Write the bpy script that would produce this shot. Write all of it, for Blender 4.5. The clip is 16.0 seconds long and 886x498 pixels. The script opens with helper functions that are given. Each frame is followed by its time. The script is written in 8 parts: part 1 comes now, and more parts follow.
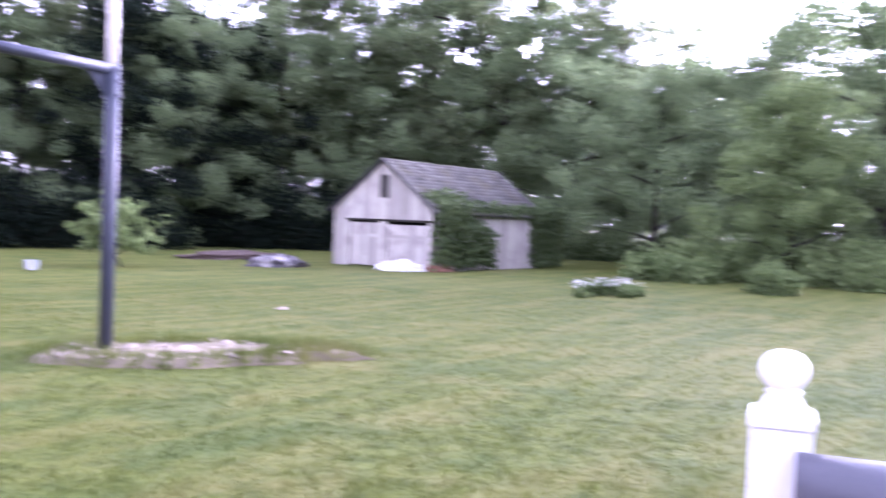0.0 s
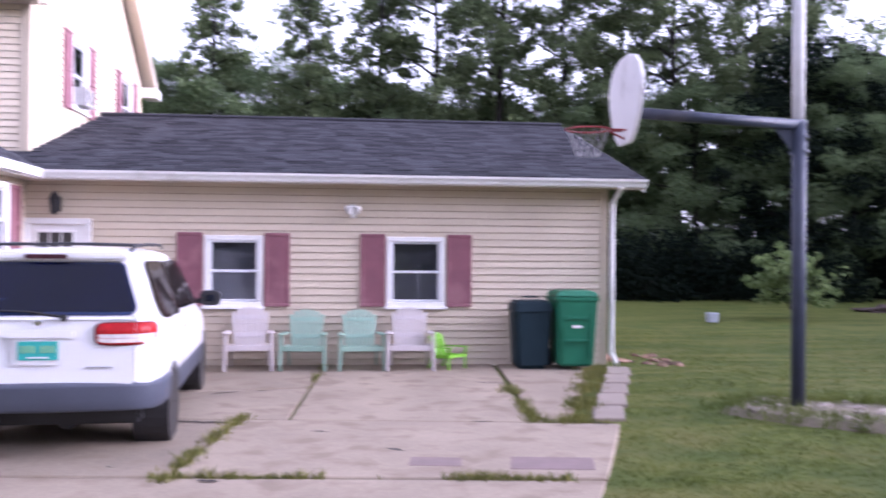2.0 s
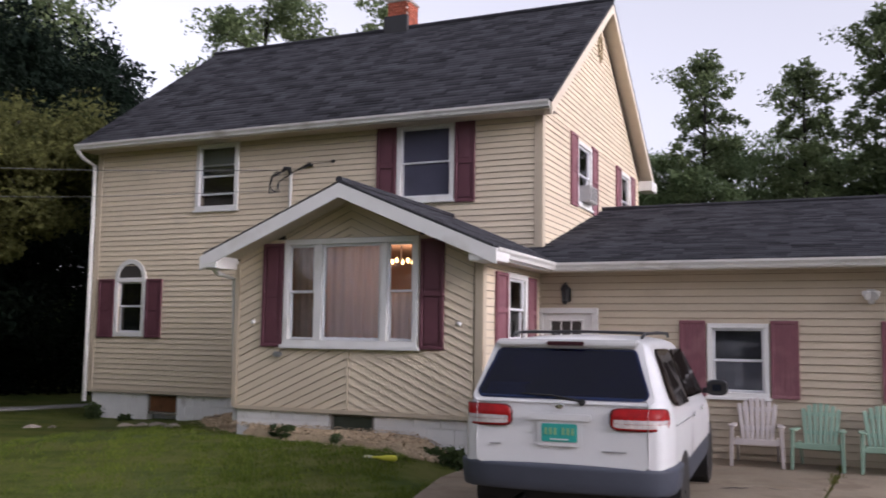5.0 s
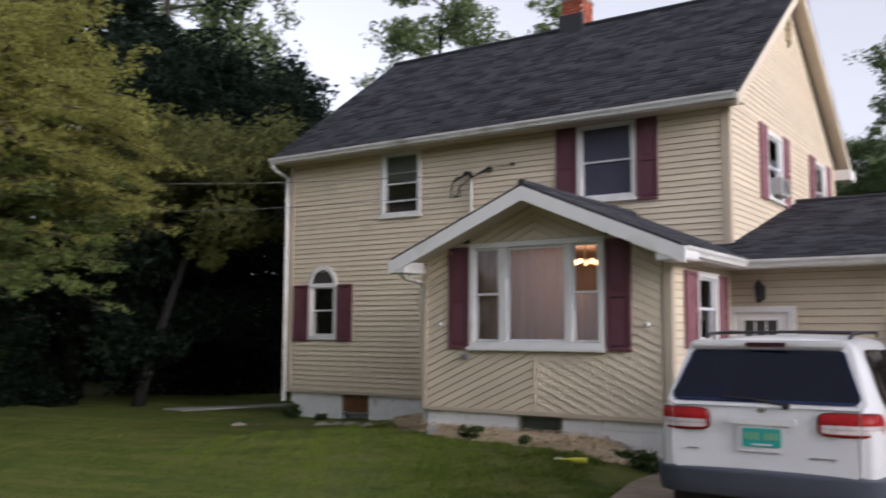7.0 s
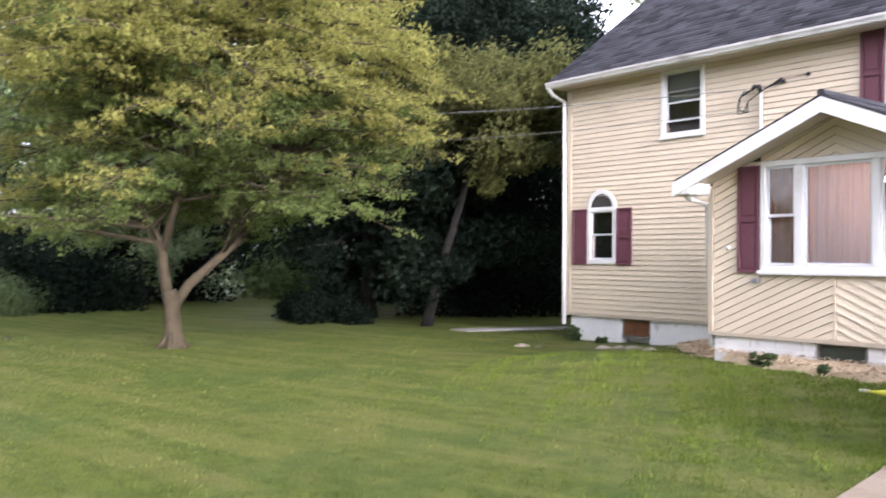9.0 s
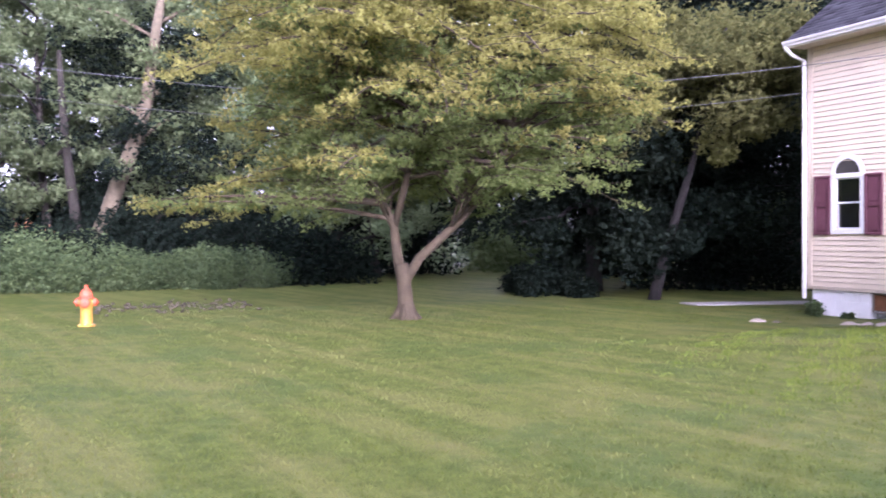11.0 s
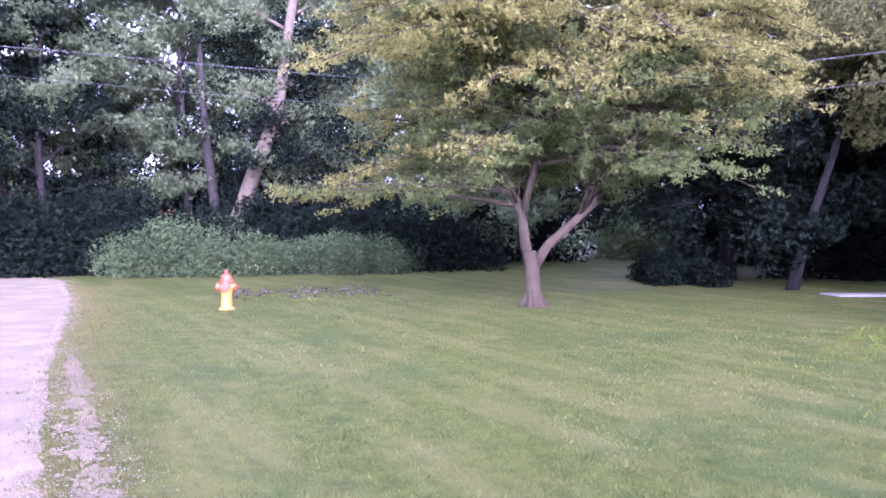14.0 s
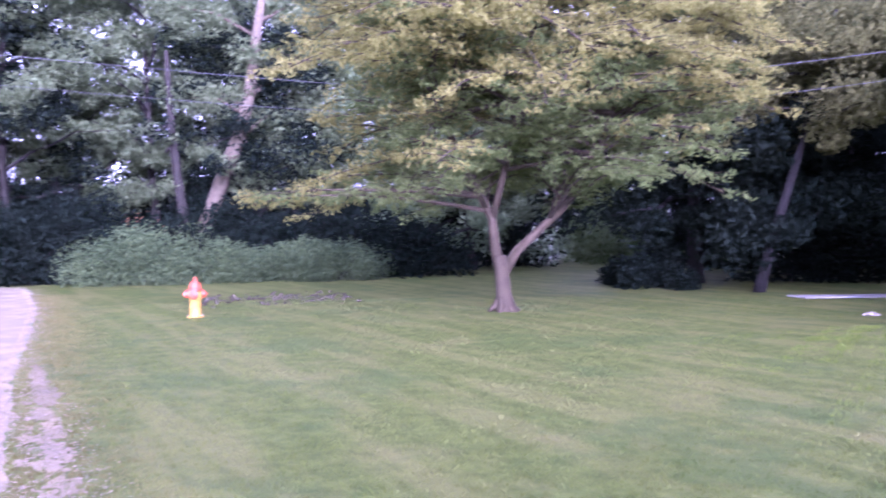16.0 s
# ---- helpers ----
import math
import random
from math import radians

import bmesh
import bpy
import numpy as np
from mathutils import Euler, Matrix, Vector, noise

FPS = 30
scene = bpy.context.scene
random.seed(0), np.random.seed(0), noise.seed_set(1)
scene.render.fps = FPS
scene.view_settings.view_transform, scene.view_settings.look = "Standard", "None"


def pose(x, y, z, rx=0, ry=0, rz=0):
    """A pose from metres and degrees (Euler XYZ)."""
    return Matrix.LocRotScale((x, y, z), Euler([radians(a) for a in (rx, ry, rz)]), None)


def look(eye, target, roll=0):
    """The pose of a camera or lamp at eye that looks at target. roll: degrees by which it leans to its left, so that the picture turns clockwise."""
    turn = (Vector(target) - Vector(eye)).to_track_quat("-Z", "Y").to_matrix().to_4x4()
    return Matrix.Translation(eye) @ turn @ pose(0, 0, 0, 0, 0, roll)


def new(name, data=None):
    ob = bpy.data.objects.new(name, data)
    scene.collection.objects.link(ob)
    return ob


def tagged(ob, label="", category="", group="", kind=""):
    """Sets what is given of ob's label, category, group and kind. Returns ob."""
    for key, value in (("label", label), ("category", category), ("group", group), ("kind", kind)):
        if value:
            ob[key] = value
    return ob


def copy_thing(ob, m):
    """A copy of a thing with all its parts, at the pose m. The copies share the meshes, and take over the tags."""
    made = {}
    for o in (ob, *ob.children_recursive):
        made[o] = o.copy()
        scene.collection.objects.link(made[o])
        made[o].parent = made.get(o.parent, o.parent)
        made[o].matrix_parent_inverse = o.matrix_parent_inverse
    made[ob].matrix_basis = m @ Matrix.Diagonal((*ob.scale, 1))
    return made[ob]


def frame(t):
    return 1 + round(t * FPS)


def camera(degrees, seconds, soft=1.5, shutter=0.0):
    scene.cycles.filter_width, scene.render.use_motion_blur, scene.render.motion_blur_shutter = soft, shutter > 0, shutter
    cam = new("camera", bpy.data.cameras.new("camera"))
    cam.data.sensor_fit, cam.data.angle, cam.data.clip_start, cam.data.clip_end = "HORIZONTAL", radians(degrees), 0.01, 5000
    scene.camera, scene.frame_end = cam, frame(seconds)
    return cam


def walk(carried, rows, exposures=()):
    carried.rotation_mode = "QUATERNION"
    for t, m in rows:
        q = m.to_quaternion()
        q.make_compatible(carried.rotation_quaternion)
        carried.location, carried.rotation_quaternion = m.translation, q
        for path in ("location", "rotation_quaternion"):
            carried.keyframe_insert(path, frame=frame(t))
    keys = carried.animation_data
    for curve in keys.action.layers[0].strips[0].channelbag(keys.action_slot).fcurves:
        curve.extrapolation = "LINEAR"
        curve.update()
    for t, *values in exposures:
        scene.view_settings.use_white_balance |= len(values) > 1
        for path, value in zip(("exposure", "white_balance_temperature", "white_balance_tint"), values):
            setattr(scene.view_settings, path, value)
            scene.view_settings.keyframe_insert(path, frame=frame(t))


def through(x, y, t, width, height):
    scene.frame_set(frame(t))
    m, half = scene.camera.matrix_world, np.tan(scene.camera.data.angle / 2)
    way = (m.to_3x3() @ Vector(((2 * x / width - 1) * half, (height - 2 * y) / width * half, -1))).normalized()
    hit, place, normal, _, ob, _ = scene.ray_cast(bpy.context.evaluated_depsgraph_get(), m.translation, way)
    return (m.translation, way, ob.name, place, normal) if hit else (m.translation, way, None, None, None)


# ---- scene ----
import collections

cam = camera(51.74, 16.0, soft=1.7, shutter=0.6)
PATH = [
    (0, (0.257, 0.244, 1.660), (1.702, 1.625, 1.594), 2.18),
    (0.2, (0.250, 0.255, 1.662), (1.580, 1.747, 1.603), 1.85),
    (0.5, (0.242, 0.259, 1.670), (1.420, 1.874, 1.605), 1.29),
    (1, (0.195, 0.258, 1.713), (1.012, 2.083, 1.652), 0.60),
    (1.5, (0.080, 0.294, 1.715), (0.579, 2.231, 1.694), 0.37),
    (2, (0.032, 0.337, 1.706), (0.247, 2.325, 1.719), 0.44),
    (2.5, (-0.021, 0.366, 1.704), (-0.025, 2.365, 1.750), 0.54),
    (3, (-0.048, 0.370, 1.698), (-0.262, 2.357, 1.779), 0.84),
    (3.5, (-0.065, 0.377, 1.695), (-0.454, 2.335, 1.809), 0.93),
    (4, (-0.089, 0.359, 1.693), (-0.646, 2.274, 1.842), 0.96),
    (4.2, (-0.089, 0.359, 1.693), (-0.707, 2.254, 1.856), 0.96),
    (6.3, (-0.181, 0.318, 1.704), (-1.153, 2.053, 1.917), 0.64),
    (6.5, (-0.181, 0.318, 1.704), (-1.171, 2.043, 1.918), 0.64),
    (6.7, (-0.183, 0.300, 1.708), (-1.215, 1.999, 1.916), 0.57),
    (7, (-0.187, 0.254, 1.719), (-1.330, 1.884, 1.910), 0.37),
    (7.5, (-0.236, 0.283, 1.704), (-1.503, 1.822, 1.874), 0.60),
    (8, (-0.268, 0.270, 1.692), (-1.669, 1.690, 1.841), 0.40),
    (8.5, (-0.266, 0.233, 1.692), (-1.793, 1.523, 1.768), 0.13),
    (9, (-0.299, 0.217, 1.685), (-1.876, 1.447, 1.710), 0.43),
    (9.2, (-0.299, 0.217, 1.685), (-1.910, 1.403, 1.691), 0.43),
    (11.5, (-0.336, 0.149, 1.696), (-2.200, 0.872, 1.661), -0.43),
    (12, (-0.288, 0.129, 1.700), (-2.184, 0.764, 1.658), -0.54),
    (12.5, (-0.292, 0.113, 1.701), (-2.203, 0.699, 1.649), -0.36),
    (13, (-0.303, 0.107, 1.707), (-2.220, 0.675, 1.651), -0.53),
    (13.5, (-0.349, 0.098, 1.705), (-2.266, 0.664, 1.645), -0.22),
    (14, (-0.354, 0.094, 1.701), (-2.272, 0.656, 1.638), -0.18),
    (14.5, (-0.360, 0.099, 1.699), (-2.279, 0.658, 1.637), -0.27),
    (15, (-0.364, 0.093, 1.698), (-2.282, 0.656, 1.636), -0.33),
    (15.5, (-0.362, 0.095, 1.697), (-2.278, 0.666, 1.638), -0.55),
    (15.75, (-0.363, 0.096, 1.696), (-2.277, 0.672, 1.638), -0.56),
    (15.9, (-0.364, 0.098, 1.694), (-2.272, 0.693, 1.640), -0.58),
    (16, (-0.365, 0.099, 1.693), (-2.264, 0.723, 1.642), -0.59),
]
EXPOSURES = [(0.0, 3.55, 5300, 50), (1.0, 3.0, 5350, 45), (2.0, 2.26, 5350, 39), (2.5, 2.05, 5350, 36), (3.5, 1.62, 5650, 32), (4.2, 1.26, 5800, 27), (6.3, 0.90, 6200, 21), (7.2, 1.00, 5900, 17), (8.0, 1.62, 5750, 15), (8.5, 2.15, 5650, 18), (9.0, 2.62, 5850, 23), (11.5, 3.05, 5200, 52), (12.5, 3.24, 4950, 63), (14.0, 3.24, 4880, 66), (16.0, 3.25, 4760, 73)]
walk(cam, [(t, look(eye, target, roll)) for t, eye, target, roll in PATH], EXPOSURES)


# ---- light ----
world = bpy.data.worlds.new("sky")
scene.world = world
world.use_nodes = True
wn, wl = world.node_tree.nodes, world.node_tree.links
sky = wn.new("ShaderNodeTexSky")
sky.sky_type = "NISHITA"
sky.sun_disc = False
sky.sun_elevation = radians(17)
sky.sun_rotation = radians(98)
sky.dust_density = 3.0
pale = wn.new("ShaderNodeHueSaturation")
pale.inputs["Saturation"].default_value = 0.12
wl.new(sky.outputs["Color"], pale.inputs["Color"])
wl.new(pale.outputs["Color"], wn["Background"].inputs["Color"])
wn["Background"].inputs["Strength"].default_value = 0.15

sun_data = bpy.data.lights.new("sun", "SUN")
sun_data.energy, sun_data.angle, sun_data.color = 0.52, radians(22), (1.0, 0.88, 0.70)
sun = new("sun", sun_data)
SUN_AZ, SUN_EL = radians(98), radians(17)
sun.matrix_world = look((20, 5, 20), (20 - math.sin(SUN_AZ) * math.cos(SUN_EL), 5 - math.cos(SUN_AZ) * math.cos(SUN_EL), 20 - math.sin(SUN_EL)))


# ---- materials ----
def material(name, color, rough=0.6, metal=0.0, var=0.12, scale=6.0, fine=60.0, bump=0.1, dist=0.01, spec=0.4,
             island=0.0, rand=0.0, stain=None, stain_at=0.6, stain_scale=1.5, alpha_through=0.0):
    """A node material: a base colour that wanders at two scales, fine relief, per-piece variation and optional stains."""
    m = bpy.data.materials.new(name)
    m.use_nodes = True
    n, l = m.node_tree.nodes, m.node_tree.links
    b = n["Principled BSDF"]
    b.inputs["Roughness"].default_value = rough
    b.inputs["Metallic"].default_value = metal
    b.inputs["Specular IOR Level"].default_value = spec
    co = n.new("ShaderNodeTexCoord")
    big, small = n.new("ShaderNodeTexNoise"), n.new("ShaderNodeTexNoise")
    big.inputs["Scale"].default_value, small.inputs["Scale"].default_value = scale, fine
    big.inputs["Detail"].default_value, small.inputs["Detail"].default_value = 4, 3
    geo = n.new("ShaderNodeNewGeometry")
    for t in (big, small):
        l.new(geo.outputs["Position"], t.inputs["Vector"])
    add = n.new("ShaderNodeMath")
    add.operation = "MULTIPLY_ADD"
    l.new(big.outputs["Fac"], add.inputs[0])
    add.inputs[1].default_value = 0.65
    half = n.new("ShaderNodeMath")
    half.operation = "MULTIPLY"
    l.new(small.outputs["Fac"], half.inputs[0])
    half.inputs[1].default_value = 0.35
    l.new(half.outputs[0], add.inputs[2])
    value = add.outputs[0]
    for src, amount in ((geo.outputs["Random Per Island"], island), ):
        if amount:
            mix = n.new("ShaderNodeMix")
            mix.inputs["Factor"].default_value = amount
            l.new(value, mix.inputs["A"])
            l.new(src, mix.inputs["B"])
            value = mix.outputs["Result"]
    if rand:
        info = n.new("ShaderNodeObjectInfo")
        mix = n.new("ShaderNodeMix")
        mix.inputs["Factor"].default_value = rand
        l.new(value, mix.inputs["A"])
        l.new(info.outputs["Random"], mix.inputs["B"])
        value = mix.outputs["Result"]
    ramp = n.new("ShaderNodeValToRGB")
    lo, hi = [max(0.0, c * (1 - var * 2)) for c in color], [min(1.0, c * (1 + var * 2)) for c in color]
    ramp.color_ramp.elements[0].position, ramp.color_ramp.elements[0].color = 0.2, (*lo, 1)
    ramp.color_ramp.elements[1].position, ramp.color_ramp.elements[1].color = 0.8, (*hi, 1)
    l.new(value, ramp.inputs["Fac"])
    out = ramp.outputs["Color"]
    if stain:
        st = n.new("ShaderNodeTexNoise")
        st.inputs["Scale"].default_value, st.inputs["Detail"].default_value = stain_scale, 6
        l.new(geo.outputs["Position"], st.inputs["Vector"])
        sr = n.new("ShaderNodeMapRange")
        sr.inputs["From Min"].default_value, sr.inputs["From Max"].default_value = stain_at - 0.08, stain_at + 0.08
        l.new(st.outputs["Fac"], sr.inputs["Value"])
        mx = n.new("ShaderNodeMix")
        mx.data_type = "RGBA"
        l.new(sr.outputs["Result"], mx.inputs["Factor"])
        l.new(out, mx.inputs["A"])
        mx.inputs["B"].default_value = (*stain, 1)
        out = mx.outputs["Result"]
    l.new(out, b.inputs["Base Color"])
    if bump:
        bp = n.new("ShaderNodeBump")
        bp.inputs["Strength"].default_value, bp.inputs["Distance"].default_value = bump, dist
        l.new(small.outputs["Fac"], bp.inputs["Height"])
        l.new(bp.outputs["Normal"], b.inputs["Normal"])
    if alpha_through:
        tr = n.new("ShaderNodeBsdfTranslucent")
        l.new(out, tr.inputs["Color"])
        ms = n.new("ShaderNodeMixShader")
        ms.inputs["Fac"].default_value = alpha_through
        l.new(b.outputs[0], ms.inputs[1])
        l.new(tr.outputs[0], ms.inputs[2])
        l.new(ms.outputs[0], n["Material Output"].inputs["Surface"])
    return m


def leaf_material(name, dark, light, through=0.35, speckle=0.5, sheen=0.16):
    m = bpy.data.materials.new(name)
    m.use_nodes = True
    n, l = m.node_tree.nodes, m.node_tree.links
    b = n["Principled BSDF"]
    b.inputs["Roughness"].default_value = 0.55
    b.inputs["Specular IOR Level"].default_value = sheen
    geo = n.new("ShaderNodeNewGeometry")
    noi = n.new("ShaderNodeTexNoise")
    noi.inputs["Scale"].default_value, noi.inputs["Detail"].default_value = 0.7, 3
    l.new(geo.outputs["Position"], noi.inputs["Vector"])
    mix = n.new("ShaderNodeMix")
    mix.inputs["Factor"].default_value = speckle
    l.new(noi.outputs["Fac"], mix.inputs["A"])
    l.new(geo.outputs["Random Per Island"], mix.inputs["B"])
    ramp = n.new("ShaderNodeValToRGB")
    ramp.color_ramp.elements[0].position, ramp.color_ramp.elements[0].color = 0.25, (*dark, 1)
    ramp.color_ramp.elements[1].position, ramp.color_ramp.elements[1].color = 0.75, (*light, 1)
    l.new(mix.outputs["Result"], ramp.inputs["Fac"])
    l.new(ramp.outputs["Color"], b.inputs["Base Color"])
    tr = n.new("ShaderNodeBsdfTranslucent")
    l.new(ramp.outputs["Color"], tr.inputs["Color"])
    ms = n.new("ShaderNodeMixShader")
    ms.inputs["Fac"].default_value = through
    l.new(b.outputs[0], ms.inputs[1])
    l.new(tr.outputs[0], ms.inputs[2])
    l.new(ms.outputs[0], n["Material Output"].inputs["Surface"])
    return m


def glass_material(name, tint, rough=0.02, ior=1.45):
    """Dark window glass: clear with a strong mirror sheen."""
    m = bpy.data.materials.new(name)
    m.use_nodes = True
    n, l = m.node_tree.nodes, m.node_tree.links
    clear, gloss, mix, fres = n.new("ShaderNodeBsdfTransparent"), n.new("ShaderNodeBsdfGlossy"), n.new("ShaderNodeMixShader"), n.new("ShaderNodeFresnel")
    clear.inputs["Color"].default_value = (*tint, 1)
    gloss.inputs["Roughness"].default_value = rough
    fres.inputs["IOR"].default_value = ior
    l.new(fres.outputs[0], mix.inputs["Fac"])
    l.new(clear.outputs[0], mix.inputs[1])
    l.new(gloss.outputs[0], mix.inputs[2])
    l.new(mix.outputs[0], n["Material Output"].inputs["Surface"])
    return m


def glow_material(name, color, strength):
    m = bpy.data.materials.new(name)
    m.use_nodes = True
    b = m.node_tree.nodes["Principled BSDF"]
    b.inputs["Base Color"].default_value = (*color, 1)
    b.inputs["Emission Color"].default_value = (*color, 1)
    b.inputs["Emission Strength"].default_value = strength
    return m


SIDING = material("vinyl_siding", (0.66, 0.56, 0.42), 0.55, var=0.05, scale=1.2, fine=90, bump=0.06, rand=0.3, stain=(0.57, 0.49, 0.37), stain_at=0.68)
# siding of the low wing, about a fifth darker than the main beige
SIDING_WING = material("wing_vinyl_siding", (0.520, 0.440, 0.330), 0.6, var=0.06, scale=1.2, fine=90, bump=0.06, rand=0.3, stain=(0.48, 0.40, 0.30), stain_at=0.66)
# core in a shadowed-siding tone, so bare gaps draw the laps' shadow lines
WALLCORE = material("shadowed_wall_core", (0.22, 0.18, 0.14), 0.9)
WHITE = material("white_trim", (0.74, 0.73, 0.71), 0.5, var=0.04, scale=3, bump=0.05, stain=(0.55, 0.53, 0.48), stain_at=0.70)
SHINGLE = material("shingles", (0.046, 0.046, 0.053), 0.95, var=0.30, scale=2.0, fine=120, bump=0.45, dist=0.006, island=0.45, spec=0.15)
ROOFDECK = material("roof_deck", (0.03, 0.03, 0.032), 0.95)
SHUTTER = material("maroon_shutter", (0.125, 0.045, 0.060), 0.6, var=0.08, scale=4, bump=0.1, stain=(0.16, 0.07, 0.085), stain_at=0.66)
SHUTTER_FADED = material("faded_shutter", (0.20, 0.078, 0.095), 0.65, var=0.12, scale=5, bump=0.1, stain=(0.26, 0.12, 0.135), stain_at=0.6, stain_scale=3)
BLOCK = material("painted_block", (0.81, 0.795, 0.77), 0.8, var=0.06, scale=3, bump=0.3, stain=(0.34, 0.30, 0.26), stain_at=0.70, stain_scale=3.5)
CONCRETE = material("concrete", (0.264, 0.213, 0.156), 0.9, var=0.24, scale=1.3, fine=28, bump=0.35, rand=0.2, stain=(0.212, 0.165, 0.116), stain_at=0.57, stain_scale=2.6)
BRICK = material("brick", (0.33, 0.09, 0.05), 0.85, var=0.2, rand=0.5, bump=0.3)
MORTAR = material("mortar", (0.3, 0.27, 0.24), 0.9)
# flat dark colour standing in for the shade of unlit rooms and openings
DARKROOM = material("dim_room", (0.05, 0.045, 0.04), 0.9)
GLASS = glass_material("window_glass", (0.90, 0.91, 0.93))


# ---- builders ----
def part(name, bm, mat, parent, label="", smooth=False, kind=""):
    me = bpy.data.meshes.new(name)
    bm.to_mesh(me)
    bm.free()
    if smooth:
        for p in me.polygons:
            p.use_smooth = True
    for one in (mat if isinstance(mat, (list, tuple)) else [mat]):
        me.materials.append(one)
    ob = new(name, me)
    if parent is not None:
        ob.parent = parent
        ob.matrix_parent_inverse = parent.matrix_world.inverted()
    if label or kind:
        tagged(ob, label, kind=kind)
    return ob


def thing(name, label, category, at=(0, 0, 0), turn=0.0, group="", kind=""):
    ob = new(name)
    ob.empty_display_size = 0.1
    ob.matrix_world = pose(*at, 0, 0, turn)
    bpy.context.view_layer.update()
    return tagged(ob, label, category, group, kind)


def local(name, bm, mat, parent, label="", smooth=False):
    """A part whose mesh is given in its parent's own axes."""
    ob = part(name, bm, mat, None, label, smooth)
    ob.parent = parent
    return ob


def box(bm, x0, x1, y0, y1, z0, z1, m=None):
    vs = [bm.verts.new((x, y, z)) for z in (z0, z1) for y in (y0, y1) for x in (x0, x1)]
    if m is not None:
        for v in vs:
            v.co = m @ v.co
    fs = [bm.faces.new([vs[i] for i in q]) for q in ((0, 2, 3, 1), (4, 5, 7, 6), (0, 1, 5, 4), (1, 3, 7, 5), (3, 2, 6, 7), (2, 0, 4, 6))]
    return vs, fs


def boxes(rows, bevel=0.0):
    bm = bmesh.new()
    for r in rows:
        box(bm, *r)
    if bevel:
        bmesh.ops.bevel(bm, geom=bm.edges[:], offset=bevel, segments=2, affect="EDGES", clamp_overlap=True)
    bmesh.ops.recalc_face_normals(bm, faces=bm.faces)
    return bm


def tube(bm, pts, radii, sides=8, caps=True):
    """A tube along points with a radius at each."""
    rings = []
    pts = [Vector(p) for p in pts]
    side = None
    for i, p in enumerate(pts):
        way = (pts[min(i + 1, len(pts) - 1)] - pts[max(i - 1, 0)]).normalized()
        if side is None:
            side = way.orthogonal().normalized()
        side = (side - way * side.dot(way)).normalized()
        up = way.cross(side)
        rings.append([bm.verts.new(p + radii[i] * (math.cos(a) * side + math.sin(a) * up)) for a in (2 * math.pi * k / sides for k in range(sides))])
    for a, b in zip(rings, rings[1:]):
        for k in range(sides):
            bm.faces.new((a[k], a[(k + 1) % sides], b[(k + 1) % sides], b[k]))
    if caps:
        bm.faces.new(rings[0][::-1])
        bm.faces.new(rings[-1])


def lathe(bm, profile, sides=24, at=(0, 0, 0), axis="z", squash=1.0):
    rings = []
    for r, h in profile:
        ring = []
        for k in range(sides):
            a = 2 * math.pi * k / sides
            c, s = r * math.cos(a), r * math.sin(a) * squash
            p = {"z": (c, s, h), "x": (h, c, s), "y": (c, h, s)}[axis]
            ring.append(bm.verts.new(Vector(p) + Vector(at)))
        rings.append(ring)
    for a, b in zip(rings, rings[1:]):
        for k in range(sides):
            bm.faces.new((a[k], a[(k + 1) % sides], b[(k + 1) % sides], b[k]))
    bm.faces.new(rings[0][::-1])
    bm.faces.new(rings[-1])
    bmesh.ops.recalc_face_normals(bm, faces=bm.faces)


def mesh_from_arrays(name, verts, faces):
    """A mesh from numpy arrays of corners and equal-sided faces."""
    me = bpy.data.meshes.new(name)
    n, k = faces.shape
    me.vertices.add(len(verts))
    me.vertices.foreach_set("co", verts.astype(np.float32).ravel())
    me.loops.add(n * k)
    me.loops.foreach_set("vertex_index", faces.astype(np.int32).ravel())
    me.polygons.add(n)
    me.polygons.foreach_set("loop_start", np.arange(0, n * k, k, dtype=np.int32))
    me.update(calc_edges=True)
    me.validate()
    return me


def clip(poly, a, b, c):
    """The part of a convex polygon where a*u + b*v <= c."""
    out = []
    for p, q in zip(poly, poly[1:] + poly[:1]):
        dp, dq = a * p[0] + b * p[1] - c, a * q[0] + b * q[1] - c
        if dp <= 0:
            out.append(p)
        if dp * dq < 0:
            s = dp / (dp - dq)
            out.append((p[0] + s * (q[0] - p[0]), p[1] + s * (q[1] - p[1])))
    return out


LAP = 0.105


def plank(parent, poly, m, across, mat=SIDING):
    """One lap of siding: a polygon in the wall's (u, v), standing proud at its lower edge. across: (a, b, start) of its rise."""
    bm = bmesh.new()
    a, b, start = across

    def deep(p):
        s = (a * p[0] + b * p[1] - start) / LAP
        return 0.025 - 0.021 * min(max(s, 0), 1)
    front = [bm.verts.new(m @ Vector((p[0], -deep(p), p[1]))) for p in poly]
    back = [bm.verts.new(m @ Vector((p[0], 0.0, p[1]))) for p in poly]
    bm.faces.new(front)
    for k in range(len(poly)):
        j = (k + 1) % len(poly)
        bm.faces.new((front[k], back[k], back[j], front[j]))
    bmesh.ops.recalc_face_normals(bm, faces=bm.faces)
    return part("plank", bm, mat, parent)


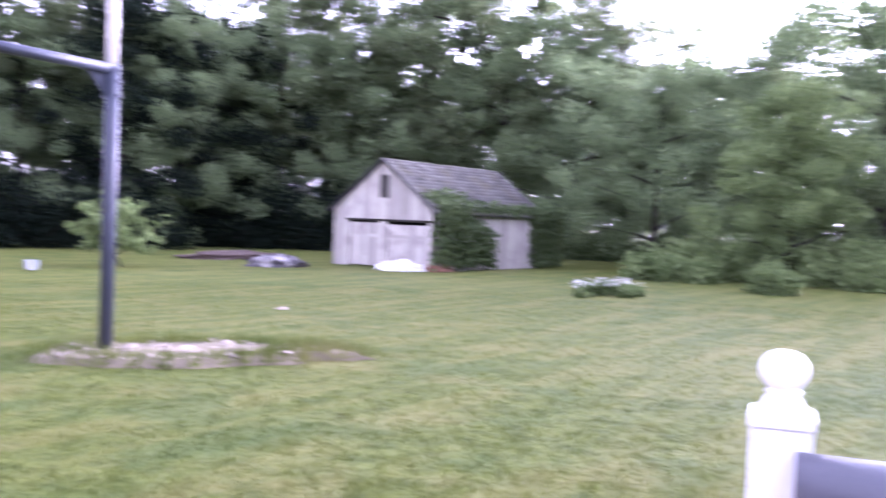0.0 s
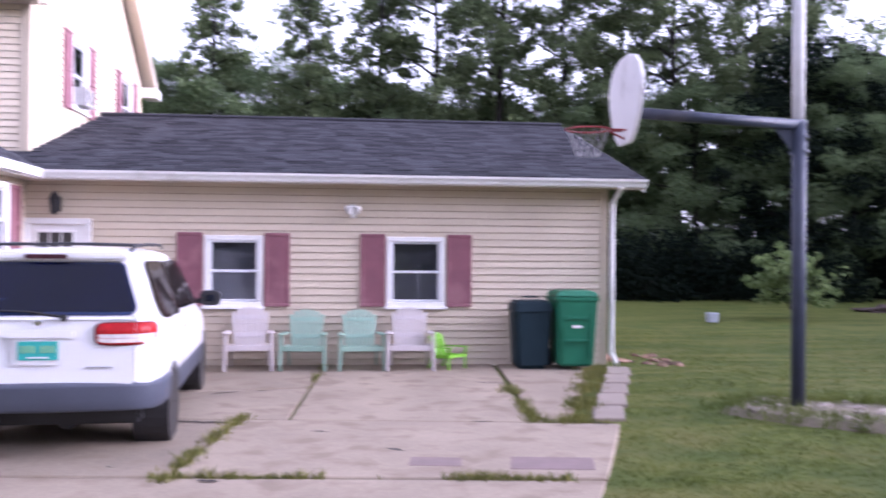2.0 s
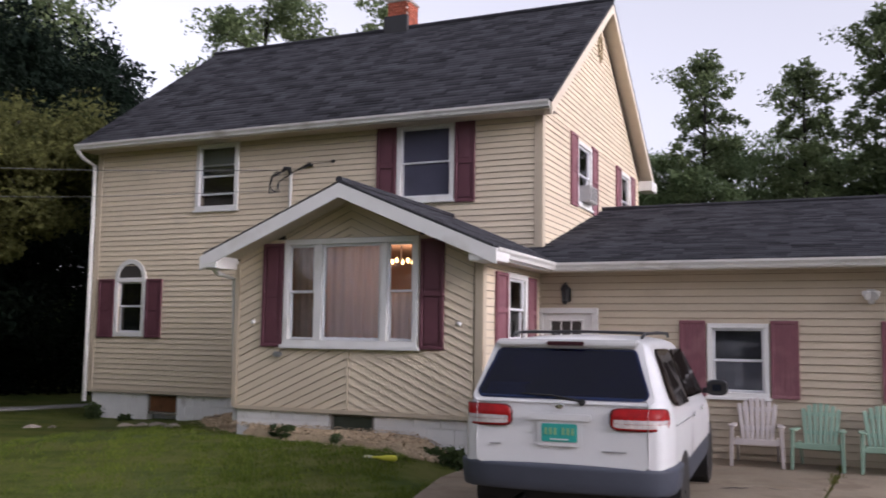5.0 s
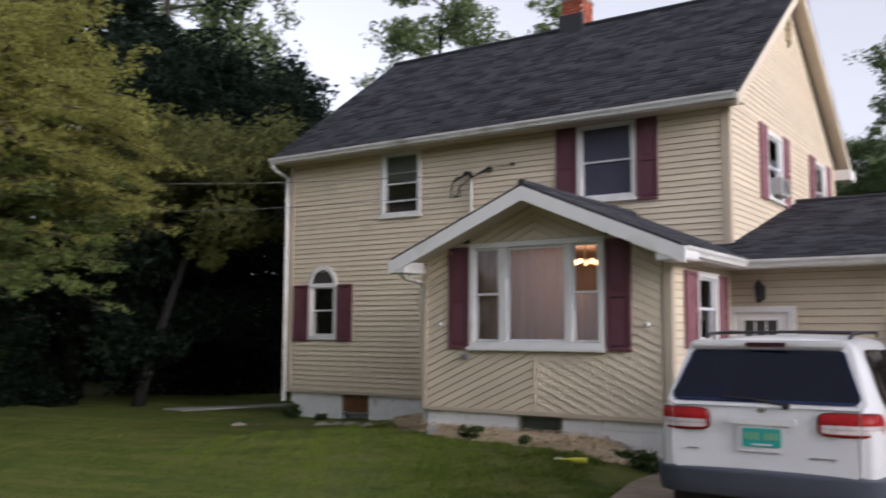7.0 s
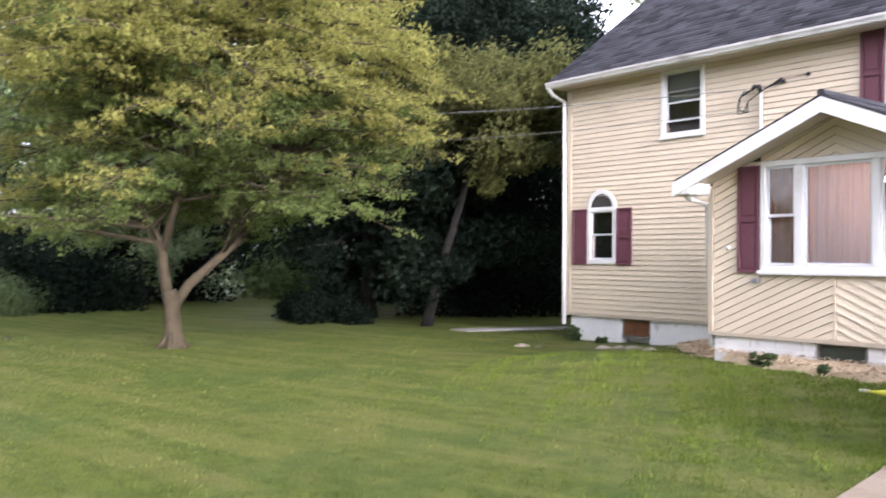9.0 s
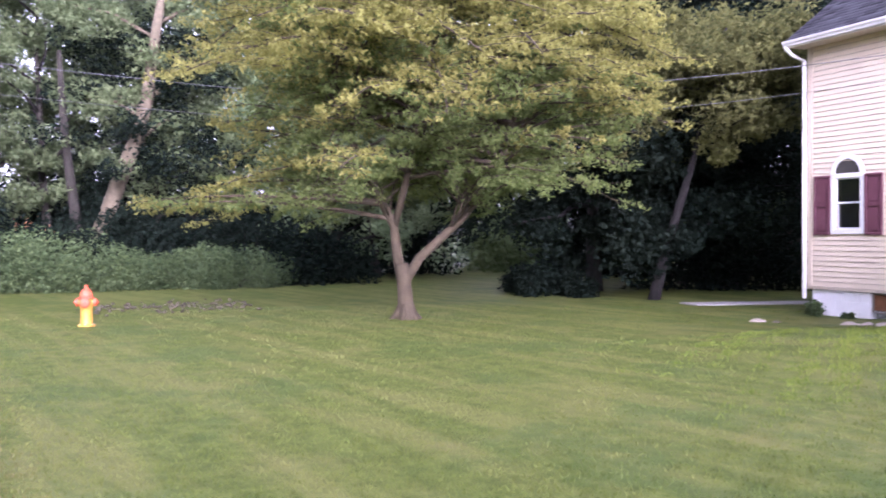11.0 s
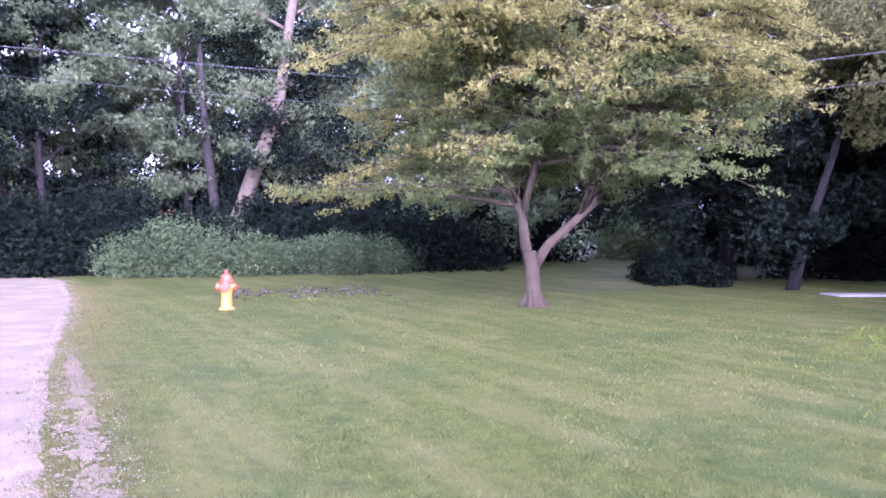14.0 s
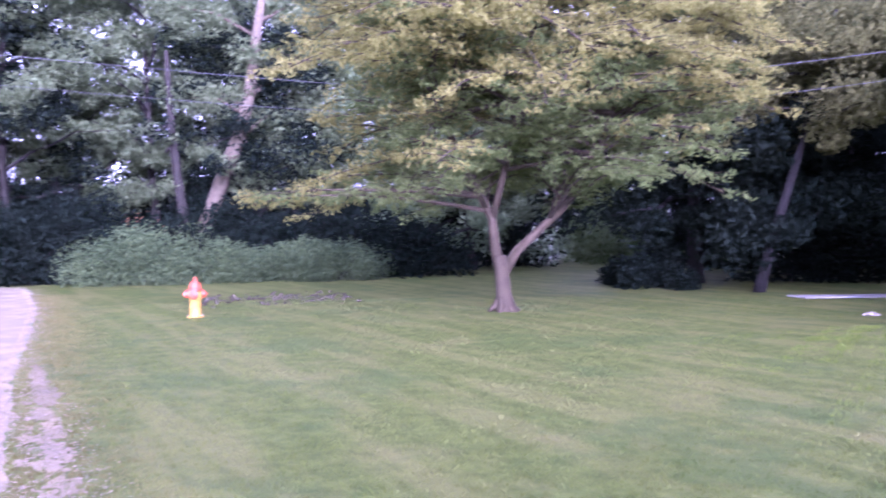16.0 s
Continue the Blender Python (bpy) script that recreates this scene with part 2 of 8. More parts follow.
def flat_rows(parent, m, u0, u1, v0, v1, holes=(), limits=None, mat=SIDING):
    """Level laps over a wall, cut at holes (u0, u1, v0, v1); limits: a function of v that gives the ends of a gable."""
    v = v0
    while v < v1 - 1e-4:
        top = min(v + LAP, v1)
        cuts = sorted({v, top} | {h for hole in holes for h in hole[2:] if v + 0.004 < h < top - 0.004})
        for lo, hi in zip(cuts, cuts[1:]):
            ends = [(u0, u1)]
            for a, b, c, d in holes:
                if c < hi - 0.002 and d > lo + 0.002:
                    ends = [e for p, q in ends for e in ((p, min(q, a)), (max(p, b), q)) if e[1] - e[0] > 0.01]
            for p, q in ends:
                # gap under the lap, where the shadow-toned core shows
                lo = lo + 0.007 if abs(lo - v) < 1e-6 else lo
                poly = [(p, lo), (q, lo), (q, hi), (p, hi)]
                if limits:
                    (a0, b0), (a1, b1) = limits(lo), limits(hi)
                    if b1 - a1 < 0.05:
                        continue
                    poly = [(max(p, a0), lo), (min(q, b0), lo), (min(q, b1), hi), (max(p, a1), hi)]
                plank(parent, poly, m, (0, 1, v), mat)
        v += LAP


def core(name, m, u0, u1, v0, v1, holes, thick, parent, label="", gable=None):
    """The wall behind the siding, with its openings through it."""
    bm = bmesh.new()
    us = sorted({u0, u1} | {x for h in holes for x in h[:2]})
    vs = sorted({v0, v1} | {x for h in holes for x in h[2:]})
    for a, b in zip(us, us[1:]):
        for c, d in zip(vs, vs[1:]):
            if not any(h[0] - 1e-6 <= a and b <= h[1] + 1e-6 and h[2] - 1e-6 <= c and d <= h[3] + 1e-6 for h in holes):
                box(bm, a, b, 0.001, thick, c, d, m)
    bmesh.ops.remove_doubles(bm, verts=bm.verts, dist=0.0004)
    seen = collections.defaultdict(list)
    for face in bm.faces:
        seen[frozenset(face.verts)].append(face)
    bmesh.ops.delete(bm, geom=[face for same in seen.values() if len(same) > 1 for face in same], context="FACES_ONLY")
    if gable:
        for poly in gable:
            f = [bm.verts.new(m @ Vector((u, 0.001, v))) for u, v in poly]
            k = [bm.verts.new(m @ Vector((u, thick, v))) for u, v in poly]
            bm.faces.new(f)
            bm.faces.new(k[::-1])
            for i in range(len(poly)):
                j = (i + 1) % len(poly)
                bm.faces.new((f[i], k[i], k[j], f[j]))
        bmesh.ops.remove_doubles(bm, verts=bm.verts, dist=0.0004)
    bmesh.ops.recalc_face_normals(bm, faces=bm.faces)
    return part(name, bm, WALLCORE, parent, label)


def roof_slope(name, parent, corner, along, up, length, rise, mat=SHINGLE, course=0.145, tab=0.31, outline=None, label=""):
    """A roof slope with a deck and rows of shingle tabs. corner: lower start; along and up: unit vectors in the slope."""
    corner, along, up = Vector(corner), Vector(along).normalized(), Vector(up).normalized()
    nrm = along.cross(up).normalized()
    if nrm.z < 0:
        nrm = -nrm
    bm = bmesh.new()
    m = Matrix.Translation(corner) @ Matrix((along, up, nrm)).transposed().to_4x4()
    outline = outline or [(0, 0), (length, 0), (length, rise), (0, rise)]

    def keep(u, v):
        odd = False
        for (a, b), (c, d) in zip(outline, outline[1:] + outline[:1]):
            if (b > v) != (d > v) and u < a + (v - b) / (d - b) * (c - a):
                odd = not odd
        return odd
    top = [bm.verts.new(m @ Vector((u, v, -0.004))) for u, v in outline]
    low = [bm.verts.new(m @ Vector((u, v, -0.06))) for u, v in outline]
    bm.faces.new(top)
    bm.faces.new(low[::-1])
    for k in range(len(top)):
        bm.faces.new((top[k], low[k], low[(k + 1) % len(top)], top[(k + 1) % len(top)]))
    bmesh.ops.recalc_face_normals(bm, faces=bm.faces)
    deck = part(name, bm, ROOFDECK, parent, label)
    verts, faces = [], []
    rng = random.Random(name)
    v, row = 0.0, 0
    while v < rise:
        u = -(row % 2) * tab * 0.5 - rng.random() * 0.05
        while u < length:
            w = tab * rng.uniform(0.9, 1.1)
            a, b = max(u, 0), min(u + w - 0.004, length)
            if b - a > 0.02 and keep((a + b) / 2, v + course / 2):
                lift = rng.uniform(0.006, 0.012)
                hi = min(v + course + 0.01, rise)
                base = len(verts)
                for p in ((a, v, lift), (b, v, lift), (b, hi, 0.001), (a, hi, 0.001), (a, v, -0.004), (b, v, -0.004)):
                    verts.append(m @ Vector(p))
                faces += [(base, base + 1, base + 2, base + 3), (base, base + 4, base + 5, base + 1)]
            u += w
        v += course
        row += 1
    me = mesh_from_arrays("shingles", np.array([tuple(p) for p in verts]), np.array(faces))
    me.materials.append(mat)
    ob = new("shingles", me)
    ob.parent = deck
    tagged(ob, kind="stuff")
    return deck

# ---- ground ----
def grass_material(name, speckle=0.2):
    """Blades from deep green to straw, in drifts and mown streaks."""
    m = leaf_material(name, (0.072, 0.100, 0.021), (0.137, 0.164, 0.038), 0.3, speckle, 0.08)
    n, l = m.node_tree.nodes, m.node_tree.links
    geo = n.new("ShaderNodeNewGeometry")
    mp = n.new("ShaderNodeMapping")
    mp.vector_type = "TEXTURE"
    mp.inputs["Rotation"].default_value = (0, 0, radians(10))
    mp.inputs["Scale"].default_value = (7.5, 0.85, 1.0)
    l.new(geo.outputs["Position"], mp.inputs["Vector"])
    noi = n.new("ShaderNodeTexNoise")
    noi.inputs["Scale"].default_value, noi.inputs["Detail"].default_value = 1.6, 3
    l.new(mp.outputs["Vector"], noi.inputs["Vector"])
    rng_ = n.new("ShaderNodeMapRange")
    rng_.inputs["From Min"].default_value, rng_.inputs["From Max"].default_value = 0.46, 0.60
    rng_.inputs["To Max"].default_value = 0.55
    l.new(noi.outputs["Fac"], rng_.inputs["Value"])
    tuft = next(x for x in n if x.bl_idname == "ShaderNodeTexNoise" and x != noi)
    tuft.inputs["Scale"].default_value, tuft.inputs["Detail"].default_value = 4.0, 9
    tuft.inputs["Roughness"].default_value = 0.68
    ramp = next(x for x in n if x.bl_idname == "ShaderNodeValToRGB")
    ramp.color_ramp.elements[0].position, ramp.color_ramp.elements[1].position = 0.37, 0.62
    mx = n.new("ShaderNodeMix")
    mx.data_type = "RGBA"
    l.new(rng_.outputs["Result"], mx.inputs["Factor"])
    l.new(ramp.outputs["Color"], mx.inputs["A"])
    mx.inputs["B"].default_value = (0.188, 0.192, 0.060, 1)
    # patches of bluish clover and of bleached turf, a step or two across
    last = mx.outputs["Result"]
    for size, lo, hi, most, tint in ((0.55, 0.52, 0.60, 0.6, (0.072, 0.112, 0.029)), (0.8, 0.53, 0.68, 0.55, (0.205, 0.196, 0.070))):
        spot = n.new("ShaderNodeTexNoise")
        spot.inputs["Scale"].default_value, spot.inputs["Detail"].default_value = size, 8
        spot.inputs["Roughness"].default_value = 0.65
        shift = n.new("ShaderNodeMapping")
        shift.inputs["Location"].default_value = (size * 70, size * 31, 0)
        l.new(geo.outputs["Position"], shift.inputs["Vector"])
        l.new(shift.outputs["Vector"], spot.inputs["Vector"])
        how = n.new("ShaderNodeMapRange")
        how.inputs["From Min"].default_value, how.inputs["From Max"].default_value, how.inputs["To Max"].default_value = lo, hi, most
        l.new(spot.outputs["Fac"], how.inputs["Value"])
        over = n.new("ShaderNodeMix")
        over.data_type = "RGBA"
        l.new(how.outputs["Result"], over.inputs["Factor"])
        l.new(last, over.inputs["A"])
        over.inputs["B"].default_value = (*tint, 1)
        last = over.outputs["Result"]
    for x in n:
        for slot in ("Base Color", "Color"):
            if x.bl_idname in ("ShaderNodeBsdfPrincipled", "ShaderNodeBsdfTranslucent") and slot in x.inputs:
                l.new(last, x.inputs[slot])
    return m


LAWN = grass_material("lawn_turf", 0.0)


def ease(a):
    a = np.clip(a, 0, 1)
    return a * a * (3 - 2 * a)


def drive_rise(x, y):
    """The slight fall of the ground from the low wing's wall towards the lane."""
    return 0.066 * np.clip((y - 8.0) / 5.9, 0, 1) * ease((x + 5.6) / 0.8) * (1 - ease((x - 5.0) / 3.0))


def ground_height(x, y):
    """The lawn climbs a little towards the bay."""
    return drive_rise(x, y) + 0.28 * ease((y - 7.5) / 3.5) * ease((-4.7 - x) / 0.9) * (1 - ease((-9 - x) / 4)) * (1 - ease((y - 15) / 3))


bm = bmesh.new()
bmesh.ops.create_grid(bm, x_segments=170, y_segments=170, size=1)
for v in bm.verts:
    x, y = v.co.x, v.co.y
    v.co.x, v.co.y = math.copysign(abs(x) ** 3, x) * 900 - 2, math.copysign(abs(y) ** 3, y) * 900 + 8
    v.co.z = -0.02 + float(ground_height(v.co.x, v.co.y))
ground = tagged(part("ground", bm, LAWN, None), "mown green lawn with dry patches", "lawn", kind="structure")

# ---- house ----
YG, YM, YB = 13.95, 14.87, 11.52
KB = 0.93  # the bay's own drawing scale
house = thing("house", "two-storey beige vinyl-sided house with dark shingle roof and maroon shutters", "house", (-5, 14.5, 0))
FRONT_G, FRONT_M, FRONT_B = Matrix.Translation((0, YG, 0)), Matrix.Translation((0, YM, 0)), Matrix.Translation((-0.12 * (1 - KB), YB, 1.70 * (1 - KB))) @ Matrix.Diagonal((KB, KB, KB, 1))
SIDE = lambda x: Matrix.Translation((x, 0, 0)) @ pose(0, 0, 0, 0, 0, 90)  # u runs to +y, the face looks to +x

G_HOLES = [(-4.46, -3.66, 0.02, 2.12), (-1.94, -1.20, 0.98, 1.92), (0.71, 1.48, 0.98, 1.92)]
M_HOLES = [(-7.44, -6.44, 4.16, 5.44), (-11.92, -11.04, 4.20, 5.46), (-13.86, -13.26, 1.72, 3.0)]
E_HOLES = [(17.06, 17.98, 4.32, 5.46), (20.66, 21.5, 4.32, 5.46)]

wall = core("wall", FRONT_G, -4.6, 4.0, 0.0, 2.78, G_HOLES, 0.16, house, "beige horizontal lap siding of the low wing")
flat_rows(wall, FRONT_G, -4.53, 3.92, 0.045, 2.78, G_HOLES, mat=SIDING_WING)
wall = core("wall", FRONT_M, -14.56, -4.80, 0.55, 5.62, M_HOLES, 0.16, house, "beige horizontal lap siding of the tall front")
flat_rows(wall, FRONT_M, -14.47, -4.88, 0.56, 5.60, M_HOLES)
wall = core("wall", SIDE(-4.79), 14.89, 22.6, 2.4, 5.6, E_HOLES, 0.16, house, "beige lap siding of the gable end", [[(14.89, 5.6), (22.6, 5.6), (18.76, 8.45)]])
flat_rows(wall, SIDE(-4.79), 14.98, 22.6, 2.9, 5.6, E_HOLES)
flat_rows(wall, SIDE(-4.79), 14.9, 22.6, 5.6, 8.4, (), lambda v: (14.9 + (v - 5.6) / 0.733 * 0.97, 22.62 - (v - 5.6) / 0.733 * 0.97))
wall = core("wall", SIDE(-4.52), 11.54, 13.94, 0.0, 2.75, [(12.50, 13.20, 1.70, 2.57)], 0.14, house)
flat_rows(wall, SIDE(-4.52), 11.60, 13.93, 0.66, 2.75, [(12.45, 13.25, 1.64, 2.62)])
# closing walls at the back and far ends
for b in ((-14.56, -14.40, YM + 0.17, 22.6, 0.5, 5.6), (-14.56, -4.95, 22.6, 22.75, 0.0, 5.6), (-4.7, 4.0, 23.9, 24.05, 0.0, 2.7), (3.84, 4.0, YG + 0.17, 23.9, 0.0, 2.8),
                 (-8.42, -8.29, YB + 0.16, YM - 0.01, 0.0, 2.75), (-14.5, -4.9, YM + 0.2, 22.5, 0.5, 0.55), (-14.5, -4.9, YM + 0.2, 22.5, 3.0, 3.05), (-8.28, -4.7, YB + 0.16, YM, 0.5, 0.55)):
    part("wall", boxes([b]), SIDING, house)

# bay wall: chevron laps that follow the gable
BC, BSL = -6.99, 0.45
wall = core("wall", FRONT_B, -9.05, -4.95, 0.60, 2.80, [(-8.07, -5.90, 1.65, 2.80)], 0.14, house, "beige siding laid in a chevron under the gable",
            [[(-9.05, 2.80), (-8.07, 2.80), (-8.07, 3.12), (-8.07, 3.26)], [(-5.90, 2.80), (-4.95, 2.80), (-5.90, 3.26), (-5.90, 3.12)], [(-8.07, 3.12), (-5.90, 3.12), (-5.90, 3.26), (-6.9, 3.82), (-8.07, 3.26)]])
step = LAP / KB * math.sqrt(1 + BSL * BSL)
for sgn in (-1, 1):
    c = -0.6
    while c < 4.2:
        u_far = BC + sgn * 2.02
        regions = [[(BC, 0.60), (u_far, 0.60), (u_far, 1.58), (BC, 1.58)],
                   [(BC + sgn * 1.16, 1.58), (u_far, 1.58), (u_far, 2.8), (u_far, 3.2), (BC + sgn * 1.16, 3.2)],
                   [(BC, 3.2), (BC + sgn * 1.16, 3.2), (BC + sgn * 1.16, 3.9), (BC, 3.95)]]
        for reg in regions:
            if sgn < 0:
                reg = reg[::-1]
            # the strip c <= v + BSL*|u-BC| <= c+step, under the roof line
            poly = clip(reg, BSL * sgn, 1, c + step + BSL * sgn * BC)
            poly = clip(poly, -BSL * sgn, -1, -(c + 0.009 + BSL * sgn * BC)) if poly else poly
            poly = clip(poly, 0.418, 1, 3.86 - 0.418 * 6.883) if poly else poly
            poly = clip(poly, -0.418, 1, 3.86 + 0.418 * 6.883) if poly else poly
            if len(poly) > 2:
                k = 1 / math.sqrt(1 + BSL * BSL)
                plank(wall, poly, FRONT_B, (BSL * sgn * k, k, (c + BSL * sgn * BC) * k))
        c += step
part("trim", boxes([(-6.528, -6.492, YB - 0.026, YB - 0.001, 0.68, 1.58)]), SIDING, house)
# corner posts and starter strips
CORNER = material("corner_post", (0.52, 0.44, 0.33), 0.5, var=0.04)
for x0, x1, y0, y1, z0, z1 in ((-14.60, -14.47, YM - 0.03, YM + 0.12, 0.5, 5.62), (-4.90, -4.755, YM - 0.03, YM + 0.12, 2.9, 5.62), (-8.45, -8.365, YB - 0.03, YB + 0.1, 0.66, 2.75),
                               (-4.61, -4.49, YB - 0.03, YB + 0.1, 0.1, 2.75), (3.92, 4.03, YG - 0.03, YG + 0.1, 0.05, 2.78)):
    part("corner_post", boxes([(x0, x1, y0, y1, z0, z1)], 0.008), CORNER, house)
for x0, x1, y, z in ((-14.5, -9.05, YM, 0.54), (-8.38, -4.62, YB, 0.665)):
    part("starter_strip", boxes([(x0, x1, y - 0.03, y - 0.001, z - 0.03, z + 0.02)]), CORNER, house)
# block foundation with joints
FOUND = [(-14.5, -13.05, YM), (-12.3, -9.05, YM), (-8.38, -6.81, YB), (-6.10, -4.55, YB)]
for x0, x1, y in FOUND:
    zt = 0.51 if y == YM else 0.635
    z = -0.1
    row = 0
    while z < zt:
        hi = min(z + 0.2, zt)
        x = x0 - (row % 2) * 0.2
        while x < x1:
            a, b = max(x, x0), min(x + 0.4, x1)
            if b - a > 0.03:
                part("block", boxes([(a + 0.003, b - 0.003, y + 0.03, y + 0.22, z + 0.003, hi - 0.003)], 0.006), BLOCK, house)
            x += 0.4
        z += 0.2
        row += 1
for b in ((-14.5, -13.05, YM + 0.05, YM + 0.2, -0.2, 0.5), (-12.3, -9.05, YM + 0.05, YM + 0.2, -0.2, 0.5), (-8.36, -6.81, YB + 0.05, YB + 0.2, -0.2, 0.635), (-6.10, -4.57, YB + 0.05, YB + 0.2, -0.2, 0.635),
                          (-4.68, -4.535, YB + 0.22, YG, -0.2, 0.64), (-4.53, 4.0, YG - 0.012, YG + 0.1, -0.2, 0.10), (-13.1, -12.2, YM + 0.3, YM + 0.4, -0.2, 0.5), (-6.86, -6.05, YB + 0.12, YB + 0.2, -0.2, 0.63)):
    part("foundation", boxes([b]), BLOCK, house)

# roofs
S_M = 0.733
roof_slope("roof", house, (-14.78, 14.40, 5.62), (1, 0, 0), (0, 1, S_M), 10.31, 5.41, label="dark charcoal shingle roof slope")
roof_slope("roof", house, (-14.78, 23.12, 5.62), (1, 0, 0), (0, -1, S_M), 10.31, 5.41, label="dark charcoal shingle roof slope")
S_G = 0.284
kg = math.hypot(1, S_G)
roof_slope("roof", house, (-5.56, 13.53, 2.86), (1, 0, 0), (0, 1, S_G), 10.06, 5.44 * kg, label="dark charcoal shingle roof of the low wing",
           outline=[(1.40, 0), (10.06, 0), (10.06, 5.44 * kg), (0.78, 5.44 * kg), (0.78, 1.33 * kg), (0.42, 1.33 * kg)])
roof_slope("roof", house, (-4.78, 24.41, 2.86), (1, 0, 0), (0, -1, S_G), 9.28, 5.44 * kg, label="dark charcoal shingle roof of the low wing")
S_B = 0.418
hb = math.hypot(1, S_B)
roof_slope("roof", house, (-4.16, 10.98, 2.87), (0, 1, 0), (-1, 0, S_B), 3.88, 2.25 * hb, label="dark shingle slope over the bay",
           outline=[(0, 0), (2.55, 0), (3.88, 0.96 * hb), (3.88, 2.25 * hb), (0, 2.25 * hb)])
roof_slope("roof", house, (-8.66, 10.98, 2.87), (0, 1, 0), (1, 0, S_B), 3.88, 2.25 * hb, label="dark shingle slope over the bay")
for a, b in (((-14.78, 18.76, 8.84), (-4.46, 18.76, 8.84)), ((-4.78, 18.97, 4.42), (4.5, 18.97, 4.42)), ((-6.41, 10.97, 3.825), (-6.41, 14.86, 3.825))):
    bm = bmesh.new()
    tube(bm, [a, b], [0.055, 0.055], 6)
    part("ridge_cap", bm, SHINGLE, house)

# ---- house details ----
SCREEN = material("insect_screen", (0.19, 0.19, 0.21), 0.7, var=0.1)
SCREEN_NAVY = material("navy_insect_screen", (0.060, 0.060, 0.092), 0.75, var=0.12, scale=2)
SHEER = material("sheer_curtain", (0.88, 0.84, 0.90), 0.9, var=0.05, alpha_through=0.2)
DRAPE = material("dark_drape", (0.40, 0.35, 0.31), 0.9, var=0.2, alpha_through=0.25)
ROOMWALL = material("warm_room", (0.46, 0.31, 0.23), 0.9)
BLINDM = material("blind", (0.30, 0.33, 0.33), 0.7)
BLACK = material("black_metal", (0.02, 0.02, 0.022), 0.45, var=0.1)
GALV = material("grey_metal", (0.35, 0.35, 0.36), 0.45, metal=0.6, var=0.1)
SASH = material("sash_vinyl", (0.66, 0.67, 0.69), 0.45, var=0.03)

SHADE = material("grey_shade", (0.10, 0.10, 0.11), 0.9, var=0.2)


def sheet_folds(bm, u0, u1, v0, v1, y, depth, folds, m):
    """A hanging cloth with folds."""
    n = folds * 8
    cols = []
    for k in range(n + 1):
        u = u0 + (u1 - u0) * k / n
        d = depth * math.sin(2 * math.pi * k / 8) * (0.7 + 0.3 * math.sin(k * 1.7))
        cols.append([bm.verts.new(m @ Vector((u, y + d, v0))), bm.verts.new(m @ Vector((u, y + d * 0.6, v1)))])
    for a, b in zip(cols, cols[1:]):
        bm.faces.new((a[0], b[0], b[1], a[1]))


def rect_frame(m, u0, u1, v0, v1, w, y0, y1, bevel=0.006):
    bm = bmesh.new()
    for a in ((u0, u1, y0, y1, v1 - w, v1), (u0, u1, y0, y1, v0, v0 + w), (u0, u0 + w, y0 + 0.001, y1, v0 + w, v1 - w), (u1 - w, u1, y0 + 0.001, y1, v0 + w, v1 - w)):
        box(bm, *a, m)
    bmesh.ops.bevel(bm, geom=bm.edges[:], offset=bevel, segments=1, affect="EDGES", clamp_overlap=True)
    bmesh.ops.recalc_face_normals(bm, faces=bm.faces)
    return bm


def one_box(m, *r, bevel=0.0):
    bm = bmesh.new()
    box(bm, *r, m)
    if bevel:
        bmesh.ops.bevel(bm, geom=bm.edges[:], offset=bevel, segments=2, affect="EDGES", clamp_overlap=True)
    bmesh.ops.recalc_face_normals(bm, faces=bm.faces)
    return bm


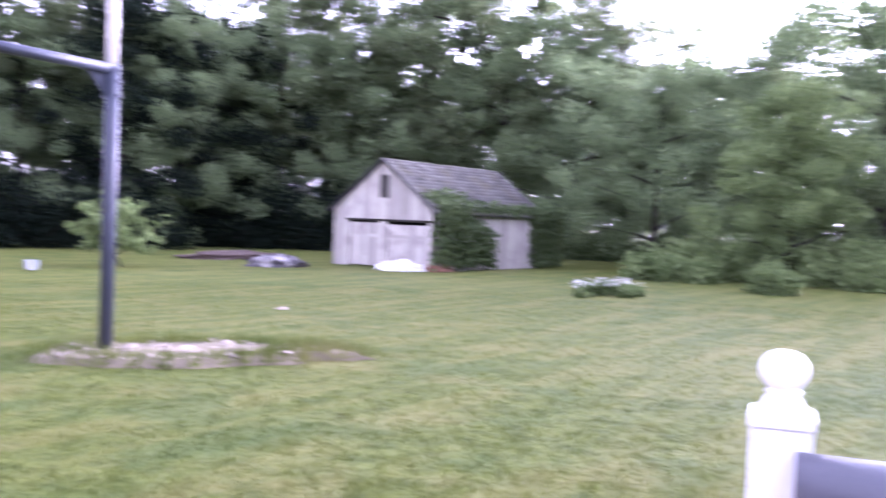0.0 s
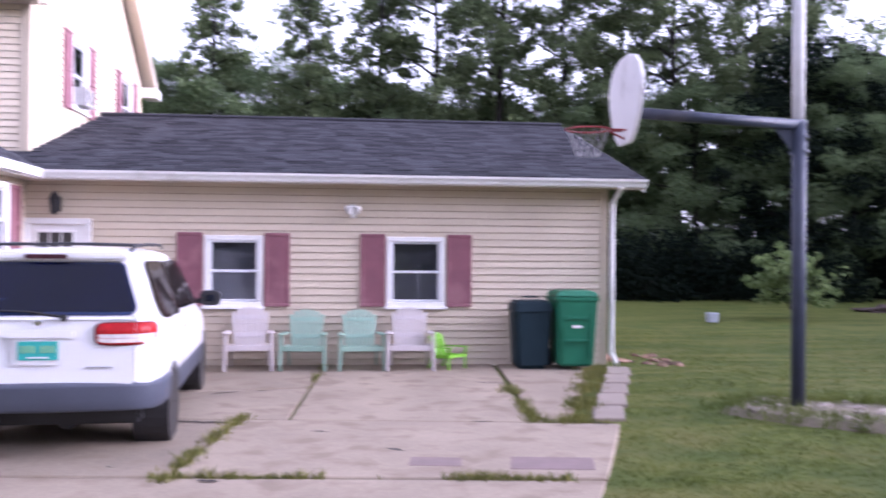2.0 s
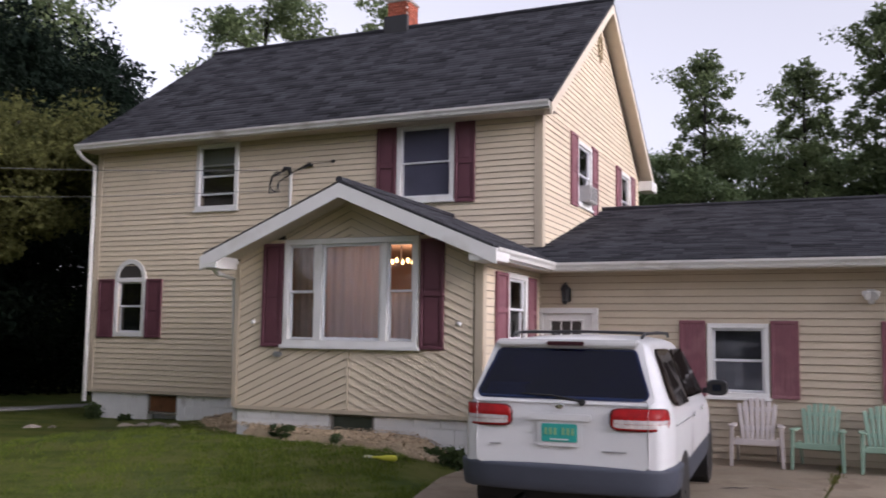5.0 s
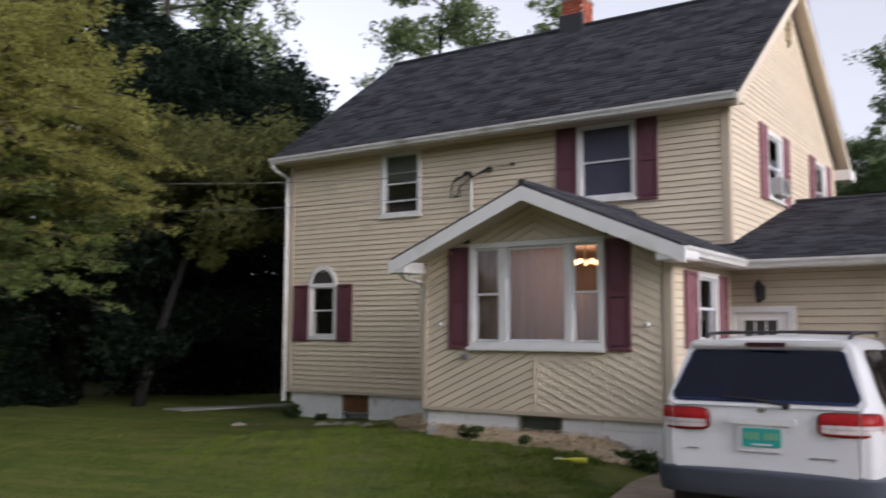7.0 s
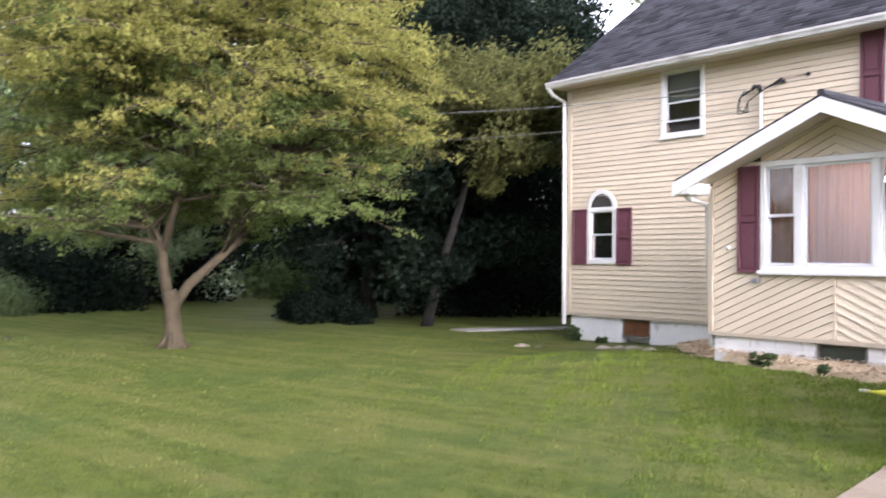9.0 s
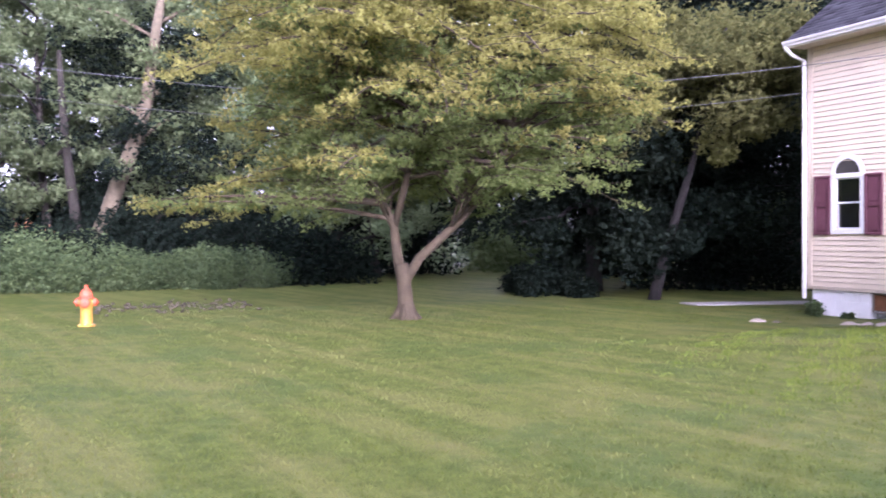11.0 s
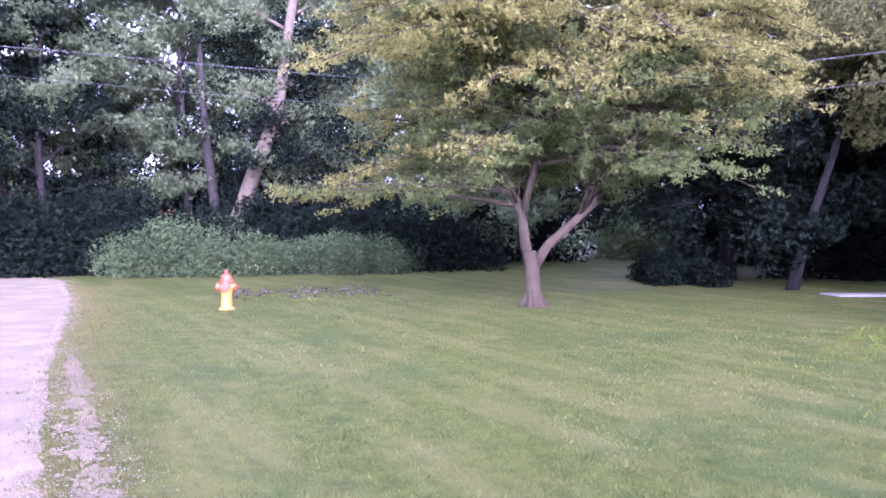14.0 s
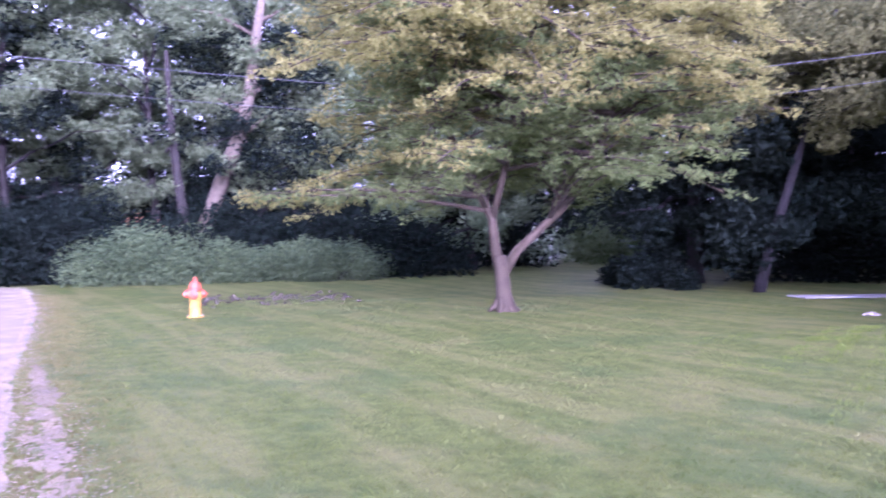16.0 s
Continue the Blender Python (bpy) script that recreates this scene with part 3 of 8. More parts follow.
def window(m, u0, u1, v0, v1, casing=0.07, double=True, lower_open=0.0, backing="dark", parent=None, mullion=0.5):
    """A double-hung window with casing, sill, two sashes and panes, set into a wall by m (u across, -y outwards)."""
    w = part("window", rect_frame(m, u0, u1, v0, v1, casing, -0.045, 0.03), WHITE, parent or house, "white vinyl window frame")
    part("window_sill", one_box(m, u0 - 0.03, u1 + 0.03, -0.075, 0.0, v0 - 0.035, v0 + 0.008, bevel=0.006), WHITE, w)
    a, b, c, d = u0 + casing, u1 - casing, v0 + casing, v1 - casing
    mid = c + (d - c) * mullion
    if double:
        part("sash", rect_frame(m, a, b, mid - 0.02, d, 0.035, 0.0, 0.03), SASH, w)
        part("sash", rect_frame(m, a, b, c + lower_open, mid + 0.02 + lower_open, 0.035, 0.032, 0.062), SASH, w)
        part("pane", one_box(m, a + 0.03, b - 0.03, 0.012, 0.018, mid + 0.01, d - 0.03), GLASS, w)
        part("pane", one_box(m, a + 0.03, b - 0.03, 0.044, 0.05, c + 0.03 + lower_open, mid - 0.01 + lower_open), GLASS, w)
    else:
        part("sash", rect_frame(m, a, b, c, d, 0.03, 0.0, 0.03), SASH, w)
        part("pane", one_box(m, a + 0.025, b - 0.025, 0.012, 0.018, c + 0.025, d - 0.025), GLASS, w)
    if backing == "screen":
        part("insect_screen", one_box(m, a, b, 0.066, 0.07, c, mid), SCREEN, w)
        part("room_shade", one_box(m, a - 0.02, b + 0.02, 0.145, 0.155, c - 0.02, d + 0.02), SHADE, w)
    elif backing == "drape":
        bm = bmesh.new()
        sheet_folds(bm, a, b, c, d, 0.14, 0.025, 5, m)
        part("curtain", bm, DRAPE, w, "dim folded curtain", True)
    elif backing == "blind":
        bm = bmesh.new()
        v = d
        while v > c + (d - c) * 0.52:
            box(bm, a, b, 0.10, 0.125, v - 0.03, v - 0.004, m)
            v -= 0.034
        part("blind", bm, BLINDM, w, "half-lowered slatted blind", kind="stuff")
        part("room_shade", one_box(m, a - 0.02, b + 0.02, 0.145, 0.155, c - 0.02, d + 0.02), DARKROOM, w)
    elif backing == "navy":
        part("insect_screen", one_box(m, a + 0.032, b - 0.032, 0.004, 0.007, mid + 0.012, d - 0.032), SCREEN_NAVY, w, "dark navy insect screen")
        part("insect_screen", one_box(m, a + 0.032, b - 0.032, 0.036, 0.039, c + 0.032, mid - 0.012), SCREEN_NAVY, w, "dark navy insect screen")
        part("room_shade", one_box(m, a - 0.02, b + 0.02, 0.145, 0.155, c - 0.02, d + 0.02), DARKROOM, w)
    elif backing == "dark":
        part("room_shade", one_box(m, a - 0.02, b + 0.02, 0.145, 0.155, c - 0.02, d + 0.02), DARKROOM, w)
    return w


def shutter(m, u0, u1, v0, v1, mat, louvres=False):
    s = part("shutter", rect_frame(m, u0, u1, v0, v1, 0.05, -0.06, -0.02), mat, house, "maroon shutter" if mat is SHUTTER else "faded maroon boarded shutter")
    part("back_panel", one_box(m, u0 + 0.045, u1 - 0.045, -0.034, -0.02, v0 + 0.045, v1 - 0.045), mat, s)
    mid = (v0 + v1) / 2
    part("mid_rail", one_box(m, u0 + 0.05, u1 - 0.05, -0.058, -0.033, mid - 0.035, mid + 0.035, bevel=0.004), mat, s)
    if louvres:
        w = (u1 - u0 - 0.09) / 4
        for k in range(4):
            part("board", one_box(m, u0 + 0.045 + k * w + 0.002, u0 + 0.045 + (k + 1) * w - 0.002, -0.052, -0.033, v0 + 0.05, v1 - 0.05, bevel=0.003), mat, s)
    else:
        for lo, hi in ((v0 + 0.08, mid - 0.06), (mid + 0.06, v1 - 0.08)):
            part("raised_panel", one_box(m, u0 + 0.075, u1 - 0.075, -0.05, -0.033, lo, hi, bevel=0.012), mat, s)
    return s


# low wing
window(FRONT_G, -1.99, -1.15, 0.93, 1.97, 0.07, backing="screen")
window(FRONT_G, 0.66, 1.53, 0.93, 1.97, 0.07, backing="screen")
for a in (-2.38, -1.13, 0.27, 1.56):
    shutter(FRONT_G, a, a + 0.37, 0.93, 2.01, SHUTTER_FADED, True)
door = part("door", rect_frame(FRONT_G, -4.54, -3.58, 0.03, 2.19, 0.085, -0.05, 0.03), WHITE, house, "white entry door with a high glass light")
part("door_leaf", one_box(FRONT_G, -4.45, -3.67, 0.0, 0.045, 0.04, 2.10, bevel=0.004), WHITE, door)
# opaque panel; the dark of the room behind is its colour
part("glass_light", one_box(FRONT_G, -4.32, -3.84, -0.012, -0.002, 1.35, 1.99), DARKROOM, door)
part("light_frame", rect_frame(FRONT_G, -4.35, -3.81, 1.32, 2.02, 0.035, -0.02, -0.001), WHITE, door)
for x in (-4.16, -4.0):
    part("muntin", one_box(FRONT_G, x - 0.01, x + 0.01, -0.018, -0.012, 1.35, 1.99), WHITE, door)
bm = bmesh.new()
lathe(bm, [(0.001, -0.09), (0.03, -0.09), (0.03, -0.06), (0.012, -0.05), (0.012, -0.01), (0.03, 0.0)], 12, (-3.75, YG - 0.0, 1.0), "y")
part("door_handle", bm, GALV, door, smooth=True)

# tall front
window(FRONT_M, -7.50, -6.38, 4.11, 5.52, 0.085, backing="navy")
shutter(FRONT_M, -7.91, -7.51, 4.06, 5.50, SHUTTER)
shutter(FRONT_M, -6.36, -5.98, 4.06, 5.50, SHUTTER)
window(FRONT_M, -12.0, -10.97, 4.15, 5.52, 0.09, backing="blind", lower_open=0.22)
shutter(FRONT_M, -14.40, -13.98, 1.62, 2.82, SHUTTER)
shutter(FRONT_M, -13.14, -12.73, 1.62, 2.81, SHUTTER)
# arched window
AU, AV, AR = -13.565, 2.80, 0.40
arch = part("window", rect_frame(FRONT_M, AU - AR, AU + AR, 1.64, AV + 0.04, 0.09, -0.045, 0.03), WHITE, house, "white arch-topped window")
bm = bmesh.new()
ring = []
for k in range(17):
    a = math.pi * k / 16
    ring.append([bm.verts.new(FRONT_M @ Vector((AU + r * math.cos(a), y, AV + 0.02 + r * math.sin(a)))) for r, y in ((AR, -0.045), (AR - 0.09, -0.045), (AR - 0.09, 0.03), (AR, 0.03))])
for p, q in zip(ring, ring[1:]):
    for i in range(4):
        bm.faces.new((p[i], p[(i + 1) % 4], q[(i + 1) % 4], q[i]))
bmesh.ops.recalc_face_normals(bm, faces=bm.faces)
part("arch_casing", bm, WHITE, arch)
bm = bmesh.new()
fan = [bm.verts.new(FRONT_M @ Vector((AU + 0.32 * math.cos(math.pi * k / 16), -0.021, AV + 0.03 + 0.32 * math.sin(math.pi * k / 16)))) for k in range(17)]
bm.faces.new(fan)
part("fan_light", bm, DARKROOM, arch, "dark half-round pane")
part("sash", rect_frame(FRONT_M, AU - 0.31, AU + 0.31, 2.24, 2.76, 0.035, 0.0, 0.03), SASH, arch)
part("sash", rect_frame(FRONT_M, AU - 0.31, AU + 0.31, 1.73, 2.28, 0.035, 0.032, 0.06), SASH, arch)
for lo, hi, y in ((2.27, 2.73, 0.012), (1.76, 2.25, 0.045)):
    part("pane", one_box(FRONT_M, AU - 0.28, AU + 0.28, y, y + 0.006, lo, hi), GLASS, arch)
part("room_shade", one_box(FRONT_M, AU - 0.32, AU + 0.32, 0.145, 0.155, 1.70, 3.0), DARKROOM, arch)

# gable end and bay side
window(SIDE(-4.79), 17.0, 18.05, 4.26, 5.52, 0.08, backing="dark")
window(SIDE(-4.79), 20.60, 21.6, 4.26, 5.54, 0.08, backing="dark")
for a in (16.55, 18.07, 20.15, 21.62):
    shutter(SIDE(-4.79), a, a + 0.43, 4.2, 5.58, SHUTTER_FADED)
ACGREY = material("appliance_grey", (0.42, 0.41, 0.40), 0.5, var=0.05)
ac = part("air_conditioner", one_box(SIDE(-4.79), 17.26, 17.80, -0.22, 0.1, 4.34, 4.66, bevel=0.015), ACGREY, house, "pale grey window air conditioner")
for k in range(7):
    part("grille_slat", one_box(SIDE(-4.79), 17.30, 17.76, -0.227, -0.218, 4.39 + k * 0.035, 4.405 + k * 0.035), BLACK, ac)
window(SIDE(-4.52), 12.42, 13.28, 1.62, 2.64, 0.08, backing="drape")
shutter(SIDE(-4.52), 11.95, 12.41, 1.58, 2.62, SHUTTER_FADED)
shutter(SIDE(-4.52), 13.29, 13.67, 1.58, 2.62, SHUTTER_FADED)
bm = bmesh.new()
for k in range(8):
    a = k * math.pi / 4
    tube(bm, [(-4.75, 18.76 + 0.12 * math.cos(a), 7.85 + 0.20 * math.sin(a)), (-4.75, 18.76 + 0.2 * math.cos(a), 7.85 + 0.34 * math.sin(a))], [0.03, 0.02], 6)
    tube(bm, [(-4.75, 18.76 + 0.13 * math.cos(a), 7.85 + 0.21 * math.sin(a)), (-4.75, 18.76 + 0.13 * math.cos(a + 0.785), 7.85 + 0.21 * math.sin(a + 0.785))], [0.025, 0.025], 6)
part("gable_ornament", bm, material("weathered_brass", (0.30, 0.23, 0.13), 0.6), house, "weathered metal ornament")

# bay window: one wide light between two narrow double-hung lights
bay = part("window", rect_frame(FRONT_B, -8.14, -5.83, 1.56, 3.19, 0.085, -0.06, 0.03), WHITE, house, "white triple picture window")
part("window_sill", one_box(FRONT_B, -8.18, -5.79, -0.10, 0.0, 1.51, 1.57, bevel=0.008), WHITE, bay)
for x, w in ((-7.525, 0.07), (-6.395, 0.055)):
    part("mullion_post", one_box(FRONT_B, x - w, x + w, -0.058, 0.03, 1.645, 3.105, bevel=0.006), WHITE, bay)
for a, b in ((-8.055, -7.595), (-6.34, -5.915)):
    part("sash", rect_frame(FRONT_B, a, b, 2.36, 3.105, 0.04, -0.02, 0.01), SASH, bay)
    part("sash", rect_frame(FRONT_B, a, b, 1.645, 2.40, 0.04, 0.012, 0.042), SASH, bay)
    part("pane", one_box(FRONT_B, a + 0.035, b - 0.035, -0.008, -0.002, 2.395, 3.07), GLASS, bay)
    part("pane", one_box(FRONT_B, a + 0.035, b - 0.035, 0.024, 0.03, 1.68, 2.365), GLASS, bay)
part("sash", rect_frame(FRONT_B, -7.455, -6.45, 1.645, 3.105, 0.045, -0.02, 0.02), SASH, bay)
part("pane", one_box(FRONT_B, -7.415, -6.49, -0.004, 0.004, 1.685, 3.065), GLASS, bay)
bm = bmesh.new()
sheet_folds(bm, -7.47, -6.42, 1.62, 3.12, 0.09, 0.05, 7, FRONT_B)
part("curtain", bm, SHEER, bay, "pale pink sheer curtain in folds", True)
bm = bmesh.new()
sheet_folds(bm, -8.05, -7.58, 1.62, 3.12, 0.10, 0.03, 4, FRONT_B)
part("curtain", bm, DRAPE, bay, "dim folded side curtain", True)
bm = bmesh.new()
sheet_folds(bm, -6.38, -5.9, 1.62, 2.36, 0.10, 0.02, 4, FRONT_B)
part("curtain", bm, SHEER, bay, "pale pink sheer cafe curtain", True)
for a in (-8.54, -5.80):
    shutter(FRONT_B, a, a + 0.38, 1.53, 3.14, SHUTTER)
# the room behind it
part("room", boxes([(-8.2, -4.75, 14.6, 14.7, 0.6, 3.05)]), ROOMWALL, house)
part("room", boxes([(-8.26, -8.22, 11.70, 14.6, 0.6, 2.8)]), ROOMWALL, house)
part("room", boxes([(-4.74, -4.70, 11.70, 12.3, 0.6, 2.6)]), ROOMWALL, house)
part("room", boxes([(-7.9, -4.95, 11.70, 14.6, 3.08, 3.11)]), ROOMWALL, house)
chandelier = part("chandelier", boxes([(-6.25, -6.23, 12.56, 12.58, 2.82, 3.08)]), GALV, house, "lit brass chandelier")
BULB = glow_material("warm_bulb", (1.0, 0.58, 0.20), 6.0)
for k in range(7):
    a = 2 * math.pi * (k + 0.25) / 7
    bm = bmesh.new()
    lathe(bm, [(0.008, -0.035), (0.018, -0.015), (0.021, 0.008), (0.012, 0.03), (0.003, 0.04)], 10, (-6.22 + 0.19 * math.cos(a), 12.57 + 0.19 * math.sin(a), 2.84))
    part("bulb", bm, BULB, chandelier, smooth=True)
lamp_data = bpy.data.lights.new("chandelier_light", "POINT")
lamp_data.energy, lamp_data.color, lamp_data.shadow_soft_size = 13, (1.0, 0.64, 0.36), 0.2
new("chandelier_light", lamp_data).location = (-6.24, 12.57, 2.62)

# basement lights, vents
for m, a, b, lo, hi, mat in ((FRONT_M, -13.04, -12.31, 0.16, 0.5, material("rust_board", (0.16, 0.07, 0.03), 0.9, var=0.3)), (FRONT_B, -7.29, -6.56, 0.24, 0.55, material("dark_glass_block", (0.06, 0.068, 0.055), 0.25))):
    bw = part("basement_window", rect_frame(m, a, b, lo - 0.05, hi, 0.03, 0.05, 0.1), material("old_frame", (0.24, 0.22, 0.19), 0.8), house)
    part("pane", one_box(m, a + 0.02, b - 0.02, 0.08, 0.09, lo, hi - 0.02), mat, bw)
for x, z in ((-4.83, 1.89), (-8.11, 1.90)):
    bm = bmesh.new()
    lathe(bm, [(0.035, 0.02), (0.035, -0.02), (0.02, -0.04), (0.006, -0.042)], 14, (x, YB - 0.015, z), "y")
    part("round_outlet", bm, WHITE, house, smooth=True)
part("hose_spout", boxes([(-7.71, -7.58, YB - 0.10, YB - 0.01, 1.40, 1.475)], 0.02), GALV, house)


# eaves: gutters, fascias, soffits, rakes
GUTTER = material("gutter_white", (0.66, 0.65, 0.62), 0.4, var=0.05, scale=2, stain=(0.42, 0.40, 0.36), stain_at=0.66)
SOFFIT = material("soffit", (0.50, 0.43, 0.34), 0.6, var=0.05)


def gutter(a, b, out):
    """A K-style gutter from a to b that opens upwards, its back against the fascia; out: outward direction."""
    a, b, out = Vector(a), Vector(b), Vector(out).normalized()
    bm = bmesh.new()
    prof = [(0, 0.0), (0, -0.11), (0.07, -0.11), (0.085, -0.07), (0.115, -0.03), (0.118, 0.0), (0.108, 0.0), (0.10, -0.025), (0.07, -0.065), (0.06, -0.1), (0.008, -0.1), (0.008, 0.0)]
    ends = [[bm.verts.new(p + out * o + Vector((0, 0, h))) for o, h in prof] for p in (a, b)]
    n = len(prof)
    for k in range(n):
        bm.faces.new((ends[0][k], ends[0][(k + 1) % n], ends[1][(k + 1) % n], ends[1][k]))
    bm.faces.new(ends[0][::-1])
    bm.faces.new(ends[1])
    bmesh.ops.recalc_face_normals(bm, faces=bm.faces)
    part("gutter", bm, GUTTER, house)


gutter((-4.10, 13.55, 2.845), (4.5, 13.55, 2.845), (0, -1, 0))
gutter((-14.76, 14.42, 5.60), (-4.5, 14.42, 5.60), (0, -1, 0))
gutter((-4.215, 11.03, 2.85), (-4.215, 13.54, 2.85), (1, 0, 0))
gutter((-8.61, 11.03, 2.85), (-8.61, 14.8, 2.85), (-1, 0, 0))
part("fascia", boxes([(-4.2, 4.47, 13.55, 13.58, 2.72, 2.84)]), WHITE, house)
part("fascia", boxes([(-14.76, -4.5, 14.42, 14.45, 5.475, 5.60)]), WHITE, house)
part("fascia", boxes([(-4.245, -4.215, 11.0, 13.55, 2.72, 2.85)]), WHITE, house)
part("soffit", boxes([(-4.5, 4.47, 13.58, 13.94, 2.725, 2.745)]), SOFFIT, house)
part("soffit", boxes([(-14.7, -4.5, 14.45, 14.86, 5.48, 5.50)]), SOFFIT, house)
part("soffit", boxes([(-4.51, -4.245, 11.04, 13.57, 2.725, 2.745)]), SOFFIT, house)


def rake(a, b, wide, thick, out, drop, mat=None, name="rake_board"):
    """A sloped board under a roof edge, from a to b along its upper edge."""
    a, b, out = Vector(a), Vector(b), Vector(out).normalized()
    bm = bmesh.new()
    vs = []
    for p in (a, b):
        for o, h in ((0, 0), (thick, 0), (thick, -wide), (0, -wide)):
            vs.append(bm.verts.new(p + out * o + Vector((0, 0, h - drop))))
    for q in ((0, 1, 2, 3), (7, 6, 5, 4), (0, 4, 5, 1), (1, 5, 6, 2), (2, 6, 7, 3), (3, 7, 4, 0)):
        bm.faces.new([vs[i] for i in q])
    bmesh.ops.recalc_face_normals(bm, faces=bm.faces)
    return part(name, bm, mat or WHITE, house)


RAKE = material("beige_rake", (0.62, 0.54, 0.43), 0.5, var=0.04)
rake((-4.50, 14.42, 5.60), (-4.50, 18.76, 8.78), 0.20, 0.03, (1, 0, 0), 0.03, RAKE)
rake((-4.50, 23.10, 5.60), (-4.50, 18.76, 8.78), 0.20, 0.03, (1, 0, 0), 0.03, RAKE)
rake((-4.79, 14.42, 5.60), (-4.79, 18.76, 8.78), 0.02, 0.29, (1, 0, 0), 0.12, RAKE, "rake_soffit")
rake((-4.79, 23.10, 5.60), (-4.79, 18.76, 8.78), 0.02, 0.29, (1, 0, 0), 0.12, RAKE, "rake_soffit")
part("eave_return", boxes([(-4.78, -4.44, 22.6, 23.2, 5.38, 5.62)], 0.01), WHITE, house)
rake((-14.77, 14.42, 5.60), (-14.77, 18.76, 8.78), 0.16, 0.02, (-1, 0, 0), 0.03)
rake((-8.70, 11.0, 2.845), (-6.41, 11.0, 3.80), 0.195, 0.035, (0, -1, 0), 0.02)
rake((-4.12, 11.0, 2.845), (-6.41, 11.0, 3.80), 0.195, 0.035, (0, -1, 0), 0.02)
rake((-8.66, 11.52, 2.86), (-6.41, 11.52, 3.80), 0.02, 0.5, (0, -1, 0), 0.12, SOFFIT, "rake_soffit")
rake((-4.16, 11.52, 2.86), (-6.41, 11.52, 3.80), 0.02, 0.5, (0, -1, 0), 0.12, SOFFIT, "rake_soffit")
part("eave_return", boxes([(-4.50, -4.12, 10.98, 11.48, 2.68, 2.84)], 0.012), WHITE, house)
part("eave_return", boxes([(-8.72, -8.40, 10.98, 11.48, 2.66, 2.84)], 0.012), WHITE, house)
rake((4.46, 13.55, 2.85), (4.46, 18.97, 4.385), 0.16, 0.025, (1, 0, 0), 0.03)
rake((4.0, 13.55, 2.85), (4.0, 18.97, 4.385), 0.02, 0.46, (1, 0, 0), 0.13, SOFFIT, "rake_soffit")

# downspouts
for pts in ([(4.10, 13.48, 2.74), (4.10, 13.62, 2.66), (4.08, 13.86, 2.50), (4.08, 13.88, 0.25), (4.12, 13.72, 0.08)],
            [(-14.72, 14.36, 5.5), (-14.70, 14.5, 5.35), (-14.64, 14.80, 5.22), (-14.64, 14.82, 0.3)],
            [(-8.66, 11.15, 2.74), (-8.58, 11.25, 2.60), (-8.5, 11.55, 2.53), (-8.48, 11.65, 0.45)]):
    bm = bmesh.new()
    tube(bm, pts, [0.042] * len(pts), 8)
    part("downspout", bm, GUTTER, house, smooth=False)
# lamps on the wall
lantern = part("wall_lantern", boxes([(-4.12, -4.0, YG - 0.05, YG - 0.017, 2.28, 2.5)], 0.01), BLACK, house, "black wall lantern over the door")
bm = bmesh.new()
lathe(bm, [(0.012, 0.24), (0.05, 0.20), (0.075, 0.14), (0.065, 0.12), (0.05, -0.02), (0.06, -0.04), (0.02, -0.09), (0.004, -0.1)], 6, (-4.06, YG - 0.15, 2.33))
part("lantern_body", bm, BLACK, lantern)
bm = bmesh.new()
tube(bm, [(-4.06, YG - 0.04, 2.44), (-4.06, YG - 0.1, 2.58), (-4.06, YG - 0.15, 2.55)], [0.012, 0.012, 0.012], 6)
part("lantern_arm", bm, BLACK, lantern)
flood = part("flood_light", boxes([(0.10, 0.22, YG - 0.06, YG - 0.017, 2.32, 2.44)], 0.012), WHITE, house, "white twin flood light with sensor")
for s in (-1, 1):
    bm = bmesh.new()
    lathe(bm, [(0.02, 0.0), (0.035, -0.03), (0.06, -0.10), (0.065, -0.13), (0.055, -0.13)], 14, (0, 0, 0), "y")
    for v in bm.verts:
        v.co = pose(0.16 + s * 0.1, YG - 0.07, 2.40, 25, 0, -s * 35) @ v.co
    part("lamp_head", bm, WHITE, flood, smooth=True)
part("sensor_eye", boxes([(0.12, 0.20, YG - 0.11, YG - 0.05, 2.24, 2.32)], 0.015), WHITE, flood)

# chimney
chimney = part("chimney", boxes([(-9.76, -9.31, 18.75, 19.25, 8.3, 9.46)]), MORTAR, house, "red brick chimney")
z, row = 8.6, 0
while z < 9.46:
    for k in range(4):
        a = -9.79 + k * 0.16 - (row % 2) * 0.08
        x0, x1 = max(a, -9.79), min(a + 0.15, -9.28)
        if x1 - x0 > 0.03:
            part("brick", boxes([(x0, x1, 18.72, 18.80, z, z + 0.06)], 0.004), BRICK, chimney)
    for k in range(4):
        a = 18.72 + k * 0.16 - (row % 2) * 0.08
        y0, y1 = max(a, 18.81), min(a + 0.15, 19.28)
        if y1 - y0 > 0.03:
            part("brick", boxes([(-9.36, -9.275, y0, y1, z, z + 0.06)], 0.004), BRICK, chimney)
    z += 0.07
    row += 1
part("chimney_cap", boxes([(-9.82, -9.25, 18.69, 19.31, 9.48, 9.55)], 0.015), MORTAR, chimney)
part("flashing", boxes([(-9.83, -9.24, 18.60, 18.74, 8.5, 9.12)], 0.01), BLACK, chimney)

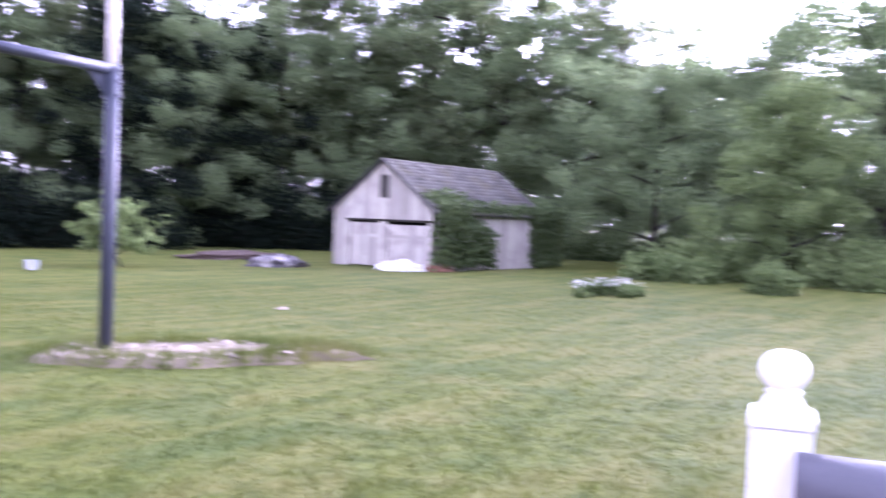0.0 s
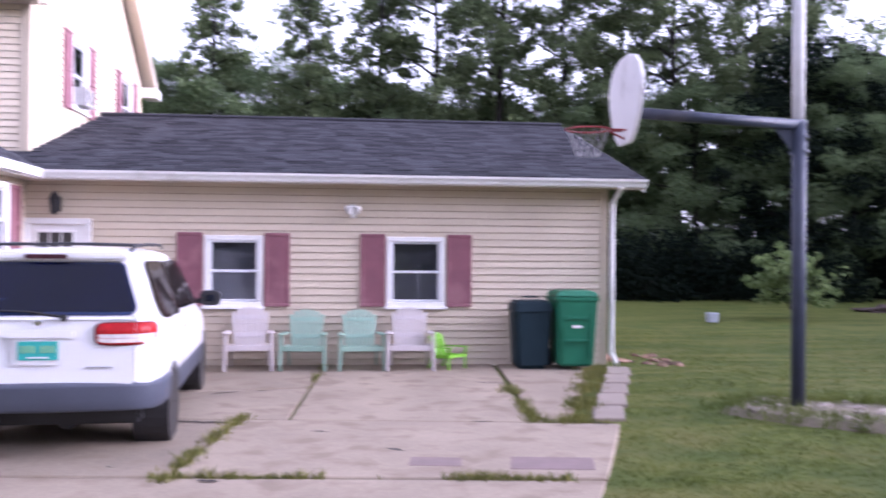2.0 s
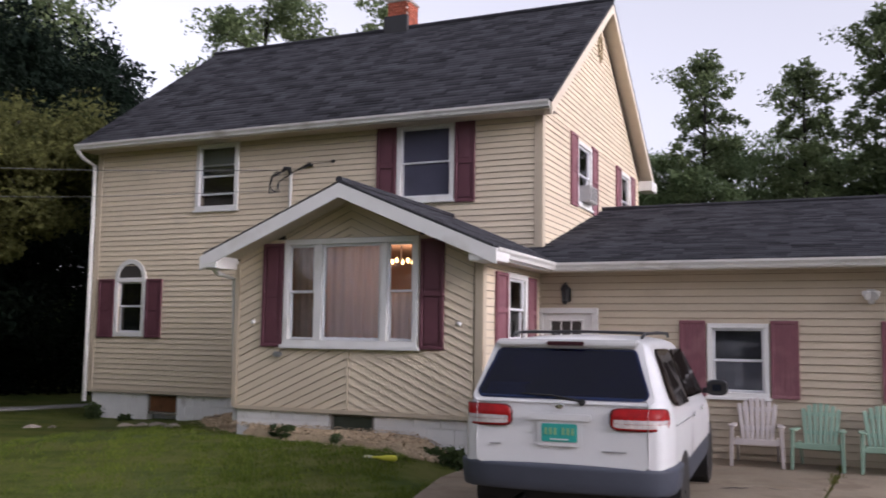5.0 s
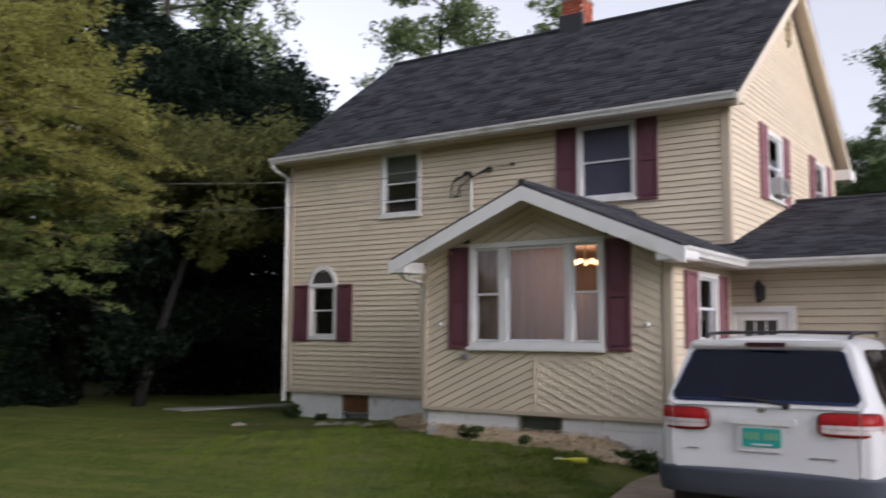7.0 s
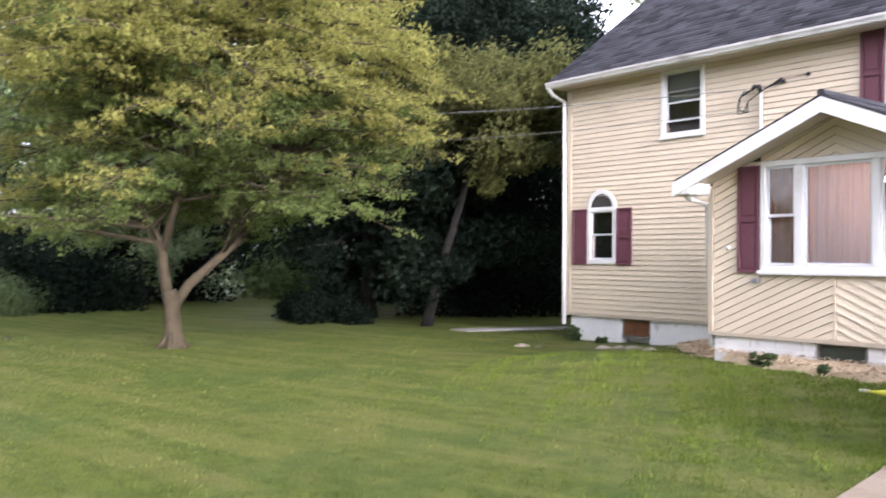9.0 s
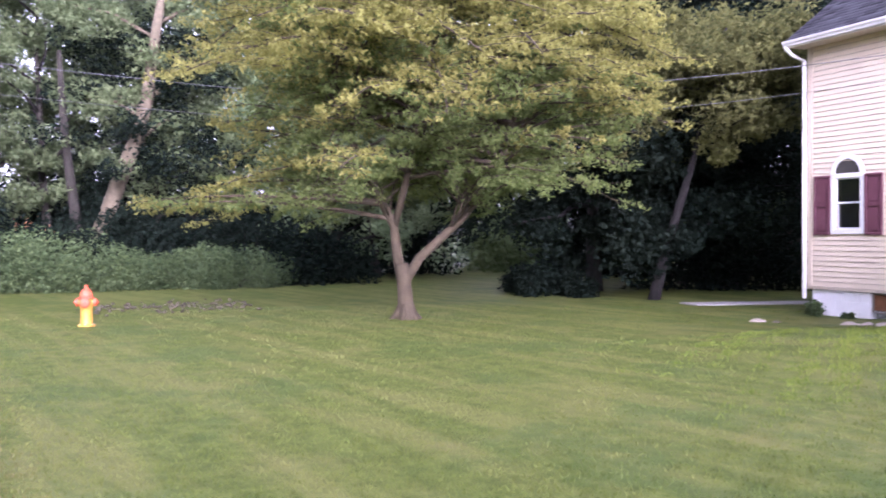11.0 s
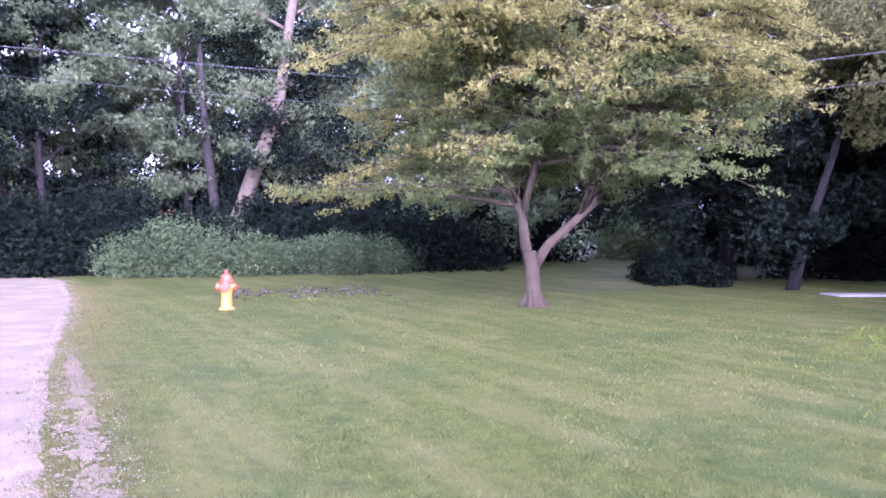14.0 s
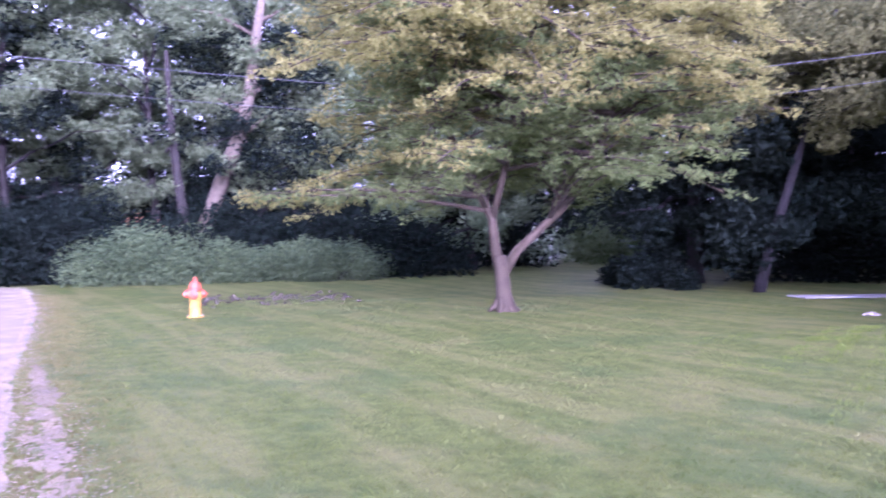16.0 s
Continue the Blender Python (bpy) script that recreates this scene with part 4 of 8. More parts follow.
# electric service on the front
bm = bmesh.new()
tube(bm, [(-9.73, YM - 0.07, 3.2), (-9.73, YM - 0.07, 4.78)], [0.03, 0.03], 8)
mast = part("service_mast", bm, GUTTER, house, "service entrance conduit with weather head")
bm = bmesh.new()
tube(bm, [(-9.73, YM - 0.07, 4.76), (-9.75, YM - 0.09, 4.86), (-9.83, YM - 0.13, 4.86), (-9.87, YM - 0.14, 4.80)], [0.035, 0.05, 0.045, 0.03], 8)
part("weather_head", bm, BLACK, mast, smooth=True)
bm = bmesh.new()
for k in range(3):
    tube(bm, [(-9.87, YM - 0.14, 4.80), (-10.02 - 0.04 * k, YM - 0.18, 4.78 - 0.05 * k), (-10.12, YM - 0.2, 4.55 - 0.08 * k), (-10.0 + 0.05 * k, YM - 0.2, 4.40), (-9.92, YM - 0.18, 4.6), (-9.6, YM - 0.12, 4.8), (-9.3, YM - 0.06, 4.9 + 0.03 * k)], [0.012] * 7, 5)
tube(bm, [(-9.3, YM - 0.06, 4.92), (-9.0, YM - 0.04, 4.94), (-8.82, YM - 0.03, 4.95)], [0.006] * 3, 5)
part("drip_loop", bm, BLACK, mast, "black drip-loop cables")
for x, z in ((-8.82, 4.95), (-9.3, 4.9)):
    bm = bmesh.new()
    lathe(bm, [(0.015, 0.0), (0.035, -0.02), (0.035, -0.05), (0.015, -0.07)], 10, (x, YM - 0.016, z), "y")
    part("insulator", bm, BLACK, mast)

# ---- driveway ----
def slab_mesh(poly, z0, z1, bevel=0.012):
    bm = bmesh.new()
    f = bm.faces.new([bm.verts.new((u, v, z0)) for u, v in poly])
    r = bmesh.ops.extrude_face_region(bm, geom=[f])
    for v in r["geom"]:
        if isinstance(v, bmesh.types.BMVert):
            v.co.z = z1
    bmesh.ops.recalc_face_normals(bm, faces=bm.faces)
    if bevel:
        bmesh.ops.bevel(bm, geom=[e for e in bm.edges if all(abs(v.co.z - z1) < 1e-5 for v in e.verts)], offset=bevel, segments=1, affect="EDGES", clamp_overlap=True)
    return bm


def side_of(p, q):
    """The half-plane to the left of the line from p to q, as clip() takes it."""
    dx, dy = q[0] - p[0], q[1] - p[1]
    return (dy, -dx, dy * p[0] - dx * p[1])


drive = thing("driveway", "weathered concrete driveway slabs with weedy joints", "driveway", (0, 8, 0), kind="structure")
OUT = [(-2.6, -2.0), (0.9, -2.0), (1.05, 3.0), (1.35, 5.2), (1.66, 6.15), (2.18, 7.5), (2.61, 8.7), (3.0, 9.9), (3.62, 12.0), (4.15, 13.9), (-4.9, 13.9), (-4.98, 12.0), (-4.4, 9.3), (-3.97, 7.5), (-3.1, 3.5)]
A, B = ((-6.0, 10.32), (4.5, 9.09)), ((-6.0, 7.90), (4.5, 6.88))
V1, V2, V3, V4 = ((-1.35, 7.0), (-0.98, 9.9)), ((-0.56, 9.0), (-0.24, 13.9)), ((1.92, 9.0), (2.27, 13.9)), ((2.26, 9.1), (3.86, 13.9))
H2 = ((-6, 11.0), (2.4, 12.12))


def tilted(bm):
    for v in bm.verts:
        v.co.z += float(drive_rise(v.co.x, v.co.y))
    return bm


def piece(cuts, mat=CONCRETE, z=0.012, gap=0.018):
    poly = OUT[:]
    for line, left in cuts:
        a, b, c = side_of(*line) if left else side_of(*line[::-1])
        n = math.hypot(a, b)
        poly = clip(poly, a, b, c - gap * n) if poly else poly
    if len(poly) > 2:
        part("slab", tilted(slab_mesh(poly, -0.15, z)), mat, drive)


piece([(B, False)], z=0.006)
piece([(B, True), (A, False), (V1, True)], z=0.010)
piece([(B, True), (A, False), (V1, False)], z=0.014)
piece([(A, True), (V2, True), (H2, False)], z=0.008)
piece([(A, True), (V2, True), (H2, True)], z=0.012)
piece([(A, True), (V2, False), (V3, True)], z=0.012)
piece([(A, True), (V3, False), (V4, True)], z=0.007, gap=0.05)
# path blocks along the right edge
PAVER = material("path_block", (0.25, 0.205, 0.165), 0.9, var=0.15, scale=2, rand=0.4)
for k, y in enumerate((9.55, 10.35, 11.15, 11.95, 12.75)):
    x = 2.76 + (y - 9.5) * 0.34
    bm = slab_mesh([(x - 0.18, y), (x + 0.16, y - 0.02), (x + 0.36, y + 0.70), (x + 0.02, y + 0.72)], -0.1, 0.02 + 0.006 * (k % 2))
    part("path_block", tilted(bm), PAVER, drive)
PATCH = material("patch_pink", (0.195, 0.142, 0.13), 0.9, var=0.12)
for poly in ([(0.56, 7.66), (0.98, 7.60), (1.02, 7.90), (0.60, 7.96)], [(1.36, 7.48), (2.02, 7.40), (2.12, 7.82), (1.44, 7.90)]):
    part("patch", tilted(slab_mesh(poly, 0.0, 0.019, 0.004)), PATCH, drive)

CRACK = material("crack_dirt", (0.045, 0.038, 0.032), 0.95, var=0.3)


def crack(pts, width, seed):
    """A ragged dirt-filled crack: a thin strip that swells and narrows along its line."""
    rc = random.Random(seed)
    bm = bmesh.new()
    line = []
    for (ax, ay), (bx, by) in zip(pts, pts[1:]):
        for k in range(6):
            line.append((ax + (bx - ax) * k / 6 + rc.gauss(0, 0.008), ay + (by - ay) * k / 6 + rc.gauss(0, 0.012)))
    line.append(pts[-1])
    n = len(line) - 1
    up, low = [], []
    for k, (x, y) in enumerate(line):
        w = width * (0.15 + math.sin(math.pi * k / n)) * rc.uniform(0.5, 1.2)
        up.append(bm.verts.new((x, y + w / 2, 0.0175)))
        low.append(bm.verts.new((x, y - w / 2, 0.0175)))
    for k in range(n):
        bm.faces.new((low[k], low[k + 1], up[k + 1], up[k]))
    part("crack", tilted(bm), CRACK, drive)


for k, (w, pts) in enumerate((
        (0.07, [(-1.52, 11.26), (-1.38, 11.40), (-1.18, 11.46)]), (0.04, [(-1.02, 11.56), (-0.87, 11.48)]), (0.07, [(-1.66, 9.66), (-1.41, 9.62), (-1.07, 9.54)]),
        (0.08, [(0.41, 8.30), (0.52, 8.23), (0.61, 8.15)]), (0.05, [(1.71, 12.07), (1.95, 11.99), (2.22, 11.91)]), (0.05, [(-0.27, 9.12), (-0.09, 9.02)]),
        (0.05, [(1.30, 9.46), (1.55, 9.43)]), (0.06, [(-1.04, 7.30), (-0.88, 7.25)]), (0.04, [(-1.83, 7.79), (-1.76, 7.76)]), (0.05, [(2.5, 9.30), (2.75, 9.27)]))):
    crack(pts, w, k)

# gravel lane
GRAVEL = material("gravel", (0.230, 0.190, 0.103), 0.95, var=0.24, scale=1.2, fine=45, bump=0.9, dist=0.02, stain=(0.190, 0.157, 0.095), stain_at=0.56, stain_scale=2)


LANE = [(-60.0, -24.0), (-34.0, -6.4), (-29.1, -3.13), (-22.04, -2.11), (-16.24, -1.65), (-11.93, -1.34), (-8.03, -0.93), (-6.42, -0.73), (-4.0, -0.5), (30.0, -0.5)]


def lane_edge(x):
    return np.interp(x, [p[0] for p in LANE], [p[1] for p in LANE])


bm = bmesh.new()
north = []
rng = random.Random(4)
x = -60.0
while x < 30:
    edge = float(lane_edge(x)) + 0.14 * noise.noise((x * 0.9, 0, 0)) + 0.10 * noise.noise((x * 3, 5, 0)) + 0.05 * noise.noise((x * 8, 9, 0))
    north.append((x, edge))
    x += 0.13
vs = [bm.verts.new((px, py, -0.012)) for px, py in north]
ws = [bm.verts.new((px, py - 5.5 - (max(0, -px - 28) * 0.3), -0.004)) for px, py in north]
for k in range(len(vs) - 1):
    bm.faces.new((ws[k], ws[k + 1], vs[k + 1], vs[k]))
tagged(part("gravel_lane", bm, GRAVEL, None), "pale gravel lane with a ragged grassy edge", "lane", kind="structure")
# a worn second strip of gravel beside the lane, broken by turf
bm = bmesh.new()
for i in range(300):
    x = -12.9 + i * 0.030
    fade = min(1, (x + 13.2) / 2.5)
    for j in range(20):
        y = 0.08 + j * 0.022
        edge = 1 - abs(y - 0.18 - 0.12 * fade) / (0.06 + 0.12 * fade)
        if edge + 1.2 * noise.noise((x * 2.3, y * 6, 0)) + 0.9 * noise.noise((x * 8, y * 15, 4)) + 0.5 * noise.noise((x * 21, y * 29, 8)) > 0.46:
            base = float(lane_edge(x)) + y + rng.gauss(0, 0.012)
            w, d = 0.014 + 0.03 * rng.random() ** 2, 0.010 + 0.018 * rng.random()
            ring = [(x + w * math.cos(k * 1.0472 + i) * rng.uniform(0.7, 1.2), base + d * math.sin(k * 1.0472 + i) * rng.uniform(0.7, 1.2)) for k in range(6)]
            z = -0.010 + 0.006 * rng.random()
            bm.faces.new([bm.verts.new((px, py, z)) for px, py in ring])
tagged(part("worn_gravel", bm, GRAVEL, None), "worn strip of pale gravel broken by turf", "gravel", kind="stuff")
# scattered stones in the grass beside the lane
pts = []
for k in range(10000):
    px = -4.5 - 25.5 * rng.random() ** 1.6
    base = float(lane_edge(px))
    py = base + (rng.gauss(0.5, 0.13) if px > -10 and rng.random() < 0.3 else abs(rng.gauss(0.0, 0.22)) - 0.15)
    if rng.random() < 0.55 + 0.9 * noise.noise((px * 1.4, py * 2.6, 3)):
        pts.append((px, py, rng.uniform(0.003, 0.0075)))


def pebbles(name, pts, mat, label, category, seed, z=0.0, flat=0.55):
    """Many small stones in one mesh."""
    r = np.random.RandomState(seed)
    base = np.array([(1, 0, 0), (-1, 0, 0), (0, 1, 0), (0, -1, 0), (0, 0, 1), (0, 0, -1)], float)
    tri = np.array([(0, 2, 4), (2, 1, 4), (1, 3, 4), (3, 0, 4), (2, 0, 5), (1, 2, 5), (3, 1, 5), (0, 3, 5)])
    verts, faces = [], []
    for k, p in enumerate(pts):
        s = p[2] * (1 + 0.5 * r.rand(6, 1))
        a = r.rand() * 6.28
        rot = np.array([[math.cos(a), -math.sin(a), 0], [math.sin(a), math.cos(a), 0], [0, 0, flat]])
        verts.append(base * s @ rot.T + np.array((p[0], p[1], (p[3] if len(p) > 3 else z) + p[2] * flat * 0.3)))
        faces.append(tri + 6 * k)
    me = mesh_from_arrays(name, np.concatenate(verts), np.concatenate(faces))
    me.materials.append(mat)
    return tagged(new(name, me), label, category, kind="stuff")


STONE = material("pale_stone", (0.30, 0.25, 0.20), 0.9, var=0.2, scale=4, island=0.6, bump=0.3)
pebbles("loose_gravel", pts, STONE, "loose pale gravel scattered in the grass edge", "gravel", 3)

# ---- wood-chip bed along the bay ----
CHIPS = material("wood_chips", (0.52, 0.41, 0.275), 0.95, var=0.3, scale=5, fine=60, bump=0.9, dist=0.02, island=0.5)
BED = [(-4.62, 11.45), (-5.1, 10.92), (-5.75, 10.95), (-6.7, 11.12), (-7.7, 11.22), (-8.5, 11.5), (-9.6, 12.3), (-10.5, 13.4), (-10.9, 14.0), (-10.4, 14.75), (-8.5, 14.75), (-8.45, 11.56), (-4.62, 11.56)]


def bed_height(x, y):
    bank = 0.13 * max(0.0, 1 - (YB - y) / 0.6) if x > -8.45 else 0.12 * max(0.0, 1 - (YM - y) / 1.2)
    return float(ground_height(x, y)) + bank


bm = bmesh.new()


def in_poly(x, y, poly):
    odd = False
    for (a, b), (c, d) in zip(poly, poly[1:] + poly[:1]):
        if (b > y) != (d > y) and x < a + (y - b) / (d - b) * (c - a):
            odd = not odd
    return odd


cols = {}
for i in range(80):
    for j in range(42):
        x, y = -11.7 + i * 0.1, 10.8 + j * 0.1
        if in_poly(x, y, BED):
            edge = not all(in_poly(x + dx, y + dy, BED) for dx, dy in ((0.12, 0), (-0.12, 0), (0, -0.12)))
            h = bed_height(x, y) - (0.12 if edge else 0)
            cols[i, j] = bm.verts.new((x + rng.uniform(-0.03, 0.03), y + rng.uniform(-0.03, 0.03), h + 0.016 * noise.noise((x * 3, y * 3, 0)) + 0.01))
for (i, j), v in cols.items():
    q = [(i, j), (i + 1, j), (i + 1, j + 1), (i, j + 1)]
    if all(k in cols for k in q):
        bm.faces.new([cols[k] for k in q])
bed = tagged(part("wood_chip_bed", bm, CHIPS, None), "tan wood-chip bed banked against the white foundation", "garden bed", kind="structure")
# single chips
cv, cf = [], []
for k in range(26000):
    x, y = rng.uniform(-11.3, -4.5), rng.uniform(10.6, 14.7)
    inside = in_poly(x, y, BED)
    if not inside and not (rng.random() < 0.05 and in_poly(x, y + 0.25, BED)):
        continue
    h = bed_height(x, y) if inside else float(ground_height(x, y)) - 0.02
    c = Vector((x, y, h + 0.02 + 0.015 * rng.random()))
    e = Euler((rng.uniform(-0.6, 0.6), rng.uniform(-0.6, 0.6), rng.uniform(0, 6.3))).to_matrix()
    w, l = rng.uniform(0.006, 0.012), rng.uniform(0.012, 0.032)
    b = len(cv)
    for p in ((-l, -w, 0), (l, -w * 0.6, 0), (l * 0.9, w, 0), (-l, w, 0)):
        cv.append(tuple(c + e @ Vector(p)))
    cf.append((b, b + 1, b + 2, b + 3))
me = mesh_from_arrays("wood_chips", np.array(cv), np.array(cf))
me.materials.append(CHIPS)
tagged(new("wood_chips", me), "loose tan wood chips", "wood chips", kind="stuff")


# ---- minivan ----
PAINT = material("white_car_paint", (0.67, 0.67, 0.675), 0.25, var=0.02, scale=2, bump=0.0, spec=0.6, stain=(0.56, 0.555, 0.55), stain_at=0.70)
CLAD = material("grey_cladding", (0.058, 0.065, 0.088), 0.5, var=0.06)
TINT = glass_material("tinted_glass", (0.20, 0.27, 0.50), 0.03, 1.45)
TINT_SIDE = glass_material("tinted_side_glass", (0.40, 0.36, 0.34), 0.05, 1.16)
CABIN_SIDE = material("cabin_brown", (0.085, 0.070, 0.062), 0.9, var=0.3, scale=2.5)
RUBBER = material("tyre_rubber", (0.018, 0.018, 0.019), 0.85, var=0.15)
REDLENS = material("red_lens", (0.30, 0.008, 0.008), 0.35, var=0.2, scale=14, bump=0, spec=0.22)
CLEARLENS = material("clear_lens", (0.55, 0.51, 0.50), 0.2, var=0.25, scale=20, bump=0, spec=0.7)
PLATE = material("teal_plate", (0.03, 0.34, 0.30), 0.4, var=0.06)
PLATEINK = material("plate_ink", (0.20, 0.40, 0.22), 0.5)
CHROME = material("chrome", (0.6, 0.6, 0.62), 0.15, metal=1.0, bump=0)
# dark cabin backing; its blue stands in for sky reflected in the glass
CABIN = material("cabin_reflected_blue", (0.07, 0.09, 0.17), 0.9, var=0.25, scale=2)

van = thing("minivan", "white minivan with grey lower cladding, parked on the driveway", "car", (-2.385, 7.95, 0.0), 3.4)

van.matrix_world = pose(-2.385, 7.95, 0.0, 0.6, 0, 3.4)
van.scale.z = 0.97
bpy.context.view_layer.update()


def van_section(y):
    """Half outline of the body (half width, height) from sill to roof at a distance y from the rear."""
    # heights of belt, roof and their half widths along the body
    def lerp(pairs):
        for (a, p), (b, q) in zip(pairs, pairs[1:]):
            if y <= b:
                s = (y - a) / (b - a) if b > a else 0
                s = max(0, min(1, s))
                return p + (q - p) * s
        return pairs[-1][1]
    roof = lerp([(0.0, 1.16), (0.10, 1.26), (0.22, 1.45), (0.33, 1.60), (0.42, 1.725), (0.52, 1.768), (1.2, 1.79), (2.4, 1.78), (3.0, 1.715), (3.4, 1.52), (3.9, 1.22), (4.3, 1.06), (4.75, 0.92), (4.94, 0.72)])
    belt = lerp([(0.0, 1.12), (0.12, 1.16), (0.4, 1.18), (2.4, 1.10), (3.4, 1.04), (3.9, 1.0), (4.75, 0.84), (4.94, 0.66)])
    wide = lerp([(0.0, 0.80), (0.08, 0.865), (0.3, 0.915), (1.2, 0.932), (3.6, 0.932), (4.3, 0.90), (4.75, 0.78), (4.94, 0.62)])
    top = lerp([(0.0, 0.70), (0.2, 0.64), (0.5, 0.66), (2.4, 0.67), (3.0, 0.64), (3.9, 0.70), (4.75, 0.62), (4.94, 0.55)])
    roof = max(roof, belt + 0.02)
    low = lerp([(0.0, 0.42), (0.3, 0.40), (1.0, 0.26), (4.2, 0.26), (4.7, 0.30), (4.94, 0.34)])
    return [(wide - 0.05, low), (wide - 0.005, low + 0.10), (wide, min(0.62, belt - 0.2)), (wide + 0.004, (0.62 + belt) / 2), (wide - 0.005, belt - 0.08), (wide - 0.03, belt), (wide - 0.045, belt + 0.02 + 0.0 * top),
            ((wide + top) / 2 - 0.02, (belt + roof) / 2 + 0.04), (top + 0.02, roof - 0.07), (top - 0.06, roof - 0.02), (top * 0.5, roof + 0.008), (0.0, roof + 0.014)]


bm = bmesh.new()
stations = [0.0, 0.03, 0.10, 0.16, 0.22, 0.33, 0.42, 0.52, 0.7, 1.0, 1.4, 1.8, 2.2, 2.6, 3.0, 3.2, 3.4, 3.65, 3.9, 4.3, 4.6, 4.8, 4.94]
rings = []
for y in stations:
    sec = van_section(y)
    ring = [bm.verts.new((w, y, h)) for w, h in sec] + [bm.verts.new((-w, y, h)) for w, h in sec[-2::-1]]
    rings.append(ring)
for a, b in zip(rings, rings[1:]):
    for k in range(len(a)):
        j = (k + 1) % len(a)
        bm.faces.new((a[k], b[k], b[j], a[j])).material_index = 1 if k < 2 or k >= len(a) - 3 else 0
bm.faces.new(rings[0])
bm.faces.new(rings[-1][::-1])
bmesh.ops.recalc_face_normals(bm, faces=bm.faces)
body = local("body", bm, [PAINT, CLAD], van, smooth=True)
body.modifiers.new("soft", "SUBSURF").levels = 1
body.modifiers["soft"].render_levels = 1


def flank(y, h):
    """Half width of the body side at a height, by its section."""
    sec = van_section(y)
    for (w0, h0), (w1, h1) in zip(sec, sec[1:]):
        if h0 <= h <= h1 and h1 > h0:
            return w0 + (w1 - w0) * (h - h0) / (h1 - h0)
    return sec[-3][0]


def side_panel(pts, out, s, n=6):
    """A glass or trim panel on the side: outline points (y, z), laid on the body."""
    bm = bmesh.new()
    bm.faces.new([bm.verts.new((s * (flank(y, z) + out), y, z)) for y, z in pts])
    bmesh.ops.triangulate(bm, faces=bm.faces[:])
    r = bmesh.ops.extrude_face_region(bm, geom=bm.faces[:])
    for v in r["geom"]:
        if isinstance(v, bmesh.types.BMVert):
            v.co.x -= s * 0.02
    bmesh.ops.recalc_face_normals(bm, faces=bm.faces)
    return bm


def rear_y(z):
    """How far forward the rear face lies at a height."""
    return 0.0 if z < 1.2 else (z - 1.2) / 0.5 * 0.27


def rear_panel(pts, out, thick=0.02):
    """A panel on the rear face: outline points (x, z)."""
    bm = bmesh.new()
    curve = lambda x: 0.018 * (x / 0.85) ** 2
    f = bm.faces.new([bm.verts.new((x, rear_y(z) + curve(x) - out, z)) for x, z in pts])
    r = bmesh.ops.extrude_face_region(bm, geom=[f])
    for v in r["geom"]:
        if isinstance(v, bmesh.types.BMVert):
            v.co.y += thick
    bmesh.ops.recalc_face_normals(bm, faces=bm.faces)
    return bm


def rounded(x0, x1, z0, z1, r, taper=0.0, n=4):
    """A rounded outline; taper: how much narrower the top is on each side."""
    pts = []
    for cx, cz, a0 in ((x1 - r, z0 + r, -90), (x1 - r - taper, z1 - r, 0), (x0 + r + taper, z1 - r, 90), (x0 + r, z0 + r, 180)):
        for k in range(n + 1):
            a = radians(a0 + 90 * k / n)
            pts.append((cx + r * math.cos(a), cz + r * math.sin(a)))
    return pts


tailgate = local("tailgate", rear_panel(rounded(-0.74, 0.74, 0.66, 1.26, 0.05), 0.028), PAINT, van, "white liftgate")
local("tailgate_frame", rear_panel(rounded(-0.785, 0.785, 1.20, 1.755, 0.06, 0.125), 0.020, 0.05), PAINT, van)
local("rear_window", rear_panel(rounded(-0.745, 0.745, 1.235, 1.672, 0.065, 0.112, 5), 0.030, 0.008), TINT, van, "dark tinted rear window")
local("rear_window_backing", rear_panel(rounded(-0.725, 0.725, 1.25, 1.655, 0.06, 0.112, 5), 0.0205, 0.004), CABIN, van)
local("spoiler", boxes([(-0.63, 0.63, 0.20, 0.46, 1.685, 1.755)], 0.02), PAINT, van)
local("stop_lamp", boxes([(-0.165, 0.165, 0.184, 0.22, 1.700, 1.738)], 0.008), material("dark_red_lens", (0.045, 0.010, 0.016), 0.3), van, "high-level stop lamp")
bm = bmesh.new()
tube(bm, [(0.16, 0.01, 1.225), (-0.08, -0.0, 1.265), (-0.34, 0.005, 1.275)], [0.014, 0.010, 0.006], 6)
lathe(bm, [(0.001, -0.035), (0.03, -0.03), (0.03, 0.0), (0.02, 0.01)], 10, (0.19, 0.0, 1.215), "y")
local("wiper", bm, BLACK, van)
local("handle_bar", rear_panel(rounded(-0.27, 0.27, 1.055, 1.11, 0.02), 0.05, 0.03), PAINT, van)
local("plate_recess", rear_panel(rounded(-0.19, 0.19, 0.83, 1.06, 0.02), 0.032, 0.004), PAINT, van)
plate = local("number_plate", rear_panel(rounded(-0.153, 0.153, 0.87, 1.025, 0.012), 0.040, 0.006), PLATE, van, "teal number plate with yellow marks")
for k, x in enumerate((-0.115, -0.075, -0.035, 0.035, 0.075, 0.115)):
    local("plate_bar", boxes([(x - 0.012, x + 0.012, -0.0445, -0.0405, 0.93, 0.99)]), PLATEINK, plate)
local("plate_bar", boxes([(-0.08, 0.08, -0.0445, -0.0405, 0.885, 0.897)]), SASH, plate)
bm = bmesh.new()
lathe(bm, [(0.034, 0.0), (0.034, -0.008), (0.024, -0.01), (0.024, -0.002)], 16, (0, -0.028, 1.175), "y", 0.7)
local("badge", bm, CHROME, van)
local("name_bar", boxes([(0.36, 0.56, -0.021, -0.015, 0.797, 0.809)]), GALV, van)
